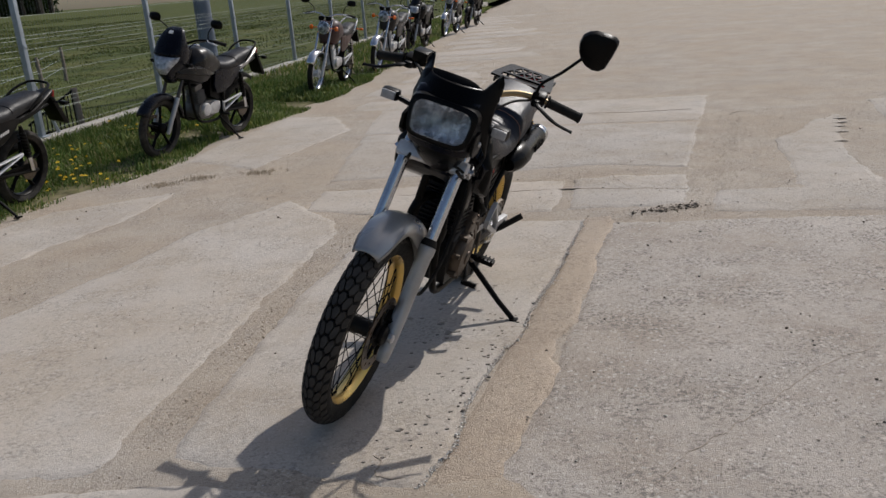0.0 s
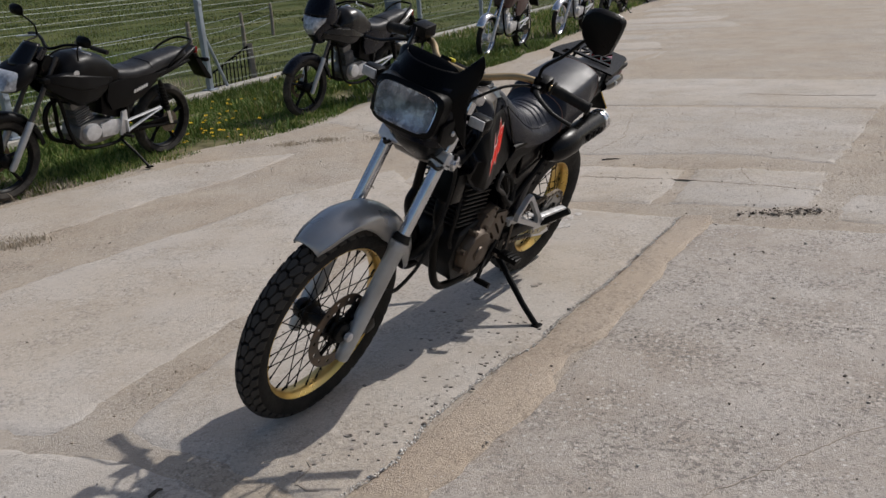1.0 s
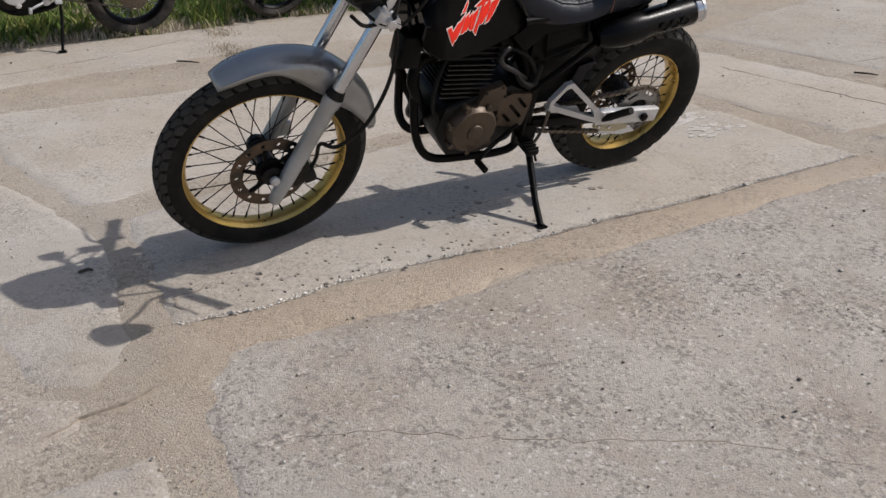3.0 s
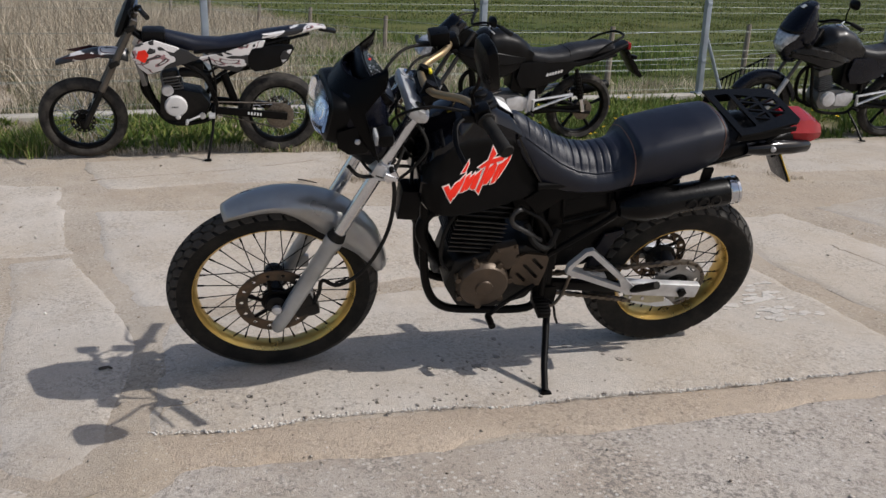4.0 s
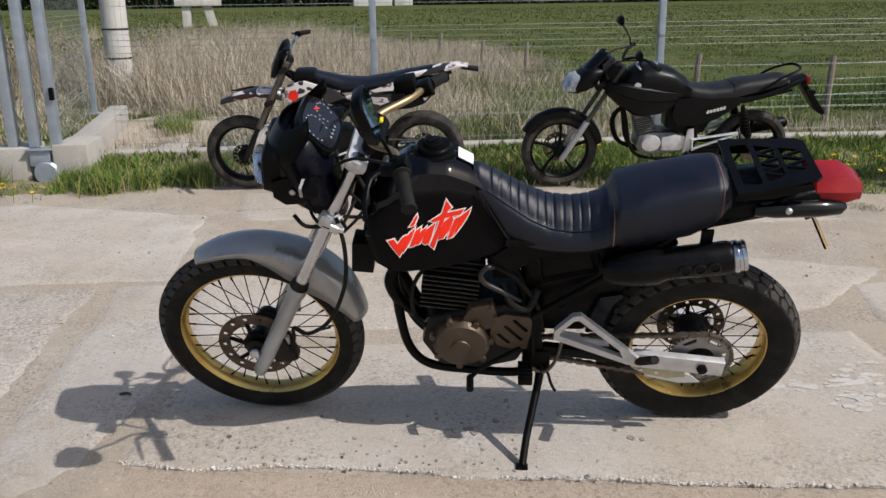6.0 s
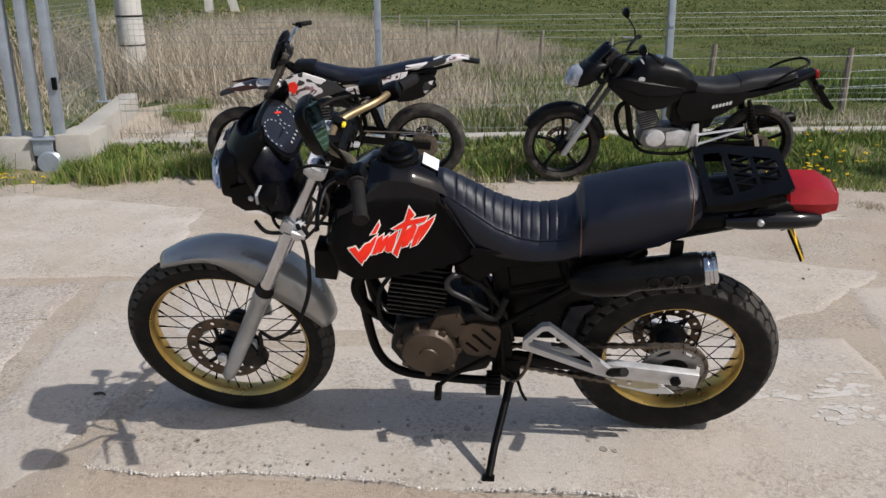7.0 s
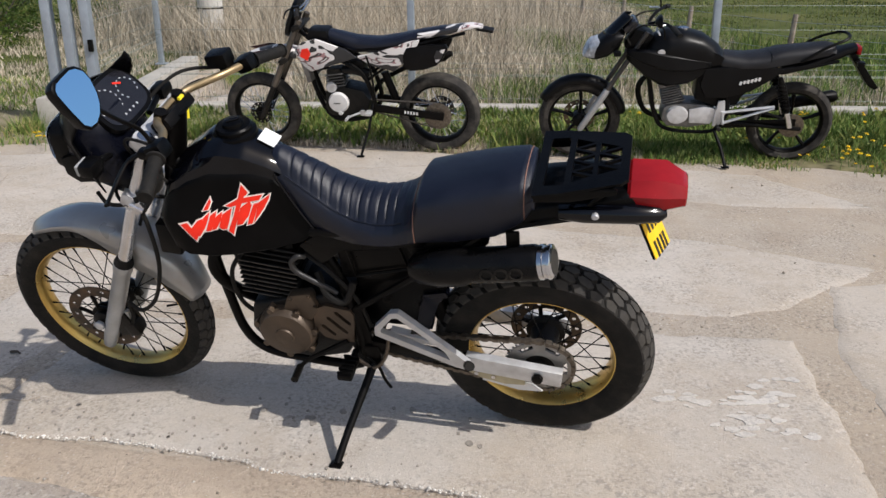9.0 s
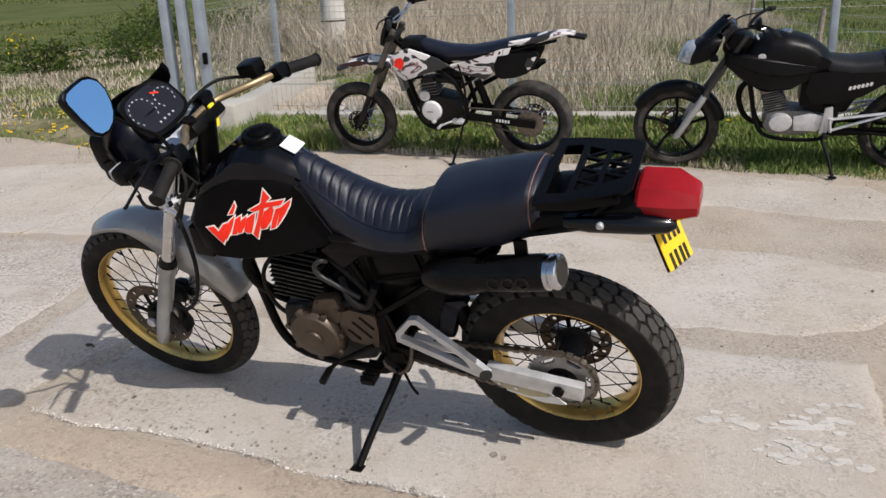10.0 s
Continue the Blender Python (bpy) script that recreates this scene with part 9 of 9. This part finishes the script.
def grit():
    g = np.random.default_rng(61)
    n = 16000
    x, y = g.uniform(-4.0, 4.5, n), g.uniform(-0.5, 8.5, n)
    m = clump_mask(x, y, 1.3, 21.0) + g.normal(0, 0.2, n) + 0.45 * (x > 0.4)
    k = m > 0.05
    x, y = x[k], y[k]
    stones("gravel", x, y, np.full(len(x), 0.009), np.exp(g.normal(-6.0, 0.45, len(x))), M["pebble"], "loose small stones strewn on the slabs", "gravel", 62)
    # along the joints
    lines = [((-0.68, 2.44), (0.16, 2.22)), ((-0.68, 2.44), (0.16, 2.22)), ((-0.75, 2.5), (-0.66, 3.8)), ((0.23, 2.30), (0.98, 4.97)), ((0.98, 5.02), (1.65, 5.0)), ((-0.75, 2.42), (-0.5, 5.2)), ((-1.7, 2.2), (0.2, 2.1)), ((0.42, 2.1), (3.5, 1.4)), ((1.6, 5.1), (3.2, 4.9)), ((-0.9, 6.2), (1.7, 5.93)), ((1.75, 5.5), (2.7, 8.5)), ((-2.6, 4.6), (-2.9, 2.4))]
    xs, ys = [], []
    for (ax, ay), (bx, by) in lines:
        c = int(300 * math.hypot(bx - ax, by - ay))
        t = g.uniform(0, 1, c)
        xs.append(ax + (bx - ax) * t + g.normal(0, 0.05, c))
        ys.append(ay + (by - ay) * t + g.normal(0, 0.05, c))
    x, y = np.concatenate(xs), np.concatenate(ys)
    stones("joint_grit", x, y, np.full(len(x), 0.001), np.exp(g.normal(-6.15, 0.42, len(x))), M["sand_grit"], "sandy grit and small stones lying in the slab joints", "gravel", 63)
    # pale crumbled chips where the slab edge has broken
    edge = [p for p in broken_edge(SLABS[0][0], 0.030, 0.0) if p.x > 0.15 and p.y < 5.0 and p.x > 0.10 + 0.26 * (p.y - 2.3)]
    ex, ey = [p.x for p in edge], [p.y for p in edge]
    n = 1700
    t = g.uniform(0, len(edge) - 1, n)
    x, y = np.interp(t, range(len(edge)), ex) + g.normal(0, 0.006, n) - 0.003, np.interp(t, range(len(edge)), ey) + g.normal(0, 0.006, n)
    stones("edge_chips", x, y, np.full(n, 0.0095), np.exp(g.normal(-6.05, 0.42, n)), M["chips"], "pale crumbled concrete chips along the broken slab edge", "rubble", 64)
    # dark crumbs under the broken lip of the next slab
    n = 260
    t = g.uniform(0, 1, n) ** 0.7
    x, y = 1.20 + 0.40 * t + g.normal(0, 0.03, n), 5.135 + 0.10 * t * t + g.normal(0, 0.035, n) - 0.02
    stones("slab_crumbs", x, y, np.full(n, 0.004), np.exp(g.normal(-5.45, 0.55, n)), M["crumb"], "dark crumbled pieces under a broken slab lip", "rubble", 65)


grit()


def crack(pts, w, z, seed):
    """A thin dirt-filled break line with a jagged course."""
    rs = random.Random(seed)
    line = []
    for a, b in zip(pts, pts[1:]):
        n = max(2, int(math.hypot(b[0] - a[0], b[1] - a[1]) / 0.03))
        for k in range(n):
            t = k / n
            line.append(Vector((a[0] + (b[0] - a[0]) * t + rs.gauss(0, 0.006), a[1] + (b[1] - a[1]) * t + rs.gauss(0, 0.006), z)))
    bm = B()
    rows = []
    for k, p in enumerate(line):
        d = (line[min(k + 1, len(line) - 1)] - line[max(k - 1, 0)]).normalized()
        s = Vector((-d.y, d.x, 0)) * w * rs.uniform(0.25, 1.0)
        rows.append([bm.verts.new(p - s - Vector((0, 0, 0.012))), bm.verts.new(p - s), bm.verts.new(p + s), bm.verts.new(p + s - Vector((0, 0, 0.012)))])
    for a, b in zip(rows, rows[1:]):
        for i in range(3):
            bm.faces.new((a[i], a[i + 1], b[i + 1], b[i]))
    part("crack", bm, M["crack"], pavement)


for k, (pts, w, z) in enumerate((
        ([(0.83, 2.24), (0.95, 2.4), (1.13, 2.56), (1.27, 2.7), (1.53, 2.96), (1.82, 3.13)], 0.0022, 0.0078),
        ([(-0.30, 5.88), (0.37, 5.81), (0.88, 5.78), (1.64, 5.58)], 0.006, 0.0072), ([(1.19, 6.1), (1.24, 5.8), (1.30, 5.7)], 0.006, 0.0072),
        ([(0.2, 6.5), (0.35, 7.0), (0.3, 8.0)], 0.0045, 0.0070), ([(1.2, 8.9), (1.7, 8.75), (2.3, 8.7)], 0.008, 0.0072),
        ([(0.02, 2.46), (0.04, 2.40), (0.03, 2.35), (0.08, 2.325), (0.15, 2.33)], 0.004, 0.0142), ([(0.405, 2.2), (0.43, 2.06), (0.42, 1.95), (0.44, 1.8)], 0.004, 0.0072),
        ([(2.2, 1.9), (2.4, 2.9), (2.9, 3.8), (3.1, 4.5)], 0.0032, 0.0078),
        ([(-3.3, 2.5), (-3.25, 3.4), (-3.4, 4.4)], 0.0032, 0.0072), ([(-3.2, 0.9), (-2.4, 1.1), (-1.8, 0.9)], 0.0032, 0.0072), ([(-1.2, 1.8), (-1.1, 0.8), (-1.25, -0.6)], 0.0032, 0.0072))):
    crack(pts, w, z, 70 + k)


def twig(x, y, z, ln, turn, seed):
    rs = random.Random(seed)
    bm = B()
    tube(bm, [(0, 0, 0.004), (ln * 0.35, rs.uniform(-0.01, 0.01), 0.008), (ln * 0.7, rs.uniform(-0.015, 0.015), 0.009), (ln, 0.0, 0.004)], [0.005, 0.006, 0.005, 0.003], 6)
    t = part("twig", bm, M["bark"], None)
    t.matrix_world = pose(x, y, z, 0, 0, turn)
    tagged(t, "small dark dry twig lying on the concrete", "twig", "twigs on the ground")


for k, (x, y, ln, turn) in enumerate(((-2.79, 3.74, 0.16, 30), (0.30, 6.25, 0.12, 15), (-0.35, 2.2, 0.045, 70))):
    twig(x, y, 0.007, ln, turn, 90 + k)

def rubble(x, y, z, sx, sy, sz, turn, seed):
    rs = random.Random(seed)
    bm = B()
    bmesh.ops.create_icosphere(bm, subdivisions=2, radius=1)
    for v in bm.verts:
        v.co *= 1 + 0.28 * noise.noise(v.co * 1.7 + Vector((seed, 0, 0)))
        v.co = Vector((v.co.x * sx, v.co.y * sy, v.co.z * sz))
    t = part("stone", bm, M["slab"], None, angle=35)
    t.matrix_world = pose(x, y, z, rs.uniform(-6, 6), rs.uniform(-6, 6), turn)
    tagged(t, "flat pale lump of broken concrete in the grass", "stone", "rubble by the gate")


for k, (x, y, sx, sy, sz) in enumerate(((-6.7, 1.4, 0.28, 0.18, 0.05), (-8.7, 1.4, 0.4, 0.22, 0.06), (-8.9, 2.0, 0.3, 0.2, 0.05), (-7.6, 1.2, 0.3, 0.2, 0.05), (-6.1, 1.75, 0.22, 0.15, 0.05), (-7.9, 1.9, 0.25, 0.16, 0.05),
                                       (-9.6, 1.5, 0.35, 0.2, 0.05), (-5.9, 1.35, 0.16, 0.12, 0.04))):
    rubble(x, y, field_z(x, y) + 0.01 if y > 1.0 else 0.0, sx, sy, sz, 37 * k, 110 + k)


def drain_grate():
    """Dark barred panel with a slanting top rail, propped on a short post."""
    t = thing("drain_grate", pose(-4.92, 10.0, 0.0, -8, 0, 40), "dark iron barred panel propped on a short post in the grass", "grate")
    bm = B()
    tube(bm, [(-0.30, 0, 0.16), (0.27, 0, 0.50)], 0.014, 6)
    tube(bm, [(-0.30, 0, 0.04), (0.27, 0, 0.06)], 0.012, 6)
    part("frame", bm, M["black_metal"], t)
    for k in range(12):
        x = -0.29 + k * 0.048
        bm = B()
        tube(bm, [(x, 0, 0.02), (x + 0.02, 0.01, 0.17 + 0.34 * (x + 0.30) / 0.57)], 0.009, 6)
        part("bar", bm, M["black_metal"], t)
    part("post", box(B(), (0.30, 0.03, 0.25), (0.07, 0.06, 0.56), None, 0.008), M["old_wood"], t, "short weathered wooden post")


drain_grate()


# bare sandy patch with rubble behind the fence end
def bare_patch():
    bm = B()
    c = bm.verts.new((-7.4, 1.45, field_z(-7.4, 1.45) + 0.03))
    rings = []
    for f in (0.35, 0.7, 1.0):
        ring = []
        for k in range(40):
            a = 2 * math.pi * k / 40
            r = f * (1 + 0.22 * noise.noise(Vector((math.cos(a) * 1.6, math.sin(a) * 1.6, 4.0))))
            x, y = -7.4 + 2.5 * r * math.cos(a), 1.45 + 0.85 * r * math.sin(a)
            ring.append(bm.verts.new((min(x, kerb_x(y) - 0.18) if y > 1.3 else x, y, max(field_z(x, y), 0.0) + (0.03 if f < 1 else -0.05) + bumps(x, y, 0.02, 3.0))))
        rings.append(ring)
    for k in range(40):
        bm.faces.new((c, rings[0][k], rings[0][(k + 1) % 40]))
    skin(bm, rings, caps=False)
    tagged(part("bare_ground", bm, M["dirt"], None, angle=80), "bare pale sandy soil with rubble at the end of the fence", "ground", kind="structure")


bare_patch()


# small oil drips and damp spots on the slab under the machine
def drip_pit(x, y, r, seed):
    bm = B()
    rim = []
    for k in range(14):
        a = 2 * math.pi * k / 14
        q = r * (1 + 0.45 * noise.noise(Vector((math.cos(a), math.sin(a), seed))))
        rim.append(bm.verts.new((x + q * math.cos(a), y + q * 0.7 * math.sin(a), 0.0152)))
    low = [bm.verts.new((v.co.x, v.co.y, 0.008)) for v in rim]
    bm.faces.new(rim)
    for k in range(14):
        bm.faces.new((rim[k], low[k], low[(k + 1) % 14], rim[(k + 1) % 14]))
    part("drip_stain", bm, M["drip_pit"], pavement)


M["drip_pit"] = pbr("oily_drip_and_pit", (0.25, 0.22, 0.19), 0.7, 0, 0.3, 60, tint=(0.30, 0.27, 0.23), tint_amount=0.5, tint_scale=30)
M["scuff"] = concrete("pale_laitance", (0.595, 0.555, 0.508), (0.54, 0.495, 0.44), 0.7, 0.55, 41.0)


def scuff(x, y, r, seed, z):
    """A worn pale skin of cement with a ragged edge."""
    bm = B()
    rim = []
    for k in range(24):
        a = 2 * math.pi * k / 24
        v = Vector((math.cos(a), math.sin(a), seed))
        q = r * (1 + 0.45 * noise.noise(v * 1.4) + 0.30 * noise.noise(v * 4.5))
        rim.append(bm.verts.new((x + q * 0.75 * math.cos(a), y + q * 1.3 * math.sin(a), z)))
    low = [bm.verts.new((v.co.x, v.co.y, 0.008)) for v in rim]
    bm.faces.new(rim)
    for k in range(24):
        bm.faces.new((rim[k], low[k], low[(k + 1) % 24], rim[(k + 1) % 24]))
    part("scuff_patch", bm, M["scuff"], pavement)


rs = random.Random(29)
for k in range(64):
    cx, cy = rs.choice(((0.12, 4.68), (0.12, 4.86), (0.26, 4.78), (0.34, 4.92), (0.05, 4.98)))
    scuff(cx + rs.gauss(0, 0.045), cy + rs.gauss(0, 0.05), rs.uniform(0.006, 0.026), k * 2.3, 0.0143 + 0.00002 * k)
rs = random.Random(33)
for k in range(26):
    u = rs.random()
    drip_pit(-0.02 + 0.36 * u + rs.gauss(0, 0.07), 2.75 + 1.35 * u + rs.gauss(0, 0.15), rs.uniform(0.006, 0.017), k * 1.7)
# small pits in the worn surface near the broken edge, their shade painted flat
for k in range(70):
    u = rs.random()
    drip_pit(0.14 + 0.42 * u - abs(rs.gauss(0, 0.10)), 2.36 + 1.35 * u + rs.gauss(0, 0.06), rs.uniform(0.003, 0.0075), 60 + k * 1.3)
